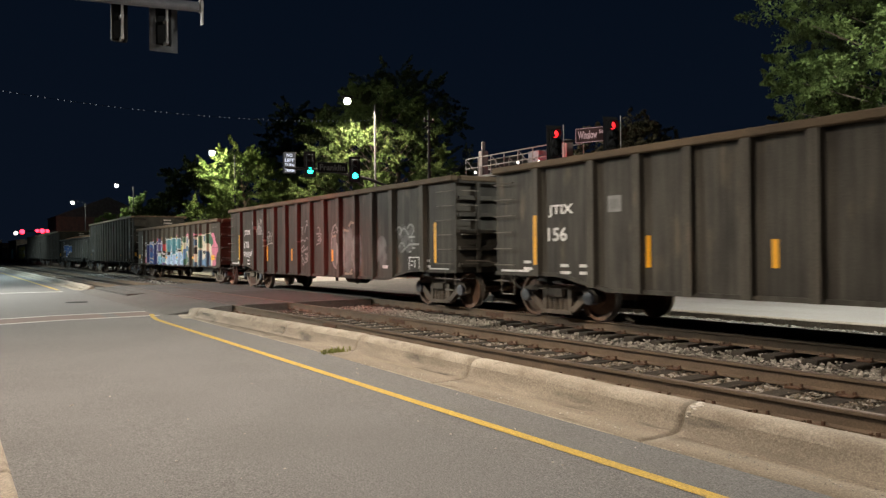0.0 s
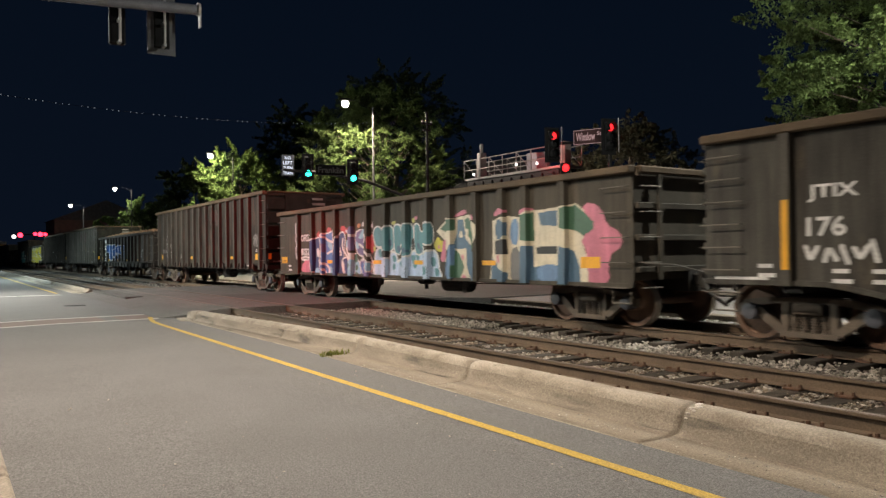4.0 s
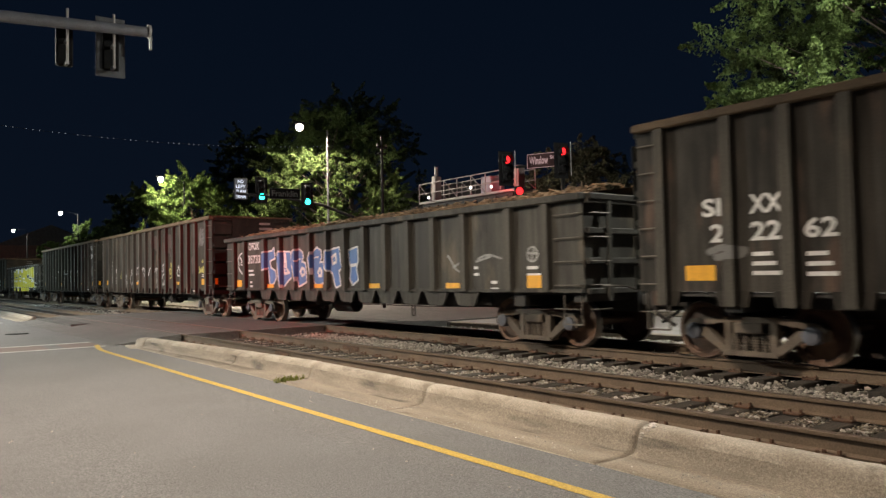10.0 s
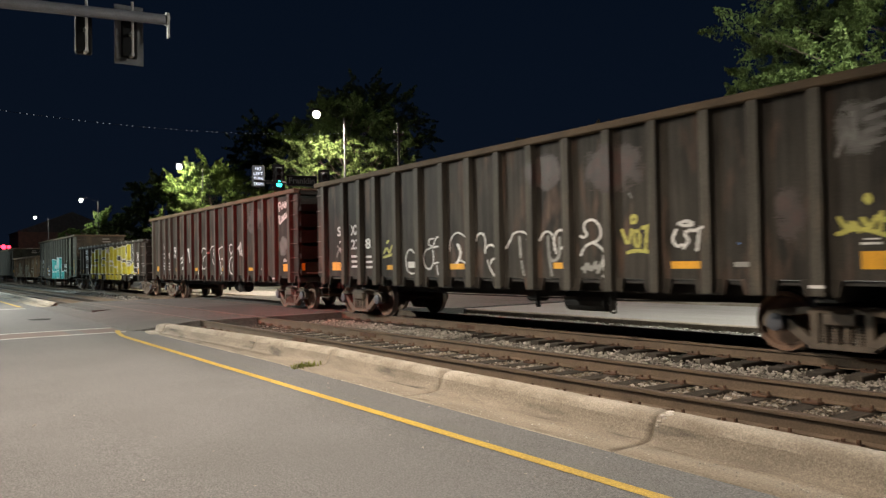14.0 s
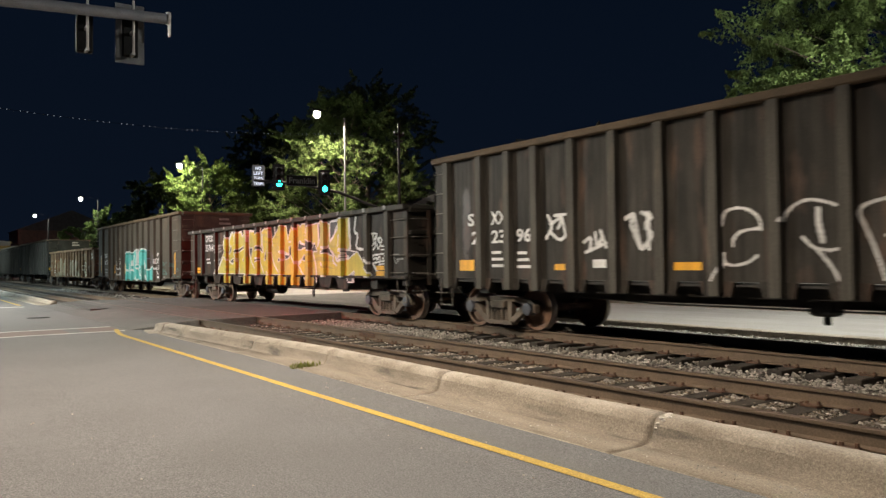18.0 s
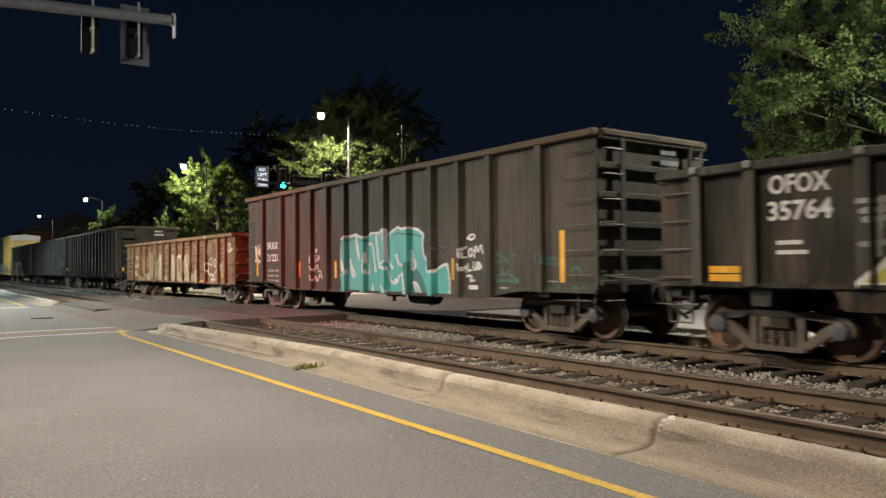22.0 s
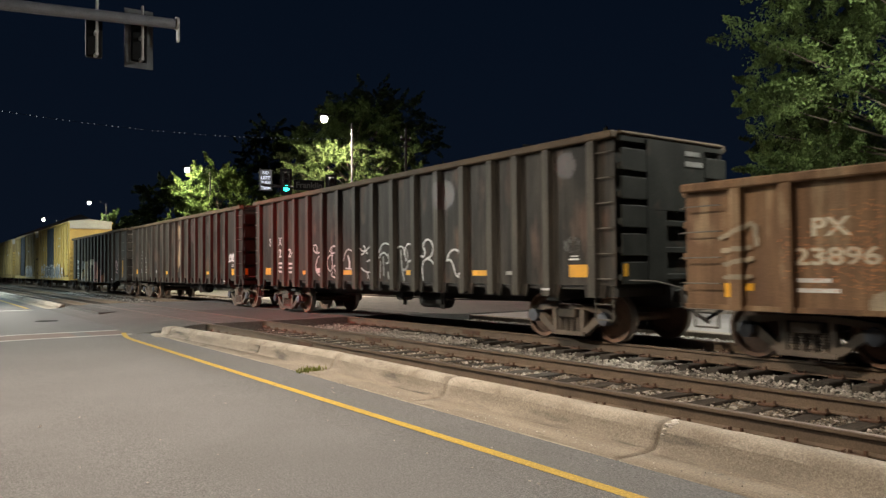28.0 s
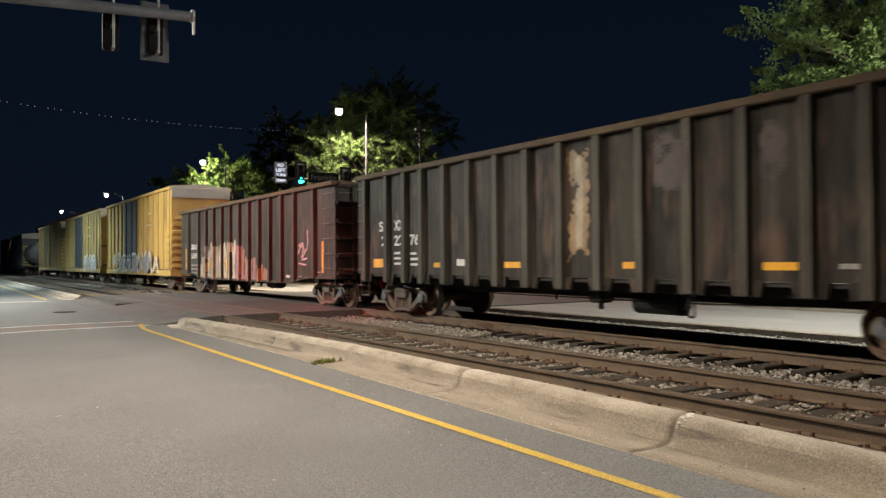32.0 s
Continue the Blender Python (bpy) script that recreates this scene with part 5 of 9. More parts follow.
# low olive gondola with the many-coloured mural
c = gondola("olive-brown low gondola covered in blue, teal and pink graffiti", -38.37, 7.72, 2.76, LONG_POSTS, "flat", STEEL_OLIVE, STEEL_DULL)
w = Wall(7.6, 0.74, 2.66, 0.018)
# blue and violet word, teal bubble word, then cream-edged blue and green arrows on pink
w.shape([(-4.85, 1.92), (-4.53, 2.1), (-4.44, 1.93), (-4.69, 1.86)], "r")
w.shape([(-4.11, 2), (-3.96, 2.16), (-3.72, 2.08), (-3.79, 1.92)], "r")
w.shape([(-3.18, 2.12), (-2.94, 2.16), (-2.81, 2.06), (-2.65, 2.11), (-2.69, 1.9), (-3.1, 1.95)], "r")
w.shape([(-4.38, 1.93), (-4.02, 1.94), (-3.72, 1.99), (-3.51, 2.05), (-3.46, 1.81), (-3.57, 1.36), (-3.54, 1.03), (-3.48, 0.67), (-4.4, 0.71), (-4.24, 1.37)], "b", "w", 0.04)
w.shape([(-4.06, 1.85), (-3.67, 1.61), (-3.59, 1.44), (-3.96, 1.5)], "l")
w.shape([(-3.86, 1.02), (-3.63, 0.91), (-3.71, 0.69), (-4.01, 0.7)], "l")
w.shape([(-4.31, 1.72), (-4.07, 1.54), (-4.13, 1.37), (-4.28, 1.43)], "v")
w.shape([(-5.13, 1.72), (-4.89, 1.82), (-4.53, 1.84), (-4.37, 1.49), (-4.38, 1.02), (-4.5, 0.72), (-4.95, 0.75), (-5.15, 1.26)], "n", "w", 0.04)
w.shape([(-4.82, 1.49), (-4.66, 1.55), (-4.58, 1.31), (-4.74, 1.24)], "w")
w.shape([(-4.56, 1.5), (-4.44, 1.52), (-4.43, 1.28), (-4.56, 1.3)], "w")
w.shape([(-4.68, 1.23), (-4.45, 1.19), (-4.46, 1.01), (-4.61, 0.98)], "w")
w.shape([(-4.85, 0.92), (-4.63, 0.95), (-4.6, 0.74), (-4.91, 0.77)], "l")
w.strokes([[(-4.34, 1.91), (-4.05, 1.77), (-3.65, 1.68)], [(-4.05, 1.36), (-3.76, 1.43), (-3.5, 1.45)], [(-4.32, 1.08), (-4.03, 1.02), (-3.85, 0.91), (-3.96, 0.68)], [(-4.25, 0.9), (-4.05, 0.77)]], "w", 0.035)
w.shape([(-2.61, 1.19), (-1.98, 1.19), (-1.9, 0.66), (-2.57, 0.65)], "l", "w", 0.04)
w.shape([(-2.83, 1.74), (-2.5, 1.78), (-2.49, 1.46), (-2.79, 1.4)], "l")
w.shape([(-3.37, 1.83), (-2.99, 2), (-2.86, 1.79), (-2.98, 1.36), (-2.89, 1.03), (-2.98, 0.64), (-3.43, 0.68), (-3.62, 0.91), (-3.45, 1.36)], "n", "w", 0.04)
w.shape([(-3.09, 1.18), (-2.68, 1.25), (-2.56, 0.93), (-2.56, 0.62), (-2.89, 0.64), (-3.01, 0.92)], "n", "w", 0.04)
w.shape([(-3.18, 1.58), (-3.07, 1.3), (-3.22, 1.29)], "w", rounded=False)
w.shape([(-3.12, 1.12), (-2.96, 1.14), (-2.85, 0.82), (-2.93, 0.76)], "w")
w.strokes([[(-3.01, 1.77), (-3.06, 1.52), (-2.82, 1.34), (-2.67, 1.18), (-2.6, 0.72)]], "w", 0.04)
w.shape([(-2.53, 2.09), (-2.27, 2.11), (-2.25, 1.43), (-2.52, 1.44)], "v")
w.shape([(-2.85, 1.53), (-2.6, 1.58), (-2.51, 1.37), (-2.27, 1.38), (-2.12, 1.35), (-2.36, 1.19), (-2.7, 1.29)], "w")
w.shape([(-2.36, 1.34), (-2.12, 1.34), (-2.09, 1.13), (-2.3, 1.08)], "G")
w.shape([(-2.61, 1.08), (-2.48, 1.1), (-2.47, 0.93), (-2.6, 0.93)], "G")
w.shape([(-2.21, 1.04), (-2.08, 1.04), (-2.08, 0.89), (-2.22, 0.88)], "G")
w.shape([(-2.26, 0.83), (-2.1, 0.85), (-2.07, 0.67), (-2.27, 0.65)], "G")
w.shape([(-2.26, 1.91), (-1.85, 2.01), (-1.56, 1.9), (-1.53, 1.69), (-1.71, 1.62), (-1.63, 1.44), (-1.71, 1.28), (-2.08, 1.34), (-2.22, 1.56)], "v", "w", 0.04)
w.shape([(-2.08, 1.8), (-1.69, 2.09), (-1.65, 1.84), (-1.91, 1.73)], "l")
w.shape([(-2.23, 1.71), (-2.07, 1.64), (-2.03, 1.47), (-2.21, 1.47)], "l")
w.shape([(-2.01, 1.13), (-1.58, 1.24), (-1.34, 0.97), (-1.31, 0.72), (-1.72, 0.66), (-1.87, 0.92)], "v", "w", 0.04)
w.shape([(-1.91, 1.12), (-1.72, 1.09), (-1.68, 0.68), (-1.79, 0.68)], "b")
w.shape([(-1.86, 1.22), (-1.72, 1.29), (-1.62, 1.2), (-1.82, 1.11)], "w")
w.shape([(-1.52, 1.16), (-1.33, 1.07), (-1.31, 0.89), (-1.49, 0.88)], "l", "w", 0.03)
w.shape([(-2.16, 2.09), (-2.05, 2.19), (-1.9, 2.14), (-1.99, 2.04)], "O")
w.shape([(-1.86, 2.14), (-1.72, 2.26), (-1.63, 2.18), (-1.78, 2.07)], "w")
w.strokes([[(-1.74, 1.47), (-1.44, 1.36), (-1.25, 1.15), (-1.2, 0.83)], [(-2, 1.6), (-1.72, 1.5)], [(-2.81, 2), (-2.52, 1.86), (-2.21, 1.85)]], "w", 0.035)
w.shape([(-1.44, 1.78), (-1.27, 1.89), (-1.19, 1.73), (-1.13, 1.44), (-1.3, 1.33), (-1.42, 1.49)], "r")
w.shape([(-1.2, 1.55), (-1.1, 1.57), (-1.08, 1.42), (-1.18, 1.38)], "Y")
w.shape([(-1.34, 2.07), (-1.22, 2.21), (-1.23, 2)], "w", rounded=False)
w.shape([(-1.12, 1.29), (-0.98, 1.45), (-0.67, 1.48), (-0.55, 1.41), (-0.49, 1.22), (-0.33, 1.18), (-0.3, 1.33), (-0.15, 1.37), (-0, 1.28), (0.03, 1.06), (0.18, 1.17), (0.41, 1.19), (0.43, 1.32), (0.66, 1.32), (0.84, 1.39), (1, 1.32), (1.15, 1.52), (1.33, 1.58), (1.4, 1.44), (1.38, 1.26), (1.46, 1.35), (1.6, 1.39), (1.77, 1.36), (1.87, 1.23), (1.9, 1), (2.01, 0.85), (2.03, 0.73), (-1.13, 0.67)], "i", "w", 0.05)
w.shape([(-0.98, 1.46), (-0.72, 1.47), (-0.66, 1.29), (-0.87, 1.21)], "q")
w.shape([(-0.23, 1.29), (-0.05, 1.29), (-0, 1.16), (-0.15, 1.1)], "q")
w.shape([(-0.22, 1.07), (-0.06, 1.08), (-0.02, 0.96), (-0.15, 0.9)], "q")
w.shape([(0.68, 1.3), (0.88, 1.31), (0.93, 1.15), (0.76, 1.08)], "q")
w.shape([(0.75, 1.15), (0.94, 1.16), (0.99, 1.01), (0.83, 0.95)], "q")
w.shape([(0.9, 1.32), (1.06, 1.33), (1.09, 1.2), (0.97, 1.15)], "q")
w.shape([(1.54, 1.24), (1.76, 1.25), (1.82, 1.07), (1.64, 0.99)], "q")
w.shape([(1.29, 1.02), (1.49, 1.04), (1.54, 0.87), (1.37, 0.8)], "q")
w.shape([(1.73, 0.99), (1.92, 1), (1.96, 0.84), (1.81, 0.77)], "q")
w.shape([(1.11, 1.5), (1.32, 1.51), (1.36, 1.33), (1.2, 1.27)], "q")
w.shape([(0.15, 1.13), (0.29, 1.14), (0.32, 1.03), (0.21, 0.99)], "q")
w.shape([(-1.2, 1.87), (-1.14, 2), (-0.97, 2.05), (-0.81, 2), (-0.73, 1.85), (-0.64, 1.83), (-0.57, 1.97), (-0.45, 2.02), (-0.31, 2.04), (-0.17, 1.95), (-0.12, 1.78), (-0.12, 1.51), (-0.32, 1.4), (-0.53, 1.42), (-0.61, 1.56), (-0.82, 1.54), (-1.02, 1.52), (-1.15, 1.68)], "q", "w", 0.04)
w.shape([(-0.14, 2.01), (0.03, 2.06), (0.2, 2.02), (0.23, 1.85), (0.35, 1.8), (0.42, 2.04), (0.62, 2.06), (0.77, 2), (0.83, 1.78), (0.76, 1.66), (0.69, 1.45), (0.67, 1.31), (0.5, 1.27), (0.35, 1.33), (0.3, 1.59), (0.16, 1.58), (0.2, 1.32), (-0.09, 1.37), (-0.11, 1.69)], "q", "w", 0.04)
w.shape([(0.85, 1.99), (0.96, 2.05), (1.07, 2), (1.11, 1.85), (1.24, 1.82), (1.32, 1.98), (1.48, 2.06), (1.62, 2.01), (1.68, 1.83), (1.65, 1.59), (1.51, 1.53), (1.35, 1.63), (1.22, 1.62), (1.25, 1.39), (1.1, 1.31), (0.9, 1.35), (0.86, 1.66)], "q", "w", 0.04)
w.shape([(-0.43, 1.7), (-0.24, 1.7), (-0.2, 1.57), (-0.35, 1.52)], "e")
w.shape([(0, 1.53), (0.18, 1.53), (0.22, 1.4), (0.08, 1.35)], "e")
w.shape([(0.95, 1.58), (1.08, 1.58), (1.12, 1.47), (1.01, 1.43)], "e")
w.shape([(1.07, 1.45), (1.19, 1.46), (1.22, 1.36), (1.12, 1.32)], "e")
w.shape([(0.41, 1.47), (0.56, 1.48), (0.6, 1.36), (0.47, 1.32)], "e")
w.shape([(-0.68, 1.37), (-0.51, 1.43), (-0.32, 1.39), (-0.37, 1.24), (-0.63, 1.26)], "k")
w.shape([(0.23, 1.58), (0.36, 1.59), (0.41, 1.25), (0.22, 1.19)], "k")
w.shape([(0.72, 1.68), (0.83, 1.76), (0.89, 1.42), (0.73, 1.46)], "k")
w.shape([(1.22, 1.29), (1.38, 1.27), (1.34, 1.19), (1.22, 1.22)], "k")
w.shape([(-0.25, 2.13), (-0.12, 2.18), (-0.01, 2.14), (-0.1, 2.05), (-0.21, 2.08)], "Y")
w.shape([(0.73, 2.12), (0.81, 2.22), (0.89, 2.16), (0.85, 2.06)], "Y")
w.shape([(0.85, 2.18), (0.93, 2.25), (1.01, 2.2), (0.95, 2.12)], "p")
w.shape([(1.7, 1.5), (1.82, 1.69), (1.93, 1.72), (1.99, 1.63), (2.12, 1.61), (2.09, 1.38), (1.85, 1.37)], "y")
w.shape([(1.87, 1.5), (1.96, 1.53), (1.97, 1.45), (1.89, 1.43)], "p")
w.shape([(2.49, 2.12), (2.65, 2.21), (2.8, 2.25), (2.96, 2.29), (3.04, 2.18)], "p")
w.shape([(3.13, 2.1), (3.25, 2.17), (3.38, 2.13), (3.38, 2.01)], "p")
w.shape([(1.83, 1.84), (2.05, 1.98), (2.35, 2.15), (2.44, 2.1), (3.11, 2.17), (3.28, 2.03), (3.47, 1.94), (3.47, 1.67), (3.27, 1.44), (3.07, 1.44), (2.99, 1.09), (3.36, 0.61), (2.63, 0.65), (2.89, 0.94), (2.49, 1.38), (2.36, 1.42), (2.34, 1.14), (2.16, 1.14), (2.3, 1.42), (2.22, 1.55), (2.11, 1.65)], "c", rounded=False)
w.shape([(1.98, 1.89), (2.15, 1.99), (2.35, 2.08), (2.59, 2.1), (2.59, 1.85), (2.38, 1.84), (2.34, 1.76)], "G", rounded=False)
w.shape([(2.11, 1.67), (2.33, 1.59), (2.29, 1.46), (2.19, 1.31), (2.19, 1.15), (1.97, 1.13), (2.04, 1.39)], "p")
w.shape([(2.68, 2.08), (2.88, 2.07), (2.95, 1.83), (3.14, 1.56), (3.37, 1.33), (3.36, 0.65), (3.18, 0.74), (3.01, 1.06), (3, 1.14), (2.86, 1.41), (2.73, 1.42), (2.45, 1.45), (2.36, 0.8), (2.18, 0.81), (2.18, 1.11), (2.36, 1.14), (2.42, 1.45), (2.53, 1.56), (2.65, 1.76)], "e", rounded=False)
w.shape([(2.42, 1.49), (2.58, 1.54), (2.57, 0.78), (2.35, 0.74)], "j")
w.shape([(2.72, 1.69), (2.78, 1.83), (2.84, 1.81), (2.89, 1.67)], "c", rounded=False)
w.shape([(2.7, 1.42), (2.99, 1.44), (3.01, 1.16), (2.87, 1.07), (2.79, 1.27)], "c", rounded=False)
w.shape([(2.8, 1.29), (2.9, 1.3), (2.9, 1.17), (2.83, 1.19)], "p")
w.shape([(2.53, 1.38), (2.7, 1.38), (2.87, 1.1), (2.94, 1), (2.67, 0.66), (2.48, 0.7)], "G")
w.shape([(2.89, 0.87), (2.99, 0.82), (3.04, 0.66), (2.68, 0.64)], "p", rounded=False)
w.shape([(2.95, 2.07), (3.06, 2.11), (3.29, 1.95), (3.37, 1.71), (3.37, 1.4), (3.22, 1.5), (3.05, 1.69), (2.98, 1.83)], "G", rounded=False)
w.shape([(2.96, 1.85), (3.08, 1.86), (3.07, 1.74), (2.99, 1.73)], "c", rounded=False)
w.strokes([[(3, 1.71), (3.24, 1.48)]], "c", 0.05)
w.shape([(3.95, 2.07), (4.03, 2.2), (4.31, 2.25), (4.46, 2.13)], "p")
w.shape([(4.83, 2.03), (4.91, 2.17), (5.16, 2.21), (5.31, 2.09)], "p")
w.shape([(5.65, 2), (5.72, 2.13), (5.95, 2.17), (6.09, 2.06)], "p")
w.shape([(3.94, 2), (4.46, 2.07), (4.8, 2.03), (5.09, 2.14), (5.91, 2.16), (6.41, 2.2), (6.69, 2.01), (6.96, 1.78), (6.61, 1.56), (6.48, 1.54), (6.67, 1.19), (6.68, 0.73), (3.83, 0.66), (3.93, 1.33)], "c", rounded=False)
w.shape([(4.03, 1.99), (4.41, 2.02), (4.4, 1.6), (4.02, 1.61)], "e")
w.shape([(4.02, 1.58), (4.4, 1.6), (4.45, 1.3), (4.01, 1.3)], "k", rounded=False)
w.shape([(4.04, 1.24), (4.26, 1.3), (4.28, 1.1)], "p", rounded=False)
w.shape([(3.9, 1.22), (4.44, 0.91), (4.43, 0.69), (3.89, 0.67)], "e", rounded=False)
w.shape([(4.54, 1.99), (4.78, 2.01), (4.76, 1.46), (4.5, 1.52)], "j")
w.shape([(4.5, 1.39), (4.79, 1.46), (4.86, 0.92), (4.77, 0.7), (4.54, 0.69)], "d")
w.shape([(4.88, 2.06), (5.23, 2.11), (5.25, 1.54), (4.9, 1.57)], "G", rounded=False)
w.shape([(5.36, 2.09), (6, 2.12), (5.99, 1.81), (5.43, 1.85)], "e", rounded=False)
w.shape([(4.87, 1.46), (5.22, 1.46), (5.21, 1.05), (6, 1.09), (6.03, 1.45), (6.34, 1.34), (6.47, 1.06), (6.51, 0.74), (4.85, 0.7)], "e", rounded=False)
w.shape([(5.29, 1.43), (5.89, 1.45), (5.89, 1.29), (5.32, 1.29)], "k", rounded=False)
w.shape([(5.31, 1.08), (5.93, 1.11), (5.95, 0.8), (5.35, 0.76)], "j")
w.shape([(6.05, 2.14), (6.38, 2.18), (6.66, 1.99), (6.92, 1.78), (6.61, 1.59), (6.4, 1.71), (6.04, 1.77)], "G", "c", 0.03, rounded=False)
w.shape([(6.49, 2.12), (6.76, 2.22), (7.05, 2.05), (7.12, 1.8), (7.43, 1.67), (7.5, 1.43), (7.15, 1.24), (7.21, 0.75), (6.62, 0.73), (6.67, 1.31), (6.48, 1.57), (6.92, 1.78)], "p")
w.strokes([[(6.48, 1.54), (6.63, 1.19), (6.66, 0.73)]], "c", 0.04)
w.strokes([[(-6.15, 2.3), (-6.15, 2.22)], [(-6.15, 2.19), (-6.15, 2.14)], [(-6.15, 2.1), (-6.15, 2.05)]], "w", 0.05)
w.strokes([[(-6.12, 2.02), (-6.08, 1.94), (-6.2, 1.83), (-6.06, 1.67), (-6.17, 1.49), (-6.13, 1.31), (-6.09, 1.22)]], "w", 0.03)
w.strokes([[(-5.96, 1.23), (-5.63, 1.28), (-5.42, 1.23), (-5.14, 1.3)], [(-5.92, 1.18), (-5.21, 1.16)]], "w", 0.03)
w.shape([(-5.83, 1.13), (-5.15, 1.19), (-5.16, 0.74), (-5.97, 0.77)], "p")
w.shape([(-5.38, 2.06), (-5.21, 2.16), (-5.13, 2.06), (-5.25, 1.97)], "O")
sprayed(c, w, LONG_POSTS, "flat", 2.76)
marks(c, [(-7.58, -7.1, 1.06, 1.27, "o", P + 0.004)] + [(x, x + 0.46, 1.07, 1.17, "o", P + 0.004) for x in (-4.04, -1.22, 0.85, 3.57)] + [(6.5, 6.97, 1.04, 1.24, "o", P + 0.004)]
      + stencils(-7.0, 0.95, 2, 0.3) + stencils(-6.35, 0.95, 1, 0.25))
lettering(c, [("OFOX", -5.97, -5.18, 1.75, 1.97, P), ("80326", -5.97, -5.18, 1.31, 1.54, P)])
load(c, 7.65, 2.77, 3, 0.18)
CARS.append(c)

# first tall car
c = tall_car("tall black ribbed steel coal gondola, rust-stained", -55.27, ("2", "22", "62"))
w = Wall(7.7, 0.9, 3.5)
w.mist(6.56, 7.18, 1.6, 2.15, "d", 5, 0.5)
w.strokes([[(6.6, 1.75), (6.75, 2.0), (6.9, 1.8), (7.05, 2.05), (7.15, 1.85)], [(6.6, 1.95), (6.8, 2.1), (7.0, 1.95), (6.85, 1.65), (7.1, 1.7)]], "W", 0.025)
w.mist(1.2, 2.6, 2.5, 3.3, "R", 5, 0.42)
w.strokes([[(-6.6, 1.6), (-6.4, 1.66), (-6.05, 1.6)], [(-6.5, 1.52), (-6.1, 1.55)]], "d", 0.05)
sprayed(c, w, TALL_POSTS, "tall", 3.62)
CARS.append(c)

# loaded low gondola with blue letters
c = gondola("dark grey gondola loaded with wood scrap, blue letters sprayed", -72.18, 7.93, 2.70, TUB_POSTS, "tub", STEEL_GREY)
w = Wall(7.8, 1.02, 2.6, 0.016)
w.shape([(-4.99, 2.12), (-4.7, 2.14), (-4.38, 2.16), (-4.27, 2.23), (-4.21, 1.96), (-4.45, 1.92), (-4.58, 1.88), (-4.49, 1.66), (-4.19, 1.56), (-4.13, 1.37), (-4.29, 1.21), (-4.53, 1.19), (-4.59, 1.42), (-4.65, 1.71), (-4.9, 1.63), (-5.02, 1.95)], "b", "w", 0.05, rounded=False)
w.shape([(-3.88, 1.94), (-3.76, 2.11), (-3.17, 2.08), (-3.11, 1.79), (-3.02, 1.43), (-3.32, 1.29), (-3.57, 1.15), (-3.67, 1.12), (-3.77, 1.5)], "b", "w", 0.05, rounded=False)
w.shape([(-3.54, 2.05), (-3.48, 2.03), (-3.41, 1.62), (-3.25, 1.51), (-3.55, 1.48)], "", "w", 0.04, rounded=False)
w.shape([(-2.96, 1.91), (-2.83, 2.09), (-2.63, 2.14), (-2.43, 2.06), (-2.38, 1.92), (-2.47, 1.78), (-2.25, 1.74), (-2.2, 1.54), (-2.19, 1.25), (-2.63, 1.13), (-2.77, 1.47), (-2.89, 1.78)], "b", "w", 0.05, rounded=False)
w.shape([(-2.54, 1.53), (-2.44, 1.63), (-2.31, 1.59), (-2.28, 1.46), (-2.43, 1.41)], "", "w", 0.04, rounded=False)
w.shape([(-1.89, 1.86), (-1.76, 2.04), (-1.55, 2.14), (-1.35, 2.06), (-1.31, 1.89), (-1.42, 1.73), (-1.24, 1.74), (-1.15, 1.64), (-1.15, 1.24), (-1.55, 1.13), (-1.7, 1.24), (-1.78, 1.53), (-1.86, 1.77)], "b", "w", 0.05, rounded=False)
w.shape([(-1.5, 1.5), (-1.4, 1.59), (-1.29, 1.53), (-1.32, 1.39), (-1.45, 1.39)], "", "w", 0.04, rounded=False)
w.strokes([[(-2.74, 1.83), (-2.65, 1.88), (-2.53, 1.87)], [(-1.72, 1.87), (-1.6, 1.91), (-1.48, 1.89)]], "w", 0.02)
w.strokes([[(-6.59, 2.19), (-6.77, 2.18), (-6.91, 2.08), (-7.05, 1.99), (-6.92, 1.86), (-6.96, 1.69), (-6.76, 1.58), (-6.6, 1.46)], [(-6.83, 2.04), (-6.67, 1.95), (-6.78, 1.85), (-6.65, 1.79)]], "w", 0.026)
w.shape([(-0.94, 2.02), (-0.59, 2.08), (-0.36, 2.09), (-0.31, 1.78), (-0.26, 1.57), (-0.39, 1.53), (-0.31, 1.15), (-0.54, 1.1), (-0.69, 1.46), (-0.95, 1.6)], "b", "w", 0.045, rounded=False)
w.shape([(-0.74, 1.87), (-0.54, 1.95), (-0.5, 1.74), (-0.68, 1.7)], "", "w", 0.035, rounded=False)
w.shape([(0.13, 2), (0.55, 2.07), (0.57, 1.73), (0.48, 1.56), (0.56, 1.28), (0.32, 1.17), (0.2, 1.31), (0.24, 1.57), (0.18, 1.74)], "b", "w", 0.045, rounded=False)
w.strokes([[(0.23, 1.63), (0.5, 1.65)]], "w", 0.04)
w.strokes([[(4.2, 1.75), (4.33, 1.61), (4.43, 1.47), (4.59, 1.4)], [(4.38, 1.5), (4.57, 1.58)], [(5.17, 1.65), (5.46, 1.74), (5.87, 1.64)], [(5.12, 1.6), (5.56, 1.69)]], "W", 0.02)
w.strokes([[(6.7 + 0.15 * math.cos(k), 1.69 + 0.15 * math.sin(k)) for k in (0, 1.05, 2.1, 3.14, 4.19, 5.24, 6.28)], [(6.6, 1.72), (6.8, 1.7)], [(6.68, 1.6), (6.74, 1.8)]], "W", 0.018)
sprayed(c, w, TUB_POSTS, "tub", 2.70)
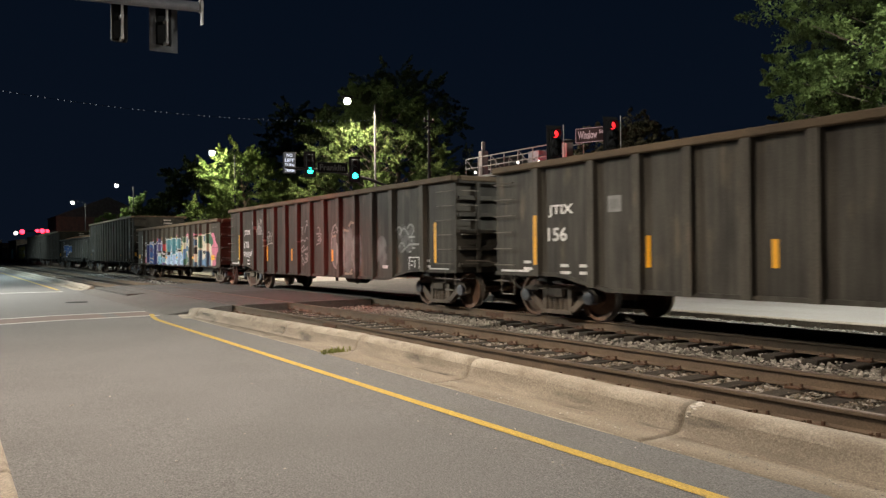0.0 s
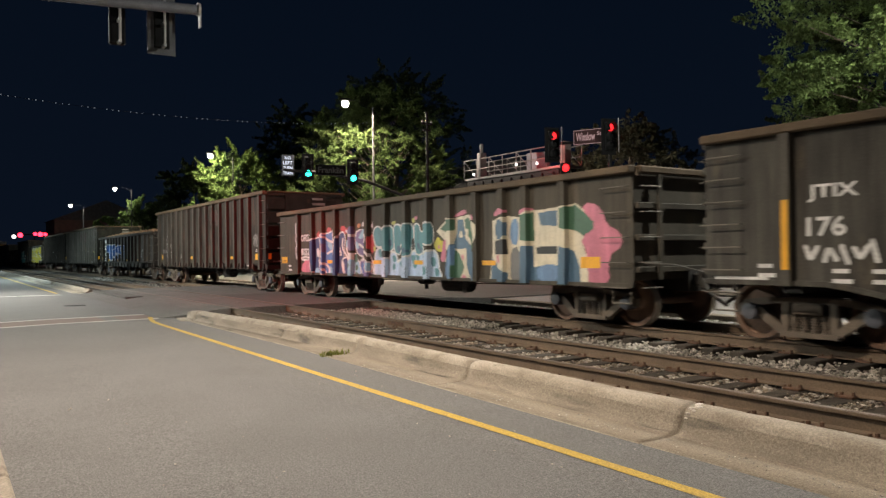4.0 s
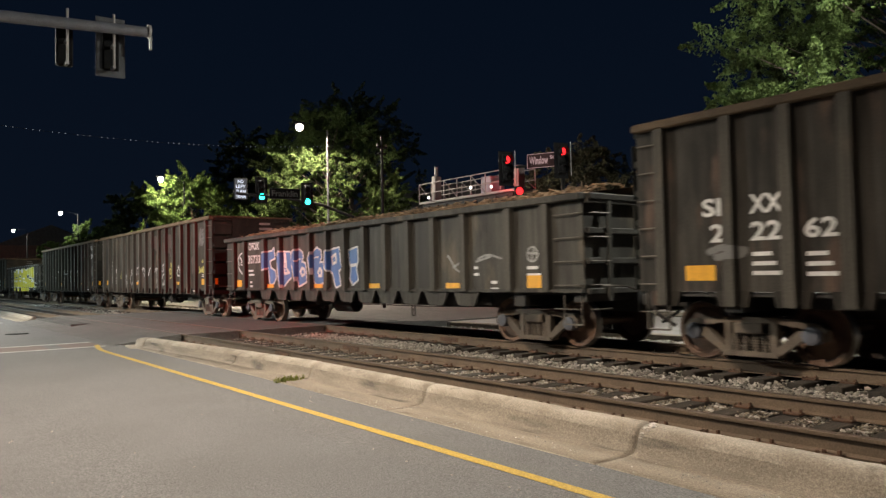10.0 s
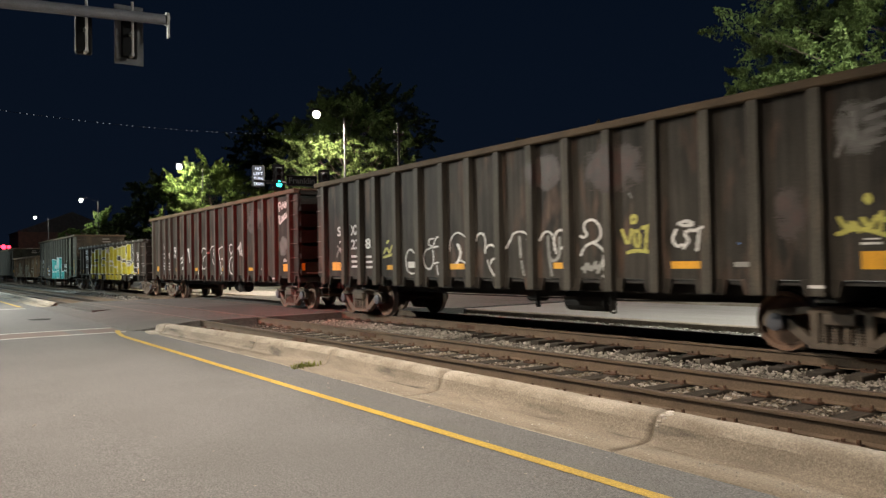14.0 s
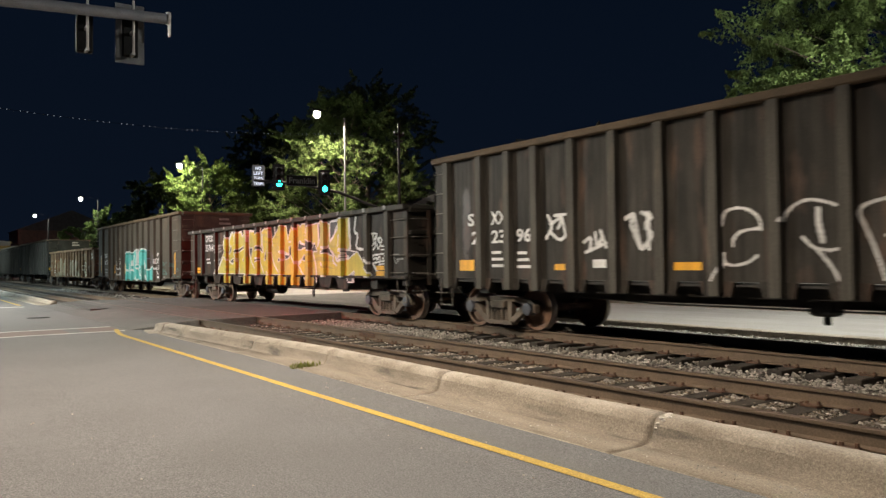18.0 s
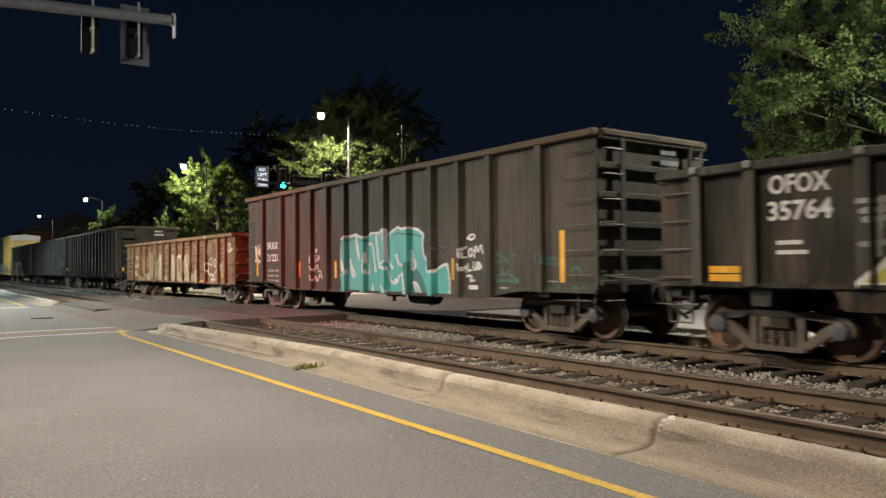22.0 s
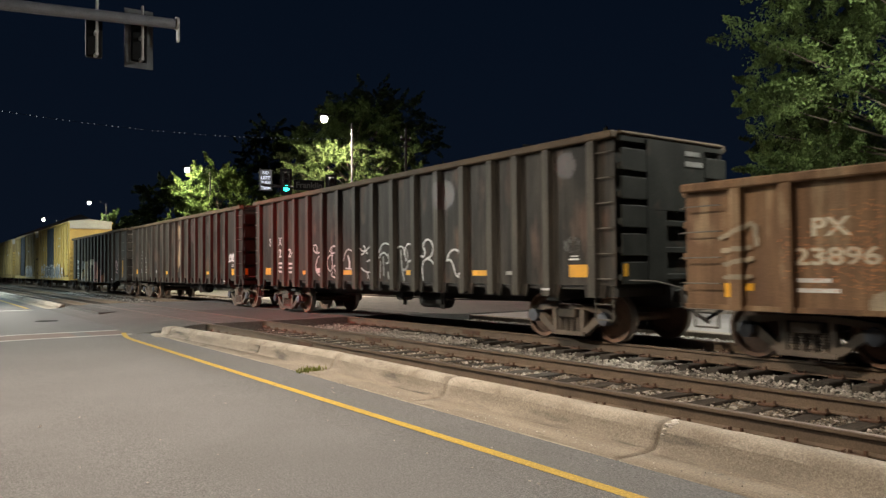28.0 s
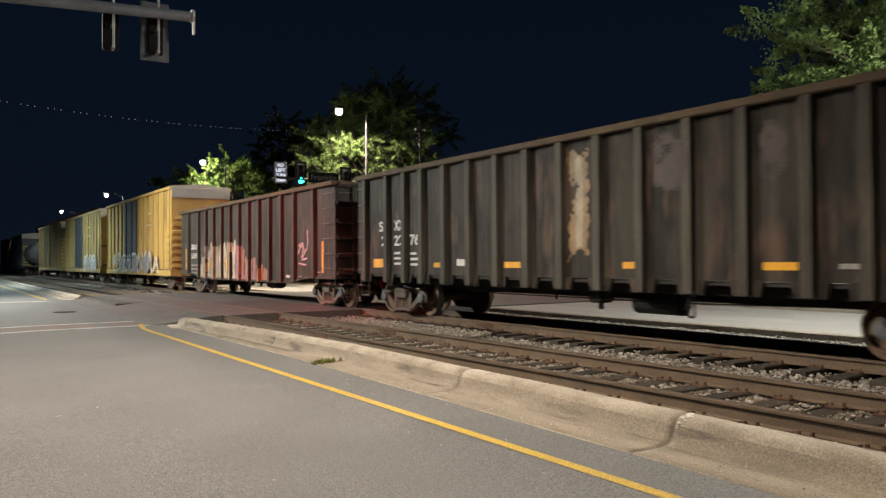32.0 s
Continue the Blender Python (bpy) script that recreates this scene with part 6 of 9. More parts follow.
marks(c, [(x, x + 0.48, 1.07, 1.18, "o", P + 0.004) for x in (-4.77, -1.74, 1.08, 4.12)] + [(-7.18, -6.7, 1.10, 1.32, "o", P + 0.004), (6.56, 7.05, 1.08, 1.31, "o", P + 0.004)]
      + stencils(-6.15, 1.58, 2, 0.5) + stencils(-6.05, 1.22, 2, 0.25) + stencils(5.05, 1.45, 2, 0.16) + stencils(5.55, 1.16, 2, 0.25) + stencils(6.56, 1.42, 2, 0.4))
lettering(c, [("OFOX", -6.14, -5.33, 2.25, 2.49, P), ("35733", -6.19, -5.25, 1.83, 2.09, P)])
load(c, 7.85, 2.78, 5, 0.34)
CARS.append(c)

# two tall cars with white line tags
c = tall_car("tall black ribbed coal gondola with white looping tags", -89.36, ("2", "23", "81"))
w = Wall(7.7, 0.9, 3.5, 0.016)
w.mist(5.63, 6.1, 1.5, 2.3, "R", 3, 0.42)
w.mist(0.8, 1.7, 2.6, 3.3, "R", 6, 0.42)
w.mist(2.1, 3.6, 2.4, 3.3, "R", 9, 0.42)
w.cloud(2.9, 3.3, 2.2, 2.8, "d", 4, -0.2)
w.mist(6.46, 7.1, 2.55, 3.3, "d", 8, 0.45)
w.strokes([[(6.5, 2.6), (6.6, 2.9), (6.75, 2.75), (6.7, 3.1)], [(6.85, 2.7), (7.1, 2.74)], [(6.85, 2.85), (7.1, 2.9)], [(6.85, 3.0), (7.1, 3.05)], [(6.85, 3.15), (7.1, 3.2)]], "d", 0.03)
w.cloud(4.87, 5.34, 1.43, 1.76, "b", 2, -0.5)
w.strokes([[(2.2, 1.15), (2.25, 1.3), (2.35, 1.15), (2.45, 1.3)], [(2.5, 1.14), (2.6, 1.3)], [(2.15, 1.2), (2.62, 1.24)]], "W", 0.035)
w.strokes([[(-4.35, 1.6), (-4.2, 1.75), (-4.1, 1.58), (-3.98, 1.76)], [(-4.2, 1.85), (-4.12, 1.9)], [(-4.36, 1.5), (-4.0, 1.56)]], "Y", 0.03)
w.strokes([[(-6.75, 1.56), (-6.6, 1.8), (-6.5, 1.6), (-6.4, 1.84)], [(-6.7, 1.84), (-6.4, 1.64)]], "W", 0.022)
w.strokes([[(-3.04, 1.58), (-3.16, 1.68), (-3.32, 1.61), (-3.39, 1.42), (-3.35, 1.2), (-3.18, 1.1), (-3.02, 1.12)]], "w", 0.017)
w.strokes([[(-2.03, 1.93), (-2.17, 1.89), (-2.27, 1.72), (-2.4, 1.66), (-2.57, 1.64), (-2.68, 1.47), (-2.6, 1.26), (-2.45, 1.2), (-2.34, 1.24), (-2.26, 1.42), (-2.29, 1.63)], [(-2.26, 1.88), (-2.41, 1.88), (-2.47, 1.77), (-2.36, 1.72)], [(-2.27, 1.69), (-2.04, 1.7)], [(-2.28, 1.33), (-2.05, 1.36)], [(-2.16, 1.29), (-2.11, 1.08)]], "w", 0.017)
w.strokes([[(-1.66, 1.61), (-1.66, 1.78), (-1.53, 1.94), (-1.37, 1.98), (-1.19, 1.92), (-1.1, 1.83)], [(-1.47, 1.32), (-1.34, 1.41), (-1.11, 1.32)]], "w", 0.016)
w.strokes([[(-1.38, 1.71), (-1.28, 1.58), (-1.32, 1.43), (-1.44, 1.32)]], "w", 0.035)
w.strokes([[(-0.76, 1.78), (-0.71, 1.9), (-0.59, 1.94), (-0.49, 1.87), (-0.46, 1.74), (-0.48, 1.53)], [(-0.48, 1.58), (-0.37, 1.68), (-0.26, 1.69), (-0.16, 1.6)], [(-0.41, 1.37), (-0.34, 1.22), (-0.22, 1.07)], [(-0.15, 1.42), (-0.27, 1.39), (-0.31, 1.31)]], "w", 0.019)
w.strokes([[(0.16, 1.6), (0.3, 1.76), (0.41, 1.91), (0.72, 1.9), (0.82, 1.74)]], "w", 0.019)
w.strokes([[(0.55, 1.8), (0.58, 1.43)], [(0.6, 1.34), (0.65, 1.09)]], "W", 0.03)
w.strokes([[(1.11, 1.73), (1.21, 1.86), (1.33, 1.88), (1.45, 1.81), (1.52, 1.48)], [(1.49, 1.53), (1.47, 1.71), (1.54, 1.87), (1.68, 1.9), (1.77, 1.86)], [(1.65, 1.56), (1.76, 1.59)]], "w", 0.019)
w.strokes([[(1.33, 1.79), (1.33, 1.49), (1.4, 1.09)], [(1.61, 1.75), (1.62, 1.48), (1.55, 1.37), (1.43, 1.33), (1.34, 1.42)]], "W", 0.03)
w.strokes([[(2.12, 1.76), (2.21, 1.72), (2.28, 1.79), (2.21, 1.86), (2.2, 1.96), (2.31, 2.03), (2.45, 2.02), (2.57, 1.91), (2.59, 1.77), (2.52, 1.67), (2.38, 1.64), (2.21, 1.58), (2.12, 1.43)], [(2.38, 1.64), (2.57, 1.57), (2.69, 1.41), (2.72, 1.25), (2.62, 1.06)]], "w", 0.021)
w.strokes([[(3.04, 1.82), (3.16, 1.54), (3.23, 1.82)], [(3.28, 1.78), (3.3, 1.54), (3.4, 1.56), (3.38, 1.81), (3.28, 1.78)], [(3.44, 1.84), (3.64, 1.87)], [(3.54, 1.86), (3.5, 1.49)], [(3.14, 1.45), (3.3, 1.49), (3.6, 1.45)], [(3.24, 1.93), (3.23, 2.03), (3.33, 2.04), (3.33, 1.93), (3.24, 1.93)]], "Y", 0.028)
w.strokes([[(4.08, 1.78), (4, 1.63), (4.09, 1.52), (4.19, 1.55)], [(4.33, 1.77), (4.22, 1.72), (4.31, 1.6), (4.21, 1.5)], [(4.36, 1.75), (4.61, 1.79)], [(4.49, 1.76), (4.44, 1.46)], [(4.13, 1.87), (4.27, 1.91), (4.41, 1.85), (4.27, 1.82), (4.13, 1.87)]], "w", 0.024)
w.strokes([[(6.51, 1.81), (6.59, 1.67), (6.68, 1.77), (6.74, 1.64)], [(6.79, 1.79), (6.86, 1.66), (6.95, 1.8)], [(7.01, 1.85), (6.99, 1.65)], [(7.02, 1.76), (7.2, 1.79)], [(6.48, 1.61), (6.73, 1.69), (7.15, 1.55)]], "Y", 0.03)
w.shape([(6.78, 2.02), (6.85, 2.13), (6.92, 2.03), (6.87, 1.94)], "Y")
sprayed(c, w, TALL_POSTS, "tall", 3.62)
CARS.append(c)
c = tall_car("tall black ribbed coal gondola with large white numerals sprayed", -106.33, ("2", "23", "96"))
w = Wall(7.7, 0.9, 3.5, 0.016)
w.mist(6.48, 7.1, 1.62, 2.26, "d", 4, 0.45)
w.mist(3.8, 5.2, 2.4, 3.3, "R", 5, 0.42)
w.mist(-6.9, -6.6, 1.2, 3.0, "R", 2, 0.42)
w.strokes([[(-0.83, 1.85), (-0.8, 2.02), (-0.65, 2.08), (-0.43, 2.06), (-0.25, 1.93), (-0.23, 1.75)], [(-0.26, 1.77), (-0.51, 1.76), (-0.66, 1.65), (-0.66, 1.54)], [(-0.81, 1.44), (-0.8, 1.3), (-0.66, 1.26), (-0.44, 1.3), (-0.29, 1.4)], [(-0.8, 1.3), (-0.96, 1.07), (-1.03, 0.81)]], "w", 0.021)
w.strokes([[(0.08, 1.86), (0.17, 2.02), (0.41, 2.13), (0.64, 2.08), (0.79, 2.02)], [(0.35, 1.63), (0.47, 1.49), (0.66, 1.45), (0.81, 1.47)], [(0.53, 1.47), (0.73, 1.23), (0.8, 1.08)]], "w", 0.021)
w.strokes([[(0.55, 1.99), (0.56, 1.78), (0.61, 1.57)]], "w", 0.034)
w.strokes([[(1.35, 1.09), (1.27, 1.37), (1.13, 1.74), (1.04, 1.91), (1.14, 2.02), (1.49, 2.08), (1.63, 2.01), (1.73, 1.76), (1.75, 1.59)], [(1.37, 1.62), (1.51, 1.65), (1.75, 1.63)], [(1.44, 1.36), (1.61, 1.34), (1.47, 1.27)]], "w", 0.021)
w.strokes([[(2.35, 1.78), (2.23, 1.87), (2.19, 2.03), (2.27, 2.13), (2.4, 2.13), (2.52, 2.03), (2.51, 1.93), (2.37, 1.82), (2.33, 1.74)], [(2.39, 1.68), (2.22, 1.61), (2.13, 1.4), (2.17, 1.2), (2.31, 1.1), (2.51, 1.08), (2.65, 1.17), (2.72, 1.33), (2.68, 1.52), (2.55, 1.65), (2.39, 1.68)]], "w", 0.023)
w.strokes([[(2.99, 1.95), (3.19, 2.05), (3.27, 2.16)], [(3.1, 2.04), (3.19, 1.75)], [(3.29, 2.06), (3.31, 1.73), (3.42, 1.78)], [(3.42, 1.98), (3.44, 1.75)], [(3.61, 1.87), (3.51, 1.81), (3.57, 1.72), (3.66, 1.73)]], "w", 0.034)
w.strokes([[(-4.36, 2.19), (-4.23, 1.99), (-4.41, 1.78)], [(-4.29, 2.03), (-3.97, 2.17), (-4.1, 1.95)], [(-4.01, 2.15), (-3.93, 1.86)], [(-4.28, 1.87), (-4.06, 1.72), (-3.91, 1.82)], [(-4.18, 2.18), (-3.9, 2.19)]], "w", 0.03)
w.strokes([[(-3.49, 1.68), (-3.31, 1.78), (-3.35, 1.54)], [(-3.23, 1.83), (-3.19, 1.56), (-3.07, 1.77)], [(-3.11, 1.86), (-3, 1.59)], [(-3.44, 1.51), (-3, 1.65)]], "w", 0.03)
w.strokes([[(-2.57, 2.04), (-2.38, 2.12), (-2.46, 1.98)], [(-2.39, 2.04), (-2.32, 1.69), (-2.25, 1.54)], [(-2.24, 2.11), (-2.03, 2.05), (-2.21, 1.91), (-2.03, 1.76), (-2.21, 1.56)], [(-2.13, 2.1), (-2.11, 1.54)], [(-2.46, 1.92), (-2.29, 1.56)]], "w", 0.034)
w.strokes([[(6.45, 3.27), (6.51, 3.03)], [(6.46, 3.27), (6.6, 3.29)], [(6.48, 3.16), (6.6, 3.17)], [(6.65, 3.24), (6.69, 3.08), (6.77, 3.11), (6.75, 3.28)], [(6.9, 3.25), (6.81, 3.2), (6.93, 3.12)], [(6.96, 3.28), (6.98, 3.11)], [(6.98, 3.19), (7.08, 3.29)], [(7, 3.19), (7.1, 3.12)], [(7.21, 3.25), (7.24, 3.1)], [(7.25, 3.03), (7.26, 2.99)]], "w", 0.026)
w.strokes([[(6.47, 2.88), (6.52, 2.67)], [(6.47, 2.88), (6.61, 2.86), (6.52, 2.77)], [(6.64, 2.72), (6.72, 2.88), (6.77, 2.73)], [(6.78, 2.76), (6.82, 2.91), (6.86, 2.78)], [(6.91, 2.93), (6.94, 2.79)], [(7.01, 2.95), (7.02, 2.84), (7.11, 2.88)], [(6.54, 2.64), (6.91, 2.78), (7.26, 2.89)]], "w", 0.026)
sprayed(c, w, TALL_POSTS, "tall", 3.62)
CARS.append(c)

# low gondola with the yellow piece
c = gondola("grey gondola with a big yellow graffiti piece", -123.2, 7.87, 2.74, TUB_POSTS, "tub", STEEL_BLACK, STEEL_GREY)
w = Wall(7.7, 0.74, 2.66, 0.016)
# one jagged yellow mass, cut by dark wedges with white rims
w.shape([(-4.87, 1.1), (-4.08, 1.88), (-4.22, 2.13), (-4.07, 2.42), (-3.79, 2.43), (-3.62, 2.25), (-3.41, 2.49), (-3.22, 2.53), (-3.01, 2.33), (-2.9, 2.37), (-2.77, 2.49), (-2.44, 2.52), (-2.3, 2.29), (-2.11, 2.52), (-1.83, 2.52), (-1.76, 2.24), (-1.65, 2.51), (-1.23, 2.47), (-1.13, 2.33), (-0.86, 2.52), (-0.71, 2.41), (-0.41, 2.53), (-0.22, 2.45), (0.08, 2.51), (0.2, 2.15), (0.42, 2.31), (0.63, 2.46), (0.95, 2.55), (1.22, 2.52), (1.34, 2.11), (1.52, 2.38), (1.64, 2.48), (1.81, 2.48), (1.93, 2.35), (2.05, 2.54), (2.25, 2.44), (2.29, 2.53), (2.56, 2.52), (2.61, 2.11), (2.72, 2.1), (2.8, 2.43), (2.97, 2.48), (3.37, 2.5), (3.6, 2.59), (4.03, 2.43), (4.53, 2.53), (4.85, 2.57), (5.13, 2.58), (5.2, 1.7), (5, 1.7), (4.53, 1.53), (4.93, 1.56), (5.55, 1.65), (6.27, 1.04)], "y", "w", 0.035, False)
for x in (-3.76, -1.88, 0.0, 0.94, 1.88, 2.82):
    w.shape([(x - 0.3, 1.06), (x - 0.25, 0.76), (x + 0.25, 0.76), (x + 0.3, 1.06)], "y", rounded=False)
w.paint((w.a == w.key("y")) & (np.sin(w.X * 2.3) + np.sin(w.Z * 4.6 + w.X * 1.1) + 0.4 * np.sin(w.X * 9 + w.Z * 7) > 0.55), "Y")
w.paint((w.a == w.key("y")) & (np.sin(w.Z * 31 + 1.5 * np.sin(w.X * 3.1)) + np.sin(w.X * 1.7 + 2) + 0.8 * np.sin(w.Z * 3.0 + w.X * 0.7) > 1.45), "z")
w.shape([(0.65, 1.9), (0.75, 2.05), (0.74, 1.86)], "K", "w", 0.038, rounded=False)
w.shape([(1, 1.77), (1.41, 1.65), (1.45, 1.89), (1.57, 1.92), (1.6, 1.7), (1.4, 1.59), (1.18, 1.53), (1.09, 1.7)], "K", "w", 0.038, rounded=False)
w.shape([(0.61, 1.5), (0.81, 1.58), (1.02, 1.52), (0.85, 1.47)], "K", "w", 0.038, rounded=False)
w.shape([(2.04, 1.82), (2.12, 2), (2.18, 2.04), (2.31, 1.95), (2.68, 1.87), (2.46, 1.87), (2.23, 1.81)], "K", "w", 0.038, rounded=False)
w.shape([(2.32, 1.52), (2.46, 1.62), (2.57, 1.62), (2.59, 1.47)], "K", "w", 0.038, rounded=False)
w.shape([(1.99, 1.42), (2.11, 1.39), (2.23, 1.45)], "K", "w", 0.038, rounded=False)
w.shape([(2.72, 2.06), (2.84, 2.03), (3.06, 1.91), (2.99, 1.77), (2.79, 1.8), (2.72, 1.89)], "K", "w", 0.038, rounded=False)
w.shape([(3.49, 1.72), (3.59, 1.65), (3.55, 1.29)], "K", "w", 0.038, rounded=False)
w.shape([(2.94, 1.73), (3.11, 1.95), (3.26, 1.75)], "K", "w", 0.038, rounded=False)
w.strokes([[(0.11, 1.75), (0.2, 1.56), (0.4, 1.29), (0.7, 1.11)], [(0.74, 1.85), (1.06, 1.7), (1.41, 1.67)], [(1.06, 1.7), (1.12, 1.55)], [(1.71, 1.68), (1.93, 1.44), (2.22, 1.21), (2.55, 0.89)], [(1.93, 1.44), (2.11, 1.42), (2.27, 1.51)], [(2.96, 1.74), (3.09, 1.56), (3.22, 1.28), (3.24, 0.87)], [(2.18, 2), (2.54, 1.93), (2.7, 1.93)], [(1.41, 2.05), (1.66, 2.06)]], "w", 0.032)
w.strokes([[(0.37, 2.54), (0.42, 2.32)]], "w", 0.032)
w.strokes([[(-4.89, 2.08), (-4.38, 2.1)], [(-4.85, 1.96), (-4.47, 1.99)], [(-4.82, 1.85), (-4.44, 1.89)], [(-4.86, 1.55), (-4.52, 1.59)], [(-4.66, 2.11), (-4.71, 1.43)]], "W", 0.035)
# dark gaps between the letters, each with a white rim
for gap in ([(-3.59, 1.78), (-3.48, 2.01), (-3.39, 2.03), (-3.38, 1.9)], [(-3.55, 1.5), (-3.17, 1.61), (-3.16, 1.46), (-3.28, 1.43)], [(-3.08, 2.1), (-2.89, 2.09), (-3.01, 2.01)], [(-2.99, 1.85), (-2.81, 1.81), (-2.23, 1.94), (-2.24, 2), (-2.78, 1.9)], [(-2.32, 1.54), (-2.24, 1.61), (-2.08, 1.59), (-2.12, 1.52)], [(-1.72, 1.92), (-1.45, 1.93), (-1.58, 1.62), (-1.66, 1.76)], [(-1.19, 1.88), (-0.89, 1.99), (-0.68, 1.91), (-0.58, 1.78), (-0.84, 1.89), (-1.1, 1.86)], [(-1.12, 1.55), (-0.81, 1.58), (-0.9, 1.51), (-1.05, 1.48)], [(-0.31, 1.86), (-0.28, 1.55), (-0.45, 1.52), (-0.41, 1.67)], [(-1.2, 2.65), (-0.82, 2.63), (-0.72, 2.5), (-0.98, 2.39), (-1.2, 2.41)], [(4.08, 2.49), (4.52, 2.51), (4.46, 2.29), (4.2, 2.12), (4.07, 2.03)], [(3.68, 1.67), (3.93, 1.83), (4.09, 1.73), (4.25, 1.65), (4.15, 1.61), (3.82, 1.69)], [(4.51, 1.86), (4.61, 2.05), (4.71, 2.12), (4.67, 1.85)], [(4.63, 1.76), (5.21, 1.69), (5.44, 1.66), (5.06, 1.5), (4.97, 1.65)], [(4.44, 1.48), (4.63, 1.52), (5.09, 1.56), (4.79, 1.47), (4.54, 1.42)], [(3.53, 1.72), (3.61, 1.82), (3.68, 1.67), (3.6, 1.59)], [(3.4, 2.5), (3.49, 2.46), (3.47, 2.16), (3.36, 1.91)], [(5.02, 1.01), (5.37, 1.15), (5.36, 0.9), (5.08, 0.9)]):
    w.shape(gap, "K", "w", 0.036, rounded=False)
w.strokes([[(-4, 2.43), (-4.21, 2.17), (-4.17, 1.95), (-4.01, 1.93)], [(-4.01, 1.76), (-3.56, 1.5), (-3.28, 1.41), (-3.16, 1.46), (-3.16, 1.61)], [(-4.96, 1.04), (-4.7, 1.26), (-4.33, 1.58), (-4.01, 1.76)], [(-3.88, 2.42), (-3.55, 2.29), (-3.6, 2.14), (-3.48, 2.03), (-3.59, 1.8)], [(-3.55, 2.29), (-3.33, 2.51), (-3.07, 2.51), (-3.02, 2.39)], [(-2.84, 2.46), (-2.84, 2.32), (-2.94, 2.15), (-2.92, 2.05)], [(-2.8, 2.49), (-2.41, 2.51), (-2.38, 2.34), (-2.15, 2.44), (-2.07, 2.48)], [(-2.94, 2.05), (-2.92, 1.88)], [(-2.92, 1.82), (-2.76, 1.6), (-2.66, 1.36), (-2.64, 1.03)], [(-1.88, 2.51), (-1.79, 2.27), (-1.75, 1.95)], [(-1.73, 2.5), (-1.75, 1.95), (-1.66, 1.67), (-1.5, 1.44), (-1.22, 1.21), (-1.06, 1.04)], [(-1.73, 2.5), (-1.22, 2.48)], [(-0.83, 2.51), (-0.69, 2.37), (-0.68, 1.98)], [(-1.21, 1.83), (-1.05, 1.83)], [(-0.81, 1.56), (-0.74, 1.38), (-0.59, 1.21), (-0.55, 1.13)], [(-1.13, 1.58), (-0.81, 1.6)], [(-0.62, 2.36), (-0.63, 1.98), (-0.56, 1.96), (-0.56, 1.81)], [(-0.23, 2.33), (-0.26, 2.13), (-0.31, 1.88)], [(0.09, 2.43), (0.11, 2.18), (0.22, 1.98)], [(-0.3, 1.13), (-0.04, 1.17), (-0, 1.05)], [(-2.67, 1.01), (-2.22, 1.02), (-1.91, 1.07), (-1.79, 1.03)]], "w", 0.03)
w.strokes([[(4.06, 2.49), (4.02, 2.18), (4.07, 1.98)], [(4.07, 1.98), (4.29, 2.11), (4.49, 2.44), (4.65, 2.47)], [(4.1, 2.52), (4.56, 2.55)], [(4.51, 1.86), (4.55, 2), (4.71, 2.14)], [(4.54, 1.81), (4.73, 1.76), (5.18, 1.71), (5.19, 2.03), (5.12, 2.06), (5.11, 2.53)], [(4.35, 1.58), (4.47, 1.42), (4.6, 1.46), (5.06, 1.51)], [(4.24, 1.58), (4.22, 1.43), (4.41, 1.33)], [(3.6, 1.59), (3.64, 1.44), (3.74, 1.34)], [(3.56, 1.69), (3.61, 1.85), (3.86, 1.81), (3.96, 1.88)], [(4.09, 1.73), (4.28, 1.61)], [(3.33, 2.47), (3.4, 2.16), (3.33, 1.86)], [(5.31, 1.1), (5.33, 0.9)]], "w", 0.03)
w.strokes([[(5.49, 2.58), (5.39, 2.17), (5.61, 2.13), (5.46, 1.75), (5.92, 1.73)], [(5.89, 1.57), (6.18, 1.38)], [(6.33, 1.36), (6.49, 1.19), (6.7, 1.05)]], "w", 0.034)
w.strokes([[(6.24, 2.11), (6.54, 2.1)], [(6.34, 2.11), (6.39, 1.91)], [(6.51, 2.1), (6.53, 1.99), (6.41, 1.98)], [(6.58, 1.98), (6.72, 2), (6.77, 1.89), (6.63, 1.86), (6.58, 1.94)], [(6.3, 1.8), (6.43, 1.91), (6.46, 1.78), (6.33, 1.7)], [(6.53, 1.84), (6.58, 1.69), (6.69, 1.84)], [(6.72, 1.79), (6.86, 1.78)], [(6.72, 1.7), (6.86, 1.7)], [(6.33, 1.57), (6.81, 1.6)], [(6.33, 1.57), (6.36, 1.45), (6.5, 1.53), (6.52, 1.43), (6.65, 1.57), (6.68, 1.44)], [(6.74, 1.59), (6.96, 1.6), (7.03, 1.52), (6.78, 1.48)], [(6.36, 1.38), (7.03, 1.44)], [(6.62, 1.34), (7.03, 1.36)], [(6.47, 2.03), (6.48, 1.86)], [(6.64, 1.97), (6.66, 1.87)]], "w", 0.021)
w.strokes([[(7.25, 1.57), (7.51, 1.57)], [(7.31, 1.51), (7.38, 1.34), (7.5, 1.43)], [(7.42, 1.45), (7.83, 1.48)]], "W", 0.018)
sprayed(c, w, TUB_POSTS, "flat", 2.74)
marks(c, [(-7.04, -6.55, 1.08, 1.18, "o", P + 0.004), (-7.04, -6.55, 1.2, 1.3, "o", P + 0.004), (6.49, 6.97, 1.06, 1.18, "o", P + 0.004), (6.49, 6.97, 1.2, 1.31, "o", P + 0.004)] + stencils(-6.0, 1.58, 2, 0.5))
lettering(c, [("OFOX", -6.1, -5.27, 2.26, 2.52, P), ("35764", -6.12, -5.25, 1.90, 2.17, P)])
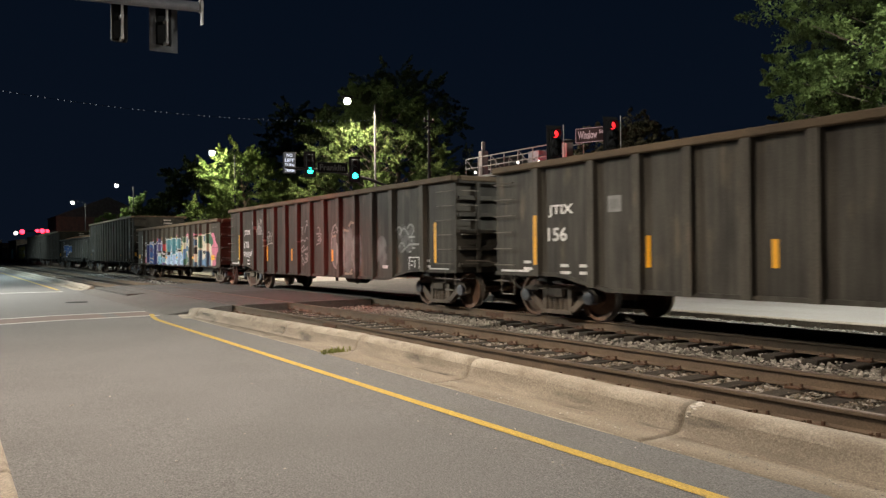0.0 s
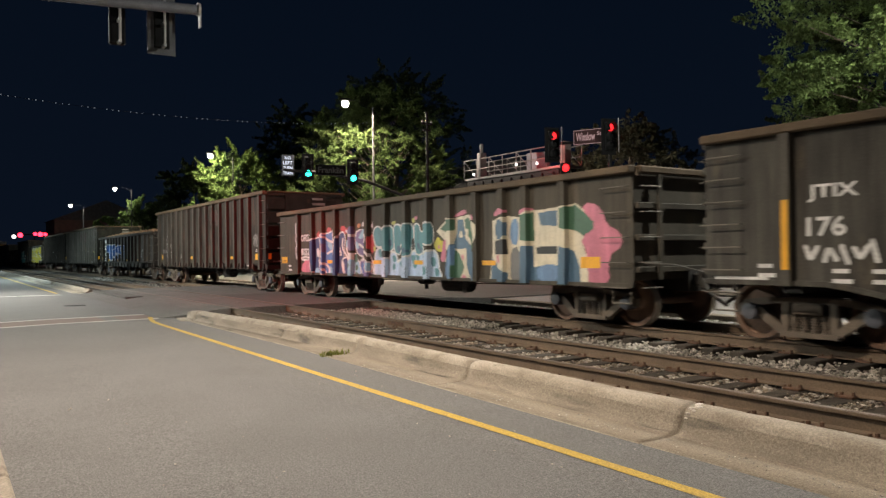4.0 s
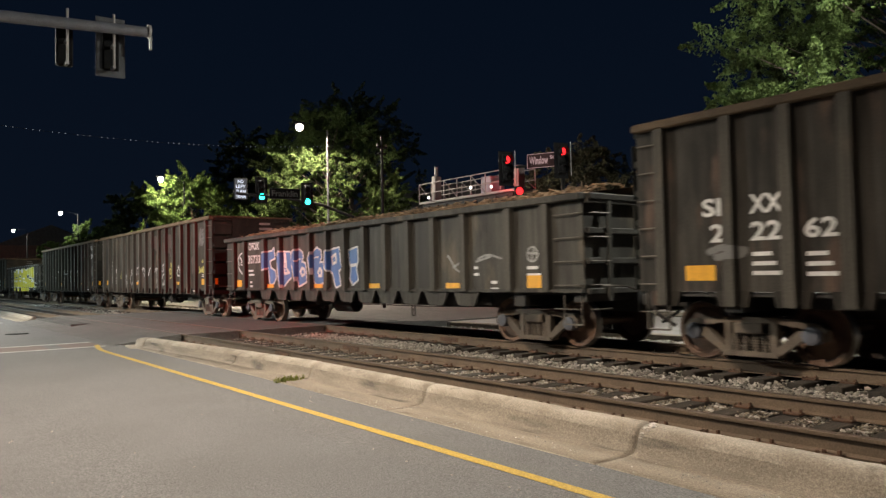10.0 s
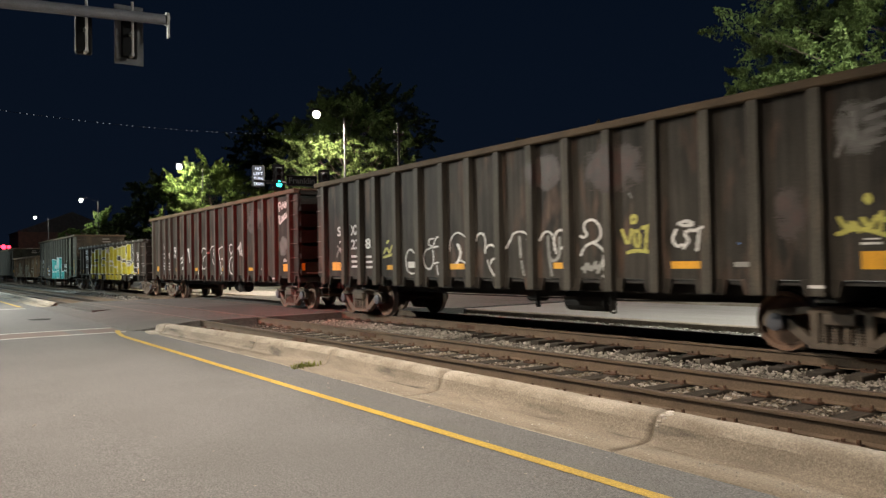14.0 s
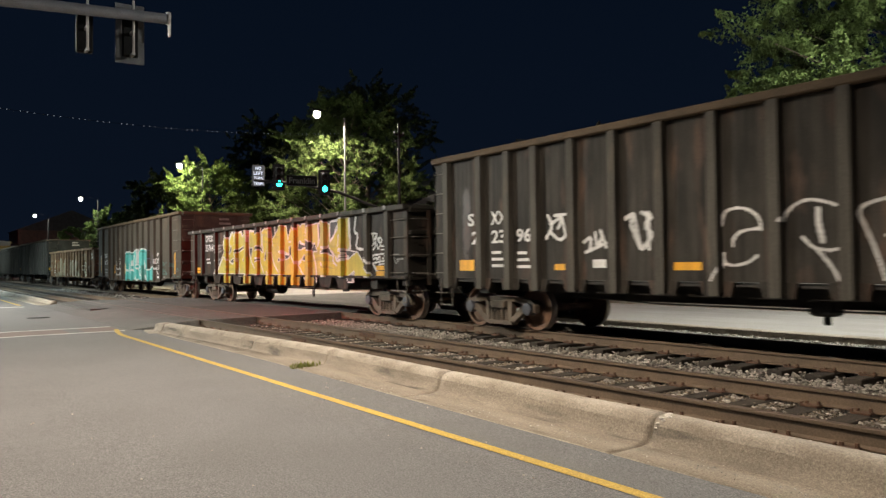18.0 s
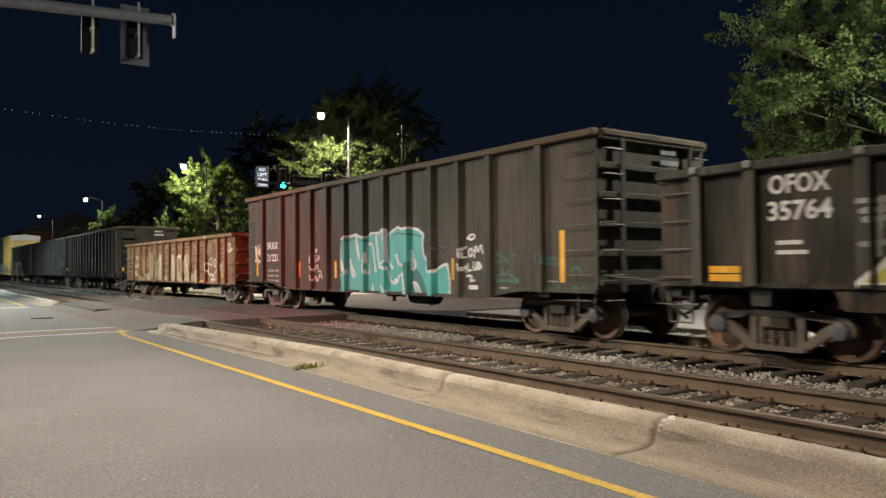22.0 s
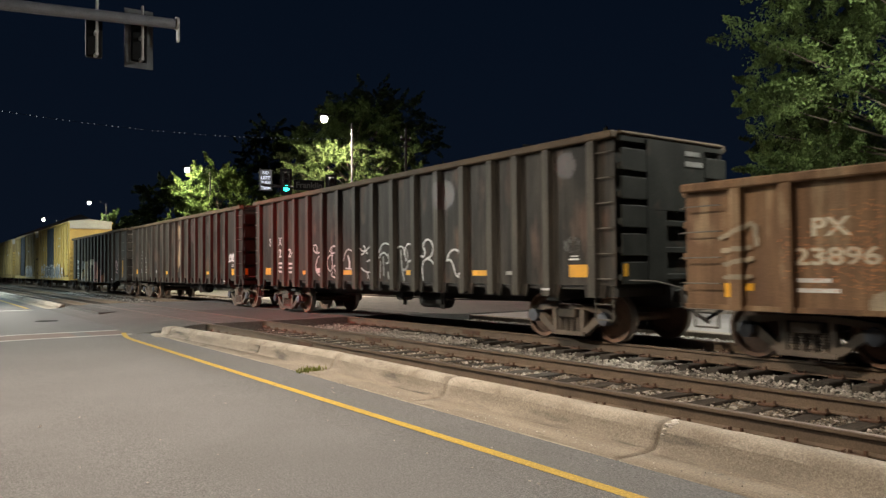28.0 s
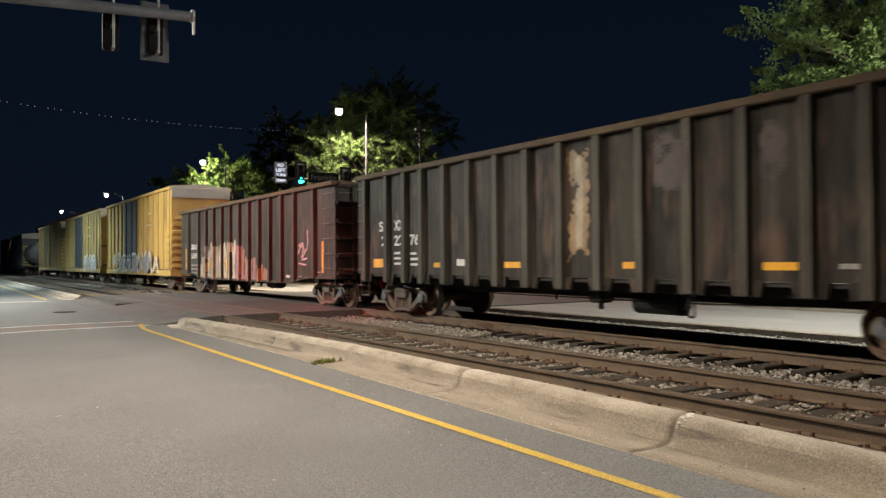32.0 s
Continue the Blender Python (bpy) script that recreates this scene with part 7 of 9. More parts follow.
pocket = Geo().box(-0.06, 0.06, -Q - 0.05, -Q - 0.022, 2.65, 2.75, 0.01).mesh("stake_pocket", PAINT["W"])
for x in TUB_POSTS:
    part("stake_pocket", pocket, c, "pale stake pocket", (x, 0, 0))
CARS.append(c)


def high_car(label, centre, digits, wall=None, steel=STEEL_OLIVE):
    c = gondola(label, centre, 7.85, 3.66, DROP_POSTS, "high", steel, STEEL_DULL)
    marks(c, [(x - 0.055, x + 0.055, 1.03, 1.49, "o", P) for x in (-3.86, -1.58, 3.77)] + [(-7.09 - 0.06, -7.09 + 0.06, 1.04, 1.95, "o", P), (6.96, 7.08, 1.02, 1.95, "o", P)]
          + [(x, x + w0, z, z + 0.07, "W", P) for x, w0 in ((-6.26, 0.5), (-5.68, 0.36)) for z in (1.19, 1.03, 0.87)] + [(4.3, 4.6, 0.84, 0.93, "w", P), (5.3, 5.52, 0.87, 0.91, "W", P), (5.9, 6.15, 0.87, 0.90, "W", P), (6.65, 6.9, 1.02, 1.05, "W", P)])
    lettering(c, [("SRXX", -6.27, -5.41, 1.90, 2.13, P), (digits, -6.26, -5.24, 1.52, 1.75, P)])
    for z0, z1, y1 in ((3.32, 3.40, 0.66), (3.13, 3.22, 0.74)):
        part("end_stencil", Geo().box(7.945, 7.95, 0.1, y1 - 0.13, z0, z1).mesh("end_stencil", PAINT["W"]), c)
    return c


c = high_car("tall olive-black gondola with a large teal graffiti piece", -140.25, "212211")
w = Wall(7.7, 0.68, 3.55, 0.018)
w.haze(-1.6, 4.1, 0.7, 2.5, "v", 2, 0.10)
w.shape([(-1.15, 1.99), (-0.92, 2.09), (-0.44, 2.13), (-0.25, 2.07), (0.15, 2.04), (0.31, 2.13), (0.69, 2.13), (0.76, 2.02), (1.03, 2.2), (1.13, 2.05), (1.31, 2.14), (1.57, 2.23), (1.82, 2.15), (2.07, 2.19), (2.42, 2.14), (2.61, 2.03), (2.57, 1.78), (2.62, 1.58), (2.77, 1.42), (2.73, 1.27), (2.84, 1.13), (2.89, 0.96), (2.93, 1.18), (3.11, 1.19), (3.34, 1.3), (3.52, 1.34), (3.57, 1.19), (3.61, 0.94), (3.59, 0.68), (-1.12, 0.68), (-1.24, 1.12), (-0.95, 1.25), (-1.26, 1.34), (-1.23, 1.9)], "t", "w", 0.06, False)
w.paint((w.a == w.key("t")) & (np.sin(w.X * 1.7 + 0.7) * np.cos(w.Z * 1.3 + w.X) > 0.62), "T")
w.strokes([[(-0.76, 1.52), (-0.68, 1.32), (-0.47, 1.13), (-0.61, 1.05), (-0.68, 1.22), (-0.76, 1.52)], [(0.19, 1.91), (0.06, 1.51), (0.03, 1.22), (0.17, 1.13), (0.23, 1.24), (0.12, 1.51)], [(0.2, 1.91), (0.41, 1.89), (0.45, 1.59), (0.54, 1.22)]], "w", 0.034)
w.strokes([[(-0.43, 2.1), (-0.38, 1.81), (-0.23, 1.45)], [(0.58, 2.08), (0.64, 1.68), (0.7, 1.35)]], "w", 0.05)
w.strokes([[(1.03, 2.18), (1.1, 1.75), (1.1, 1.49), (1.33, 1.29)], [(1.1, 1.49), (0.93, 1.39), (0.75, 1.3)], [(0.75, 1.28), (0.95, 1.32), (1.12, 1.28), (1.2, 1.05), (1.34, 0.92), (1.55, 0.95), (1.59, 1.09), (1.87, 1.19)], [(1.83, 2.15), (1.84, 1.64)], [(1.89, 1.23), (1.96, 0.9), (1.99, 0.6)], [(1.41, 1.01), (1.55, 1.01)]], "w", 0.034)
w.strokes([[(1.5, 1.6), (1.58, 1.41), (1.71, 1.35), (1.89, 1.35)], [(2.16, 1.67), (2.24, 1.49), (2.34, 1.37), (2.26, 1.27), (2.17, 1.25), (2.17, 1.55)]], "w", 0.042)
w.strokes([[(2.22, 0.95), (2.36, 0.94), (2.5, 0.74), (2.66, 0.51)], [(2.25, 0.92), (2.37, 0.73), (2.3, 0.62)], [(0.79, 1.05), (0.92, 0.85), (1.21, 0.62)], [(0.83, 0.91), (0.91, 0.6)], [(-0.26, 1.3), (-0.2, 1.03), (-0.2, 0.6)], [(0.39, 0.86), (0.46, 0.56)], [(0.39, 0.86), (0.32, 0.56)], [(-0.25, 0.6), (-0.07, 0.54)]], "w", 0.038)
w.strokes([[(-1.15, 1.55), (-1.01, 1.43), (-0.93, 1.17)], [(-1.21, 1.33), (-0.99, 1.28)]], "w", 0.034)
w.strokes([[(-0.92, 2.01), (-0.48, 2.07)], [(-0.17, 2.01), (0.15, 1.98)], [(1.36, 2.07), (1.59, 2.14), (1.79, 2.08)], [(1.92, 2.09), (2.4, 2.05), (2.52, 1.99)], [(0.76, 1.96), (0.98, 2.09)]], "T", 0.02)
w.strokes([[(4.28, 1.9), (4.37, 1.97), (4.48, 1.98), (4.52, 1.91), (4.39, 1.87), (4.28, 1.9)], [(4.23, 1.72), (4.05, 1.68), (4.07, 1.5), (4.23, 1.51)], [(4.32, 1.67), (4.3, 1.53), (4.43, 1.53), (4.43, 1.69), (4.32, 1.67)], [(4.49, 1.51), (4.54, 1.77), (4.62, 1.58), (4.71, 1.79), (4.77, 1.59)], [(4.04, 1.36), (4.09, 1.21), (4.2, 1.35), (4.22, 1.21)], [(4.27, 1.36), (4.27, 1.23), (4.4, 1.24)], [(4.47, 1.39), (4.46, 1.24), (4.57, 1.26), (4.57, 1.39)], [(4.64, 1.4), (4.61, 1.24), (4.74, 1.31), (4.64, 1.4)], [(4.24, 1.12), (4.44, 1.12), (4.33, 1.01), (4.48, 1.03)]], "w", 0.024)
w.strokes([[(-2.77, 1.75), (-2.8, 1.83), (-2.68, 1.83), (-2.77, 1.75)], [(-2.97, 1.65), (-2.98, 1.46)], [(-2.87, 1.67), (-2.78, 1.48)], [(-2.68, 1.67), (-2.68, 1.48), (-2.53, 1.64)], [(-2.98, 1.35), (-2.88, 1.19), (-2.78, 1.35)], [(-2.68, 1.38), (-2.59, 1.19)], [(-2.98, 1.08), (-2.93, 0.92), (-2.78, 1.09), (-2.69, 0.89), (-2.54, 1.11)], [(-2.49, 1.22), (-2.4, 1.02)]], "w", 0.024)
w.strokes([[(-7.24, 2.01), (-7.22, 1.74), (-7.13, 1.57), (-6.99, 1.47)], [(-7.12, 2.03), (-7.17, 1.7), (-6.87, 1.89), (-6.73, 2.06)], [(-6.91, 2.05), (-6.96, 1.81)], [(-6.78, 1.97), (-6.92, 1.77)], [(-6.62, 2.05), (-6.87, 1.73)], [(-6.59, 1.92), (-6.82, 1.69)], [(-7.22, 1.66), (-6.7, 1.45)], [(-7.28, 1.54), (-6.97, 1.57)]], "w", 0.03)
w.strokes([[(5.19, 1.56), (5.17, 1.44), (5.28, 1.38), (5.36, 1.48), (5.29, 1.56), (5.19, 1.56)]], "u", 0.03)
w.strokes([[(5.43, 1.52), (5.44, 1.39), (5.49, 1.49), (5.57, 1.38)]], "u", 0.03)
w.strokes([[(5.64, 1.51), (5.75, 1.53)]], "u", 0.03)
w.strokes([[(5.2, 1.23), (5.18, 1.1), (5.32, 1.15)]], "u", 0.03)
w.strokes([[(5.38, 1.24), (5.39, 1.1), (5.56, 1.23)]], "u", 0.03)
w.strokes([[(5.58, 1.15), (5.83, 1.05)]], "u", 0.03)
w.strokes([[(5.18, 1.04), (5.83, 1.02)]], "u", 0.03)
w.strokes([[(6.31, 1.54), (6.33, 1.37)], [(6.59, 1.49), (6.6, 1.38), (6.74, 1.49), (6.89, 1.41)], [(6.55, 1.37), (6.93, 1.34)], [(6.66, 0.93), (6.75, 0.84), (6.85, 0.95)], [(6.92, 0.97), (6.97, 0.87)], [(7.28, 0.88), (7.38, 0.95), (7.46, 0.85)], [(7.52, 0.94), (7.65, 0.85)], [(7.25, 1.23), (7.39, 1.3), (7.49, 1.16)]], "u", 0.03)
sprayed(c, w, DROP_POSTS, "high", 3.66)
CARS.append(c)

# rusty corrugated gondola
c = gondola("rusty brown low gondola with corrugated side panels", -157.27, 7.87, 2.57, RIB_POSTS, "flat", STEEL_BROWN, corrugated=True)
w = Wall(7.7, 0.74, 2.5, 0.018)
w.haze(-6.5, -2.0, 0.8, 2.2, "O", 4, 0.12)
w.shape([(-3.91, 1.87), (-3.25, 1.89), (-3.25, 1.34), (-3.89, 1.27)], "h")
w.shape([(-4.75, 1.66), (-4.4, 1.7), (-4.14, 1.58), (-4.15, 1.12), (-4.67, 1.11)], "h")
w.shape([(-4.15, 1.71), (-3.95, 1.78), (-3.94, 0.82), (-4.06, 0.7), (-4.18, 1.12)], "g")
w.shape([(-3.93, 1.08), (-3.18, 1.13), (-3.17, 0.67), (-3.94, 0.7)], "g", rounded=False)
w.shape([(-3.15, 0.67), (-3.17, 1.48), (-3.04, 1.95), (-2.88, 2.09), (-2.69, 1.98), (-2.71, 0.66)], "g")
w.shape([(-5.24, 0.97), (-4.99, 1.04), (-4.49, 0.88), (-4.77, 0.66), (-5.23, 0.69)], "g")
w.strokes([[(-4.4, 1.7), (-3.91, 1.86), (-3.54, 1.92)]], "k", 0.02)
w.shape([(-1.8, 1.95), (-1.32, 1.97), (-1.12, 1.53), (-1.07, 0.98), (-0.78, 0.7), (-2.14, 0.74)], "g")
w.shape([(-0.87, 0.96), (-0.53, 1.02), (-0.18, 0.71), (-0.73, 0.64)], "g")
w.shape([(0.18, 1.77), (0.58, 1.94), (0.79, 1.75), (0.91, 1.13), (0.78, 0.69), (0.17, 0.73)], "g")
w.shape([(0.98, 1.75), (1.21, 1.89), (1.73, 1.91), (1.84, 1.67), (1.68, 1.26), (1.83, 1.02), (2.16, 0.67), (1.16, 0.65), (0.89, 1.26)], "g")
w.shape([(1.21, 1.68), (1.51, 1.73), (1.6, 1.37), (1.44, 1.14), (1.24, 1.2)], "h")
w.shape([(2.07, 1.84), (2.47, 1.94), (2.89, 1.81), (3.09, 1.7), (2.98, 1.37), (2.71, 1.32), (3.05, 1.15), (3.27, 0.69), (2.03, 0.65), (2.17, 1.03), (1.89, 1.26)], "g")
w.shape([(2.93, 1.28), (3.13, 1.04), (3.38, 1.15), (3.62, 1.43), (3.85, 1.36), (3.97, 0.94), (4.02, 0.68), (3.34, 0.65)], "g")
w.strokes([[(0.36, 1.89), (0.49, 1.38), (0.68, 1.01), (0.52, 0.73)], [(1.11, 1.8), (1.61, 1.85), (1.72, 1.37), (1.98, 0.73)], [(2.18, 1.86), (2.36, 1.37), (2.71, 1.03), (3.04, 0.71)], [(3.46, 1.15), (3.78, 1.36), (3.87, 0.73)], [(-1.58, 1.92), (-1.43, 1.39), (-1.28, 0.78)]], "c", 0.035)
w.strokes([[(4.89, 1.5), (4.83, 1.31), (4.99, 1.16), (5.19, 1.28), (5.13, 1.5), (4.89, 1.5)], [(5.26, 1.64), (5.41, 1.73), (5.57, 1.64), (5.51, 1.43), (5.28, 1.45), (5.26, 1.64)], [(5.7, 1.54), (5.82, 1.67), (5.97, 1.58), (5.92, 1.37), (5.73, 1.39), (5.7, 1.54)], [(5.12, 1.16), (5.27, 1.02), (5.5, 1.11), (5.75, 1)], [(5.92, 1.44), (6.08, 1.26), (6.24, 1.22)], [(5.4, 0.8), (5.89, 0.76)], [(5.45, 0.9), (5.91, 0.87)], [(5.58, 1.09), (5.62, 0.79)], [(5.85, 1.18), (5.86, 0.89)]], "c", 0.035)
w.shape([(4.87, 2.2), (5.2, 2.3), (5.71, 2.21), (5.74, 1.91), (5.26, 1.79), (4.89, 1.9)], "h")
w.strokes([[(6.96, 1.74), (6.66, 1.5), (6.42, 1.42)], [(6.4, 1.35), (6.97, 1.41)], [(6.44, 1.24), (6.97, 1.29)], [(6.55, 1.15), (7.02, 1.19)]], "g", 0.045)
w.strokes([[(7.26, 1.97), (7.25, 2.25), (7.36, 2.11), (7.48, 2.25), (7.5, 1.96)], [(7.3, 1.91), (7.53, 1.93)], [(7.59, 1.98), (7.66, 1.99)]], "c", 0.04)
w.strokes([[(-7.27, 1.75), (-6.98, 1.84), (-6.74, 1.97), (-6.71, 1.64)], [(-7.24, 1.56), (-6.81, 1.6)], [(-7.2, 1.37), (-6.79, 1.44)], [(-7.21, 1.18), (-6.81, 1.2)]], "g", 0.035)
sprayed(c, w, RIB_POSTS, "ribbed", 2.57)
marks(c, [(6.47, 7.05, 0.98, 1.10, "o", P + 0.006)] + [(x, x + 0.46, 0.73, 0.83, "o", P + 0.006) for x in (-4.77, -1.74, 1.17, 3.95)] + [(-7.23, -6.78, 1.0, 1.1, "o", P + 0.006), (-7.23, -7.14, 0.9, 1.0, "o", P + 0.006)]
      + stencils(-6.2, 1.12, 2, 0.7))
lettering(c, [("PX", -5.95, -5.45, 1.72, 1.96, P + 0.004), ("23896", -6.2, -5.1, 1.34, 1.58, P + 0.004)], "c")
CARS.append(c)

# two more tall cars
c = tall_car("tall black ribbed coal gondola with a row of white tags", -174.35, ("2", "23", "24"))
w = Wall(7.7, 0.9, 3.5, 0.016)
w.mist(2.6, 3.4, 2.6, 3.3, "R", 6, 0.42)
w.mist(6.4, 7.0, 2.9, 3.4, "R", 7, 0.42)
w.mist(6.6, 7.1, 1.55, 1.9, "d", 5, 0.2)
w.strokes([[(-3.28, 1.81), (-3.48, 1.9), (-3.48, 2.02), (-3.34, 2.07), (-3.21, 1.96), (-3.26, 1.81), (-3.04, 1.83)], [(-3, 1.73), (-3.22, 1.69), (-3.35, 1.44), (-3.26, 1.23), (-3, 1.15)]], "w", 0.017)
w.strokes([[(-2.09, 1.98), (-2.33, 1.98), (-2.47, 1.89), (-2.37, 1.77), (-2.09, 1.81)], [(-2.33, 1.91), (-2.29, 1.73)], [(-2.29, 1.74), (-2.53, 1.72), (-2.64, 1.53), (-2.54, 1.33), (-2.38, 1.28), (-2.29, 1.43), (-2.33, 1.72)], [(-2.23, 1.43), (-2.06, 1.45)], [(-2.3, 1.26), (-2.38, 1.16), (-2.1, 1.12)], [(-2.21, 1.43), (-2.08, 1.13)]], "w", 0.017)
w.strokes([[(-1.65, 1.58), (-1.59, 1.77), (-1.41, 1.88), (-1.23, 1.85), (-1.09, 1.78)], [(-1.52, 1.36), (-1.23, 1.36), (-1.09, 1.3)]], "w", 0.017)
w.strokes([[(-1.39, 1.69), (-1.3, 1.48), (-1.34, 1.36)]], "w", 0.036)
w.strokes([[(-0.75, 1.88), (-0.64, 1.81), (-0.47, 1.8), (-0.34, 1.87), (-0.24, 1.92)], [(-0.5, 1.81), (-0.37, 1.74)], [(-0.67, 1.72), (-0.54, 1.74), (-0.47, 1.9), (-0.57, 1.94)], [(-0.38, 1.54), (-0.21, 1.58)], [(-0.68, 1.37), (-0.51, 1.28), (-0.22, 1.26)], [(-0.38, 1.25), (-0.32, 1.11)]], "w", 0.018)
w.strokes([[(0.21, 1.76), (0.32, 1.93), (0.51, 1.99), (0.76, 1.91)], [(0.21, 1.62), (0.29, 1.72), (0.47, 1.75), (0.61, 1.66)], [(0.55, 1.48), (0.75, 1.5)]], "w", 0.019)
w.strokes([[(0.41, 1.63), (0.43, 1.2)], [(0.25, 1.14), (0.28, 1.51)], [(0.64, 1.71), (0.67, 1.5)], [(0.63, 1.26), (0.66, 1.12)]], "W", 0.03)
w.strokes([[(1.07, 1.85), (1.2, 1.89), (1.34, 1.85), (1.44, 1.54)], [(1.36, 1.69), (1.42, 1.86), (1.55, 1.94), (1.7, 1.89)], [(1.54, 1.51), (1.7, 1.55)]], "w", 0.019)
w.strokes([[(1.22, 1.77), (1.25, 1.4), (1.35, 1.08)], [(1.49, 1.78), (1.52, 1.44), (1.43, 1.32), (1.3, 1.32)]], "W", 0.03)
w.strokes([[(2.07, 1.63), (2.21, 1.61), (2.24, 1.74), (2.15, 1.85), (2.22, 1.98), (2.38, 2.01), (2.54, 1.91), (2.56, 1.75), (2.47, 1.61), (2.28, 1.57), (2.14, 1.48), (2.11, 1.3), (2.16, 1.09)], [(2.31, 1.57), (2.51, 1.52), (2.65, 1.34)]], "w", 0.021)
w.strokes([[(3.08, 1.51), (3.13, 1.64), (3.25, 1.74), (3.43, 1.75), (3.57, 1.66)], [(3.08, 1.51), (3.22, 1.54), (3.32, 1.38), (3.39, 1.21), (3.52, 1.15), (3.66, 1.23)]], "w", 0.021)
sprayed(c, w, TALL_POSTS, "tall", 3.62)
CARS.append(c)
c = tall_car("tall black ribbed coal gondola with a tan rust stain", -191.28, ("2", "22", "76"))
w = Wall(7.7, 0.9, 3.5, 0.016)
w.cloud(0.14, 0.72, 1.2, 3.4, "h", 4, -0.15)
w.cloud(0.35, 0.55, 1.2, 3.4, "g", 7, -0.3)
w.strokes([[(6.5, 1.75), (6.62, 1.95), (6.7, 1.75)], [(6.72, 1.9), (6.8, 1.7), (6.9, 1.96)], [(6.9, 1.75), (7.0, 1.95), (7.1, 1.8)], [(6.48, 1.66), (6.8, 1.72), (7.12, 1.64)], [(6.55, 1.85), (7.1, 1.88)]], "w", 0.034)
w.mist(1.9, 2.9, 2.4, 3.4, "R", 8, 0.42)
w.mist(3.9, 4.4, 2.4, 3.3, "R", 3, 0.42)
w.mist(5.8, 6.1, 1.6, 2.9, "R", 5, 0.42)
sprayed(c, w, TALL_POSTS, "tall", 3.62)
CARS.append(c)
c = high_car("tall dark gondola with pink and orange graffiti", -208.35, "212190", steel=STEEL_GREY)
w = Wall(7.7, 0.62, 3.55)
# upright brush strokes from cream over pink to orange, with a ragged top
brush = random.Random(12)
for i in range(46):
    u = i / 45
    x = -4.9 + 7.6 * u
    z1 = (1.35 + 0.75 * min(1, u / 0.18)) if u < 0.62 else 2.0 - 1.0 * (u - 0.62) / 0.38
    z1 += brush.uniform(-0.3, 0.04)
    k = brush.choice("gWg" if u < 0.25 else "gcgW" if u < 0.45 else "mcg" if u < 0.62 else "mmA" if u < 0.85 else "AAm")
    lean = brush.uniform(-0.12, 0.12)
    w.strokes([[(x, 0.64), (x + lean, 0.5 * z1 + 0.3), (x + brush.uniform(-0.1, 0.1), z1)]], k, brush.uniform(0.06, 0.12))
w.strokes([[(-4.4, 0.8), (-3.9, 1.5), (-3.6, 0.9)], [(-2.6, 0.8), (-2.2, 1.7), (-1.9, 0.9)], [(-0.9, 0.8), (-0.4, 1.6), (0.1, 0.8)], [(0.9, 0.75), (1.2, 1.3), (1.5, 0.8)]], "d", 0.025)
w.strokes([[(5.25, 1.6), (5.5, 1.9), (5.8, 1.65), (5.45, 1.4), (5.9, 1.45)], [(5.3, 1.85), (5.7, 1.95), (5.55, 1.5)], [(5.95, 2.3), (5.98, 1.8), (5.7, 1.6)], [(5.3, 1.3), (5.8, 1.25)]], "P", 0.026)
sprayed(c, w, DROP_POSTS, "high", 3.66)
CARS.append(c)


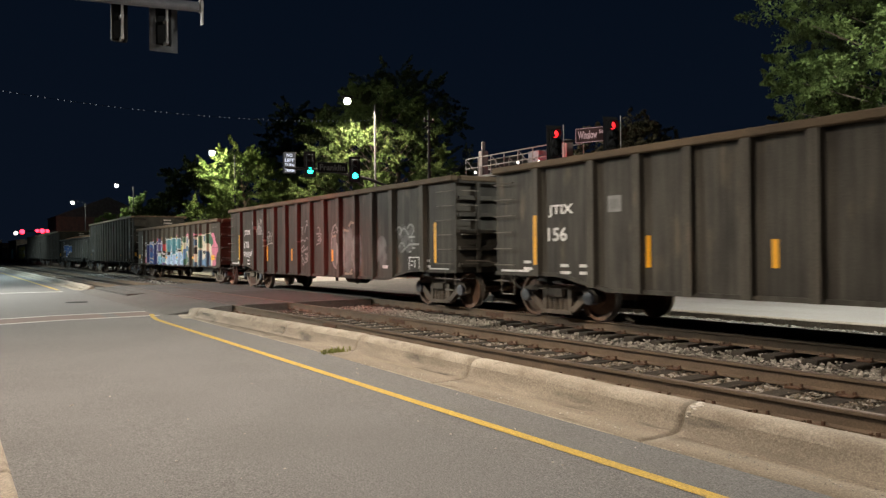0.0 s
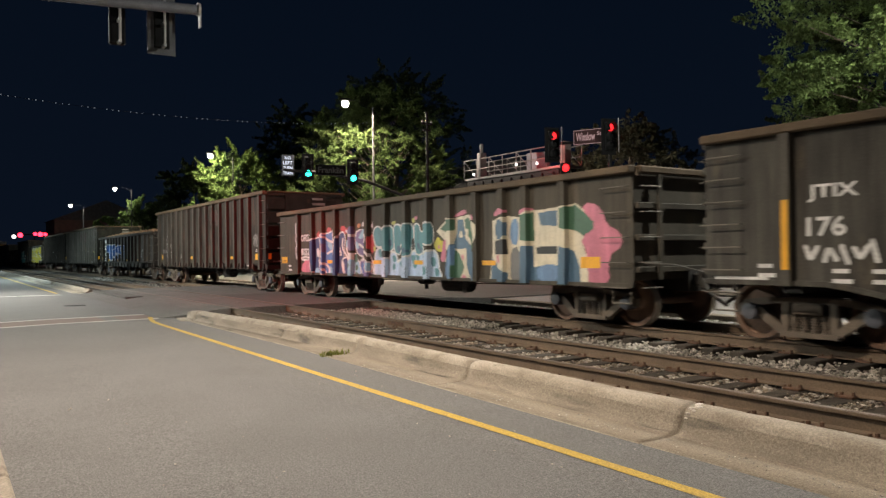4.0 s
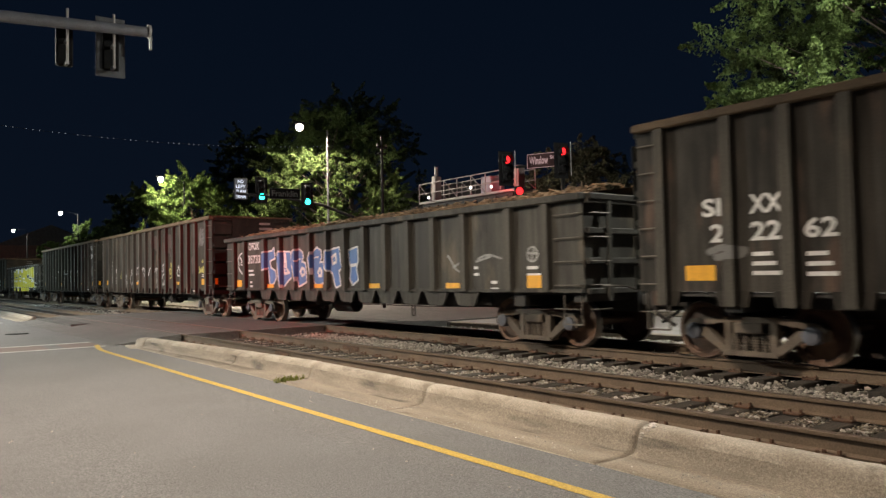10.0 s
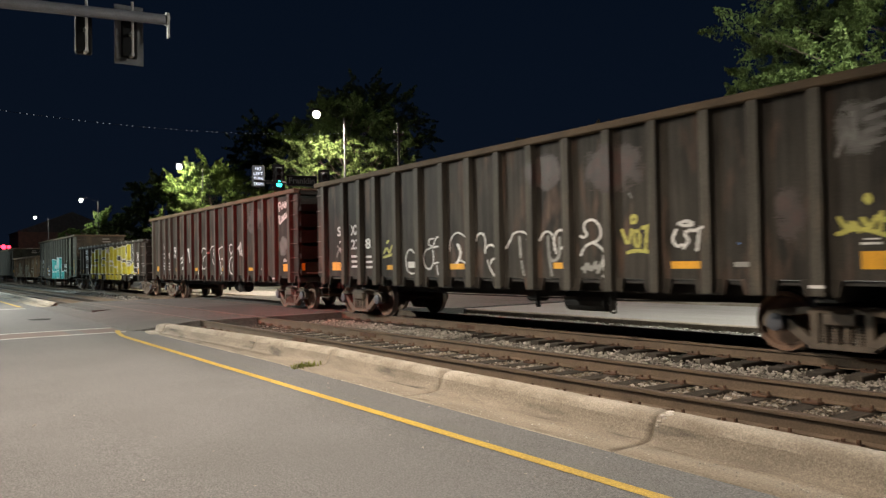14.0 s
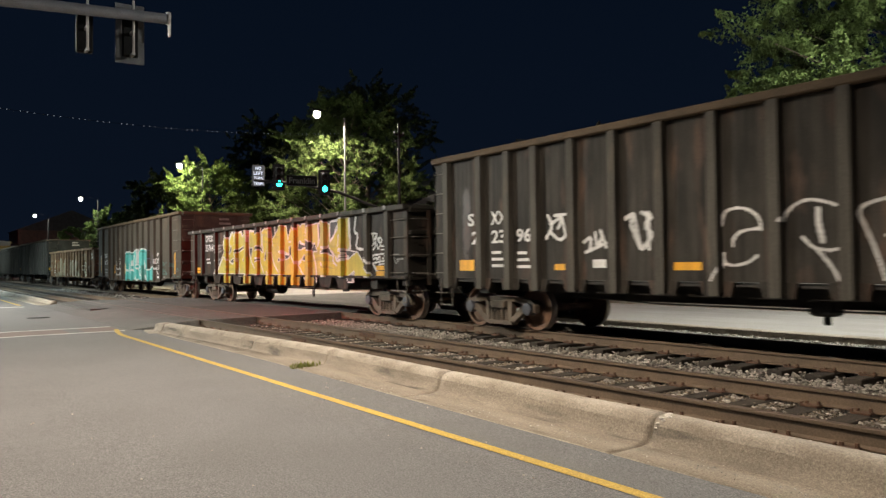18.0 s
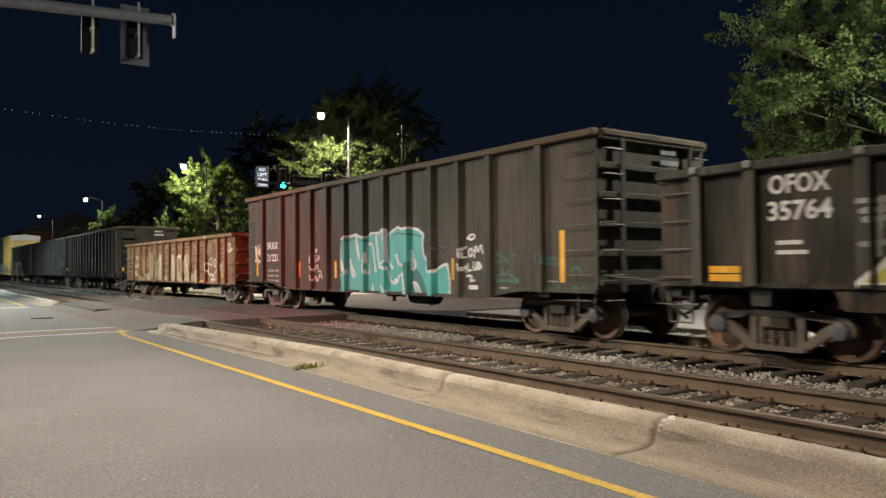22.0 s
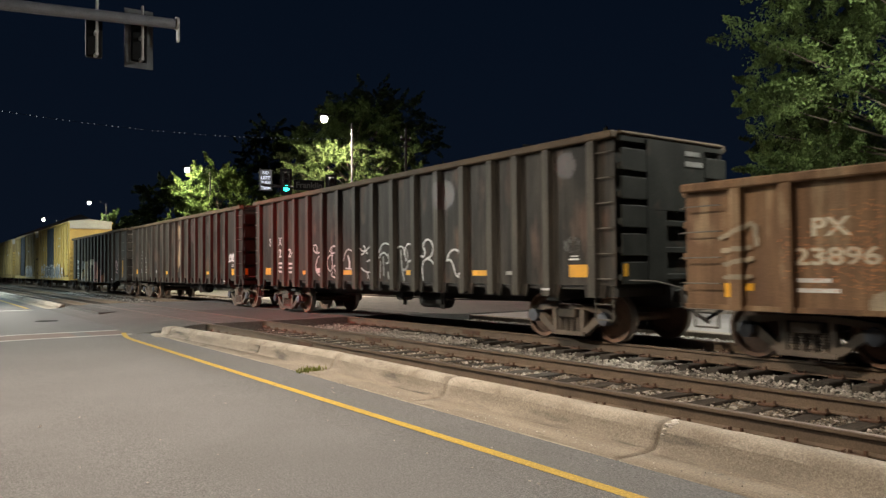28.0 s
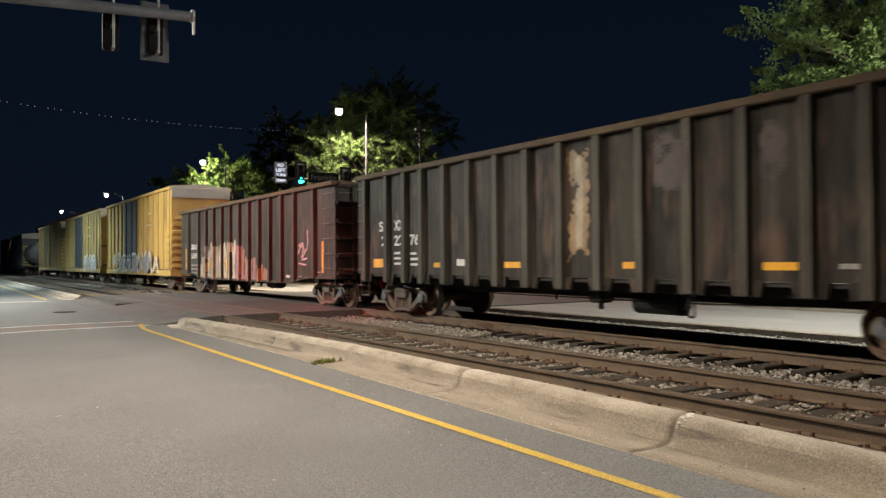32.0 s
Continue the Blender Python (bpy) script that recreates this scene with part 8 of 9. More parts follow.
# -- boxcars and tank car at the tail --
def boxcar(label, centre, steel, door, roof, end, half=7.8, top=5.08, tag=None):
    car = thing("boxcar", label, "freight car", (centre, TRACK_Y[1], 0), group="cars of the train")
    g = Geo().box(-half, half, -1.42, 1.42, 0.95, top - 0.1).box(-half, half, -1.46, 1.46, 0.70, 0.98)
    part("body", g.mesh("body", steel), car)
    for s in (-1, 1):
        for i in range(15):
            x = -half + 0.25 + (2 * half - 0.5) * i / 14
            if -2.4 < x < 1.0:
                continue
            a, b = sorted((s * 1.423, s * 1.49))
            part("side_post", Geo().box(x - 0.05, x + 0.05, a, b, 0.98, top - 0.2, 0.012).mesh("side_post", steel), car)
        a, b = sorted((s * 1.425, s * 1.53))
        g = Geo().box(-2.2, 0.85, a, b, 0.98, top - 0.22, 0.02)
        for z in (1.6, 2.4, 3.2, 3.9):
            c0, d0 = sorted((s * 1.531, s * 1.56))
            g.box(-2.1, 0.75, c0, d0, z, z + 0.06)
        for x in (-1.5, -0.1):
            c0, d0 = sorted((s * 1.531, s * 1.58))
            g.box(x - 0.03, x + 0.03, c0, d0, 1.0, top - 0.3)
        part("door", g.mesh("door", door), car, "dark sliding plug door")
        a, b = sorted((s * 1.40, s * 1.52))
        part("eave", Geo().box(-half, half, a, b, top - 0.19, top - 0.06).mesh("eave", steel), car)
    g = Geo().run([(-1.5, top - 0.09), (1.5, top - 0.09), (1.45, top - 0.02), (0, top + 0.12), (-1.45, top - 0.02)], -half - 0.03, half + 0.03)
    for i in range(18):
        x = -half + 0.4 + (2 * half - 0.8) * i / 17
        g.run([(-1.46, top - 0.02), (1.46, top - 0.02), (0, top + 0.16)], x - 0.05, x + 0.05)
    part("roof", fixed(g.mesh("roof", roof)), car, "pale ridged metal roof")
    for s in (-1, 1):
        c0, d0 = sorted((s * (half + 0.003), s * (half + 0.07)))
        rib = Geo().box(c0, d0, -1.38, 1.38, 0, 0.16, 0.02).mesh("end_rib", end)
        for j in range(8):
            part("end_rib", rib, car, at=(0, 0, 1.1 + j * 0.33))
        g = Geo()
        c0, d0 = sorted((s * (half + 0.003), s * (half + 0.09)))
        g.box(c0, d0, -1.42, 1.42, top - 0.58, top - 0.1, 0.01)
        part("end_fascia", g.mesh("end_fascia", roof), car, "pale upper end panel")
        part("coupler", COUPLER, car, at=pose(s * (half + 0.42), 0, 0, 0, 0, 0 if s > 0 else 180))
        ladder(car, pose(s * (half - 0.3), -1.49, 0), 6, 0.7, 2.6, 0.46)
    underframe(car, half, "flat")
    marks(car, stencils(3.4, 3.9, 1, 1.2, 1.49) + stencils(3.2, 3.3, 1, 1.5, 1.49) + stencils(-4.6, 3.4, 3, 0.6, 1.49))
    if tag:
        w = Wall(half - 0.1, 0.72, 2.6)
        w.word("2qEMSOKRA"[:9], *tag, 0.9, 1.9, 0.07, "w", seed=int(abs(centre)))
        w.cloud(tag[0], tag[1], 0.75, 1.8, "W", 3, -0.35)
        for i in range(7):
            w.scribble(tag[0] + 1.5 * i, tag[0] + 1.5 * i + 1.6, 0.8, 1.9, "wW"[i % 2], 0.04, 9, 60 + i)
        part("graffiti", w.mesh(lambda x: 1.55, lambda x: 0.74, 2.6), car, "pale sprayed graffiti")
    return car


CARS.append(boxcar("yellow boxcar with dark blue sliding doors and white roof", -226.0, BOX_YELLOW, BOX_BLUE, BOX_WHITE, BOX_YELLOW, tag=(-5.4, 6.0)))
CARS.append(boxcar("faded yellow boxcar with dark doors", -243.95, BOX_OLIVE, BOX_BLUE, BOX_WHITE, BOX_OLIVE, tag=(2.0, 7.0)))
CARS.append(boxcar("dull yellow weathered boxcar", -262.6, BOX_OLIVE, BOX_OLIVE, BOX_WHITE, BOX_YELLOW))
tank = thing("tank_car", "black tank car between two boxcars", "freight car", (-279.6, TRACK_Y[1], 0), group="cars of the train")
part("tank", fixed(Geo().lathe([(0.3, -6.6), (1.0, -6.45), (1.45, -6.0), (1.45, 6.0), (1.0, 6.45), (0.3, 6.6)], 24, "x", (0, 0, 2.5)).mesh("tank", UNDER, smooth=True)), tank)
part("dome", Geo().lathe([(0.5, 3.8), (0.5, 4.3), (0.4, 4.36)], 16, "z").mesh("dome", UNDER), tank)
g = Geo()
for s in (-1, 1):
    g.pipe([(-6.6, s * 1.4, 1.05), (-6.6, s * 1.4, 2.0), (6.6, s * 1.4, 2.0), (6.6, s * 1.4, 1.05)], 0.02, 6)
part("handrail", g.mesh("handrail", PALE_RUNG), tank)
for s in (-1, 1):
    part("coupler", COUPLER, tank, at=pose(s * 7.6, 0, 0, 0, 0, 0 if s > 0 else 180))
    part("platform", Geo().box(min(s * 5.9, s * 7.2), max(s * 5.9, s * 7.2), -1.4, 1.4, 1.0, 1.12).mesh("platform", UNDER), tank)
underframe(tank, 7.2, "flat")
CARS.append(tank)
CARS.append(boxcar("dark boxcar with pale end panels", -295.9, BOX_BLUE, BOX_BLUE, BOX_WHITE, BOX_YELLOW))
CARS.append(boxcar("brown rusty boxcar at the tail", -313.2, STEEL_BROWN, STEEL_BROWN, STEEL_BROWN, STEEL_BROWN))


def train_at(t):
    """How far the train has gone, in metres."""
    return 5.531 * t + 0.004225 * t * t


def motions():
    times = [2.0 * i for i in range(17)]
    for car in CARS:
        x0, y0, z0 = car.matrix_basis.translation
        walk(car, [(t, pose(x0 + train_at(t), y0, z0)) for t in times])
    ticks = [i * 0.1 for i in range(321)]
    turns = [Matrix.Rotation(train_at(t) / WHEEL_R, 4, "Y") for t in ticks]
    for w, x in WHEELSETS:
        at = Matrix.Translation((x, 0, WHEEL_R))
        walk(w, [(t, at @ m) for t, m in zip(ticks, turns)])


# ---- trees ----
def tree(name, label, at, height, spread, trunk_r, seed, leaf, clumps, leaves, bottom=0.28, size=0.16, squash=0.9, lump=(0.20, 0.36)):
    """A tapered trunk with limbs, and a crown of leaf clumps of uneven outline."""
    r = random.Random(seed)
    t = thing(name, label, "tree", at, group="street trees")
    g = Geo()
    base = Vector((0, 0, -0.3))
    pts = [base, Vector((r.uniform(-.2, .2), r.uniform(-.2, .2), height * 0.28)), Vector((r.uniform(-.4, .4), r.uniform(-.4, .4), height * 0.55)), Vector((r.uniform(-.5, .5), r.uniform(-.5, .5), height * 0.86))]
    rad = [trunk_r, trunk_r * 0.75, trunk_r * 0.5, trunk_r * 0.12]
    for i in range(3):
        g.rod(pts[i], pts[i + 1], rad[i], 9, rad[i + 1])
    centres = []
    for k in range(clumps):
        a = k * 2.399 + r.uniform(-.4, .4)
        f = bottom + (1 - bottom) * (k + 0.5) / clumps
        env = math.sin(math.pi * min(1, (f - bottom) / (1 - bottom) * 0.82 + 0.16)) ** 0.6
        d = spread * env * r.uniform(0.45, 1.0)
        c = Vector((d * math.cos(a), d * math.sin(a), height * f))
        s = height * max(0.2, f - 0.22)
        root = pts[1].lerp(pts[3], min(1, max(0, (s / height - 0.28) / 0.58)))
        mid = root.lerp(c, 0.5) + Vector((0, 0, -0.05 * d))
        q = trunk_r * 0.20 * (1.15 - f)
        g.rod(root, mid, q + 0.02, 6, q * 0.6 + 0.012).rod(mid, c, q * 0.6 + 0.012, 5, 0.008)
        centres.append((c, spread * r.uniform(*lump)))
    part("trunk", g.mesh("trunk", BARK, smooth=True), t)
    rr = np.random.RandomState(seed)
    V, F = [], []
    per = leaves // clumps
    o = 0
    for c, s in centres:
        # each clump is a dozen leafy sprays that reach outwards and thin out at their tips
        tips = rr.normal(0, 1, (12, 3)) * (1, 1, squash * 0.7)
        tips *= (s * rr.uniform(0.7, 1.25, 12) / np.linalg.norm(tips, axis=1))[:, None]
        pick = rr.randint(0, 12, per)
        along = rr.uniform(0.15, 1.0, per) ** 0.7
        d = rr.normal(0, 1, (per, 3))
        d /= np.linalg.norm(d, axis=1)[:, None]
        p = np.array(c) + tips[pick] * along[:, None] + d * (s * 0.30 * (1.12 - along) * rr.uniform(0.4, 1.0, per))[:, None] * (1, 1, 0.8)
        n = d * 0.6 + rr.normal(0, 0.62, (per, 3)) + (0, 0, 0.4)
        n /= np.linalg.norm(n, axis=1)[:, None]
        u = np.cross(n, rr.normal(0, 1, (per, 3)))
        u /= np.linalg.norm(u, axis=1)[:, None]
        w = np.cross(n, u)
        k = (size * rr.uniform(0.6, 1.3, per))[:, None]
        V.append(np.stack([p - u * k, p - w * k * 0.45 + n * k * 0.1, p + u * k, p + w * k * 0.45 + n * k * 0.1], 1).reshape(-1, 3))
        F += [(o + 4 * i, o + 4 * i + 1, o + 4 * i + 2, o + 4 * i + 3) for i in range(per)]
        o += 4 * per
    me = bpy.data.meshes.new("crown")
    me.from_pydata(np.concatenate(V).tolist(), [], F)
    me.materials.append(leaf)
    part("crown", me, t, "uneven crown of many small leaves")
    return t


tree("street_tree", "leafy green tree lit by a street lamp", (-41.4, 23.0, 0), 11.3, 5.4, 0.22, 3, LEAF, 64, 84000, 0.20, 0.085, lump=(0.15, 0.28))
tree("street_tree", "big dark tree behind the lit street lamp", (-44.8, 26.0, 0), 13.2, 5.8, 0.32, 5, LEAF_SHADE, 64, 70000, 0.18, 0.11)
tree("street_tree", "bright green tree beneath a street lamp", (-58.5, 20.2, 0), 9.2, 5.2, 0.24, 8, LEAF, 50, 44000, 0.22, 0.13)
tree("street_tree", "dark tree behind the street lamp", (-66.0, 29, 0), 14.5, 7.0, 0.34, 9, LEAF_SHADE, 46, 30000, 0.16, 0.19)
tree("street_tree", "dark tree by the far street", (-78, 22, 0), 10.0, 5.6, 0.3, 12, LEAF_SHADE, 40, 22000, 0.16, 0.2)
tree("street_tree", "small green tree by a far lamp", (-88, 18.6, 0), 7.6, 2.6, 0.18, 14, LEAF, 22, 10000, 0.22, 0.2)
tree("street_tree", "small conical green tree far down the street", (-112, 18.9, 0), 6.8, 2.4, 0.16, 15, LEAF, 18, 8000, 0.2, 0.22)
tree("street_tree", "small tree far down the street", (-95, 19.5, 0), 6.0, 3.4, 0.16, 16, LEAF_SHADE, 22, 9000, 0.2, 0.22)
tree("street_tree", "large oak lit from below by a lamp", (-7.4, 28.2, 0), 16.2, 9.4, 0.42, 21, LEAF, 130, 290000, 0.12, 0.076, lump=(0.13, 0.25))
tree("street_tree", "dark oak behind the lit one", (-13.5, 35, 0), 17.0, 7.0, 0.42, 23, LEAF_SHADE, 60, 40000, 0.2, 0.16)
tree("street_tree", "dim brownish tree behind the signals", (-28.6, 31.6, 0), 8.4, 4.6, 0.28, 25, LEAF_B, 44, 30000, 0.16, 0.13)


# low hedge behind the far kerb
rr = np.random.RandomState(77)
n = 15000
p = np.stack([rr.uniform(-13.4, 4.0, n), rr.uniform(21.2, 22.6, n), np.zeros(n)], 1)
p[:, 2] = -0.01 + rr.uniform(0, 1, n) ** 0.6 * (0.30 + 0.07 * np.sin(p[:, 0] * 2.9) + 0.05 * np.sin(p[:, 0] * 7.3 + p[:, 1] * 4))
u = rr.normal(0, 1, (n, 3))
u *= (0.05 * rr.uniform(0.6, 1.3, n) / np.linalg.norm(u, axis=1))[:, None]
v = np.cross(u, rr.normal(0, 1, (n, 3)))
v *= (0.024 / np.linalg.norm(v, axis=1))[:, None]
me = bpy.data.meshes.new("hedge")
me.from_pydata(np.stack([p - u, p - v, p + u, p + v], 1).reshape(-1, 3).tolist(), [], [(4 * i, 4 * i + 1, 4 * i + 2, 4 * i + 3) for i in range(n)])
me.materials.append(LEAF)
tagged(new("hedge", me), "low green ground cover behind the far kerb", "hedge", kind="stuff")


# ---- street lamps ----
def street_lamp(at, height, side, lens, label):
    t = thing("street_lamp", label, "street lamp", (at[0], at[1] + side * 1.7, 0), group="street lamps")
    s = -side
    part("pole", Geo().rod((0, 0, -0.3), (0, 0, height - 0.25), 0.085, 12, 0.05).lathe([(0.2, -0.3), (0.2, 0.05), (0.13, 0.12), (0.1, 0.14)], 14).mesh("pole", POLE_STEEL if abs(at[0] + 36.6) < 1 else DARK_STEEL), t)
    part("arm", Geo().pipe([(0, 0, height - 0.45), (0, s * 0.5, height - 0.12), (0, s * 1.1, height), (0, s * 1.5, height)], 0.010, 8).mesh("arm", BLACK_PLASTIC), t)
    h = Geo().box(-0.14, 0.14, s * 1.7 - 0.3, s * 1.7 + 0.3, height - 0.08, height + 0.06, 0.04)
    part("head", h.mesh("head", BLACK_PLASTIC), t)
    part("lens", Geo().lathe([(0.03, height - 0.42), (0.12, height - 0.39), (0.18, height - 0.30), (0.195, height - 0.2), (0.15, height - 0.083)], 16, at=(0, s * 1.7, 0)).mesh("lens", lens, smooth=True), t, "glowing lamp lens")
    return t


# the added unseen lamps get a pole and head as well
for x, y, z, side, watts, tone in STREET_LAMPS:
    street_lamp((x, y), z, side, LAMP_GLOW if tone in (WARM, PALE) else LAMP_GLOW_C, "glowing street lamp on a tall steel pole")

t = thing("utility_pole", "dark wooden utility pole with a crossarm", "utility pole", (-29.05, 18.8, 0))
part("pole", Geo().rod((0, 0, -0.3), (0, 0, 7.9), 0.085, 10, 0.055).mesh("pole", DARK_STEEL), t)
part("crossarm", Geo().box(-0.05, 0.05, -0.28, 0.28, 7.32, 7.40).box(-0.05, 0.05, -0.2, 0.2, 7.02, 7.09).mesh("crossarm", DARK_STEEL), t)
for y in (-0.24, 0.24):
    part("insulator", Geo().lathe([(0.03, 7.40), (0.05, 7.46), (0.02, 7.52)], 8, at=(0, y, 0)).mesh("insulator", PALE_PAINT), t)


# ---- traffic signals ----
def signal_head(name, parent, at, lit, plate=True, back=None, tunnel=0.19):
    """A three-section head facing +x in its own space, hung at its middle."""
    h = part(name, Geo().box(-0.11, 0.09, -0.17, 0.17, -0.53, 0.53, 0.03).mesh(name, BLACK_PLASTIC), parent, "black three-light signal head", at)
    if plate:
        g = Geo()
        for y0, y1, z0, z1 in ((-0.31, -0.172, -0.68, 0.68), (0.172, 0.31, -0.68, 0.68), (-0.172, 0.172, 0.535, 0.68), (-0.172, 0.172, -0.68, -0.535)):
            g.box(-0.03, -0.022, y0, y1, z0, z1)
        part("backplate", g.mesh("backplate", back or BLACK_PLASTIC), h, "dull metal backplate")
    for i, z in enumerate((0.34, 0.0, -0.34)):
        on = i == {"red": 0, "green": 2}[lit]
        m = (RED_GLOW if lit == "red" else GREEN_GLOW) if on else BLACK_PLASTIC
        q = 1.07 if on and lit == "green" else 1.0
        part("lens", Geo().lathe([(0.145 * q, 0.091), (0.135 * q, 0.105), (0.08, 0.118), (0.01, 0.122)], 18, "x", (0, 0, z)).mesh("lens", m, smooth=True), h, ("glowing " + lit + " lens") if on else "")
        g = Geo()
        n = 14
        cut, arc = (-0.30, 1.6) if tunnel > 0.2 else (-0.15, 1.3)
        for k in range(n):
            a, b = math.pi * (cut + arc * k / n), math.pi * (cut + arc * (k + 1) / n)
            ra, rb = 0.158, 0.150
            v = []
            for an in (a, b):
                ln = tunnel if tunnel > 0.2 or 0.1 < an / math.pi < 0.9 else 0.1
                v += [(0.09, ra * math.cos(an), z + ra * math.sin(an)), (0.09 + ln, ra * math.cos(an), z + ra * math.sin(an)), (0.09 + ln, rb * math.cos(an), z + rb * math.sin(an)), (0.09, rb * math.cos(an), z + rb * math.sin(an))]
            g.add(v, [(0, 1, 5, 4), (2, 3, 7, 6), (1, 2, 6, 5)])
        part("visor", fixed(g.mesh("visor", BLACK_PLASTIC)), h)
    return h


def name_sign(parent, at, text, small, w, h, board, ink):
    """A street name board facing +x; the text reads from there."""
    s = part("name_sign", Geo().box(-0.012, 0.012, -w / 2, w / 2, -h / 2, h / 2, 0.004).mesh("name_sign", board), parent, "street name board", at)
    g = Geo()

    def put(txt, y0, y1, z0, z1):
        v, f = letters(txt)
        g.add([(0.016, y0 + u * (y1 - y0), z0 + q * (z1 - z0)) for u, q in v], f)
    put(text, -w / 2 + 0.08 * w, -w / 2 + (0.72 if small else 0.92) * w, -h * 0.26, h * 0.30)
    if small:
        put(small, w / 2 - 0.22 * w, w / 2 - 0.07 * w, 0.05 * h, h * 0.3)
    part("sign_text", g.mesh("sign_text", ink), s, "white sign lettering")
    g = Geo()
    e = 0.018
    for y0, y1, z0, z1 in ((-w / 2, w / 2, h / 2 - e, h / 2), (-w / 2, w / 2, -h / 2, -h / 2 + e), (-w / 2, -w / 2 + e, -h / 2 + e, h / 2 - e), (w / 2 - e, w / 2, -h / 2 + e, h / 2 - e)):
        g.box(0.0125, 0.016, y0, y1, z0, z1)
    part("sign_border", g.mesh("sign_border", ink), s)
    return s


SIGN_GREEN = surface("sign_dark_green", (0.002, 0.003, 0.003), 0.9, 0, (0.0015, 0.002, 0.002), 3, 40, 0)
SIGN_RED = surface("sign_brown_red", (0.05, 0.022, 0.022), 0.4, 0, (0.04, 0.018, 0.018), 3, 40, 0)
INK = surface("sign_white", (0.75, 0.74, 0.72), 0.5, 0, (0.6, 0.6, 0.58), 3, 40, 0)

# far mast with the green lights: arm over the street beyond the tracks
t = thing("traffic_signal", "mast arm with two green traffic lights and signs", "traffic light", (-35.4, 23.4, 0))
part("mast", Geo().rod((0, 0, -0.3), (0, 0, 4.6), 0.16, 14, 0.13).lathe([(0.26, -0.3), (0.26, 0.02), (0.2, 0.06)], 14).mesh("mast", DARK_STEEL), t)
part("mast_arm", Geo().pipe([(0, 0, 4.0), (-0.05, -1.8, 4.45), (-0.25, -4.2, 5.25), (-0.6, -6.2, 5.6), (-1.2, -8.6, 5.75)], 0.08, 10).mesh("mast_arm", DARK_STEEL), t)
signal_head("signal_head", t, pose(-0.95, -7.35, 5.95, 0, 0, -14), "green")
signal_head("signal_head", t, pose(-0.2, -5.1, 5.72, 0, 0, -14), "green")
name_sign(t, pose(-0.50, -6.25, 5.78, 0, 0, -10), "Franklin", "", 1.65, 0.56, SIGN_GREEN, surface("sign_dull_ink", (0.055, 0.058, 0.056), 0.8, 0, (0.045, 0.045, 0.045), 3, 40, 0))
b = part("message_sign", Geo().box(-0.16, 0.04, -0.33, 0.33, -0.56, 0.56, 0.03).mesh("message_sign", BLACK_PLASTIC), t, "lit train warning sign", pose(-1.25, -8.35, 6.0, 0, 0, -16))
part("message_face", Geo().box(0.041, 0.046, -0.30, 0.30, -0.53, 0.53).mesh("message_face", SIGN_FACE), b, "dim grey sign face")
for i, txt in enumerate(("NO", "LEFT", "TURN", "TRAIN")):
    v, f = letters(txt)
    k = 0.15 if i == 0 else 0.24
    z = 0.30 - i * 0.26
    g = Geo().add([(0.052, -k + u * 2 * k, z + q * 0.17) for u, q in v], f)
    part("message_word", g.mesh("message_word", WHITE_GLOW), b, "glowing white sign lettering")

# right-hand mast with the red lights, running along the far street
t = thing("traffic_signal", "mast arm with red traffic lights and a name board", "traffic light", (-20.07, 21.35, 0))
part("mast", Geo().rod((0, 0, -0.3), (0, 0, 5.8), 0.1, 14, 0.08).mesh("mast", DARK_STEEL), t)
part("mast_arm", Geo().rod((0, 0, 5.6), (-1.3, -1.6, 5.5), 0.06, 10, 0.05).mesh("mast_arm", DARK_STEEL), t)
RA = (-21.4, 19.6, 5.45)
RB = (-19.6, 20.8, 5.62)
signal_head("signal_head", t, pose(RA[0] + 20.07, RA[1] - 21.35, RA[2], 0, 0, -16), "red", tunnel=0.24)
signal_head("signal_head", t, pose(RB[0] + 20.07, RB[1] - 21.35, RB[2], 0, 0, -16), "red", tunnel=0.24)
name_sign(t, pose(-20.35 + 20.07, 20.5 - 21.35, 5.70, 0, 0, -66), "Winslow", "St", 1.20, 0.55, SIGN_RED, SIGN_INK_GLOW)
# an added pale rod by each head draws the lit edge of its backplate
for q in (RA, RB):
    part("edge_strip", Geo().rod((q[0] + 20.07 + 0.30, q[1] - 21.35 + 0.2, q[2] - 0.6), (q[0] + 20.07 + 0.30, q[1] - 21.35 + 0.2, q[2] + 0.68), 0.018, 6).mesh("edge_strip", PALE_PAINT), t, "pale strip drawn for the lit plate edge")
t = thing("traffic_signal", "lower red traffic light on a post", "traffic light", (-20.6, 19.4, 0))
part("post", Geo().rod((0, 0, -0.14), (0, 0, 4.1), 0.06, 10).mesh("post", DARK_STEEL), t)
signal_head("signal_head", t, pose(0.1, 0, 4.12, 0, 0, -30), "red", plate=False)

# near mast arm over the road, its heads seen from behind
t = thing("traffic_signal", "grey mast arm with signal heads seen from behind", "traffic light", (-18.0, -7.0, 0))
part("mast", Geo().rod((0, 0, -0.3), (0, 0, 7.2), 0.17, 14, 0.13).mesh("mast", GREY_STEEL), t)
part("mast_arm", Geo().rod((0, 0, 6.40), (0.62, 11.95, 7.02), 0.15, 14, 0.115).mesh("mast_arm", GREY_STEEL, smooth=False), t)
part("arm_cap", Geo().rod((0.62, 11.96, 7.04), (0.62, 12.02, 7.04), 0.15, 14).box(0.56, 0.68, 12.0, 12.04, 6.62, 7.0).mesh("arm_cap", PALE_PAINT), t, "pale end cap")
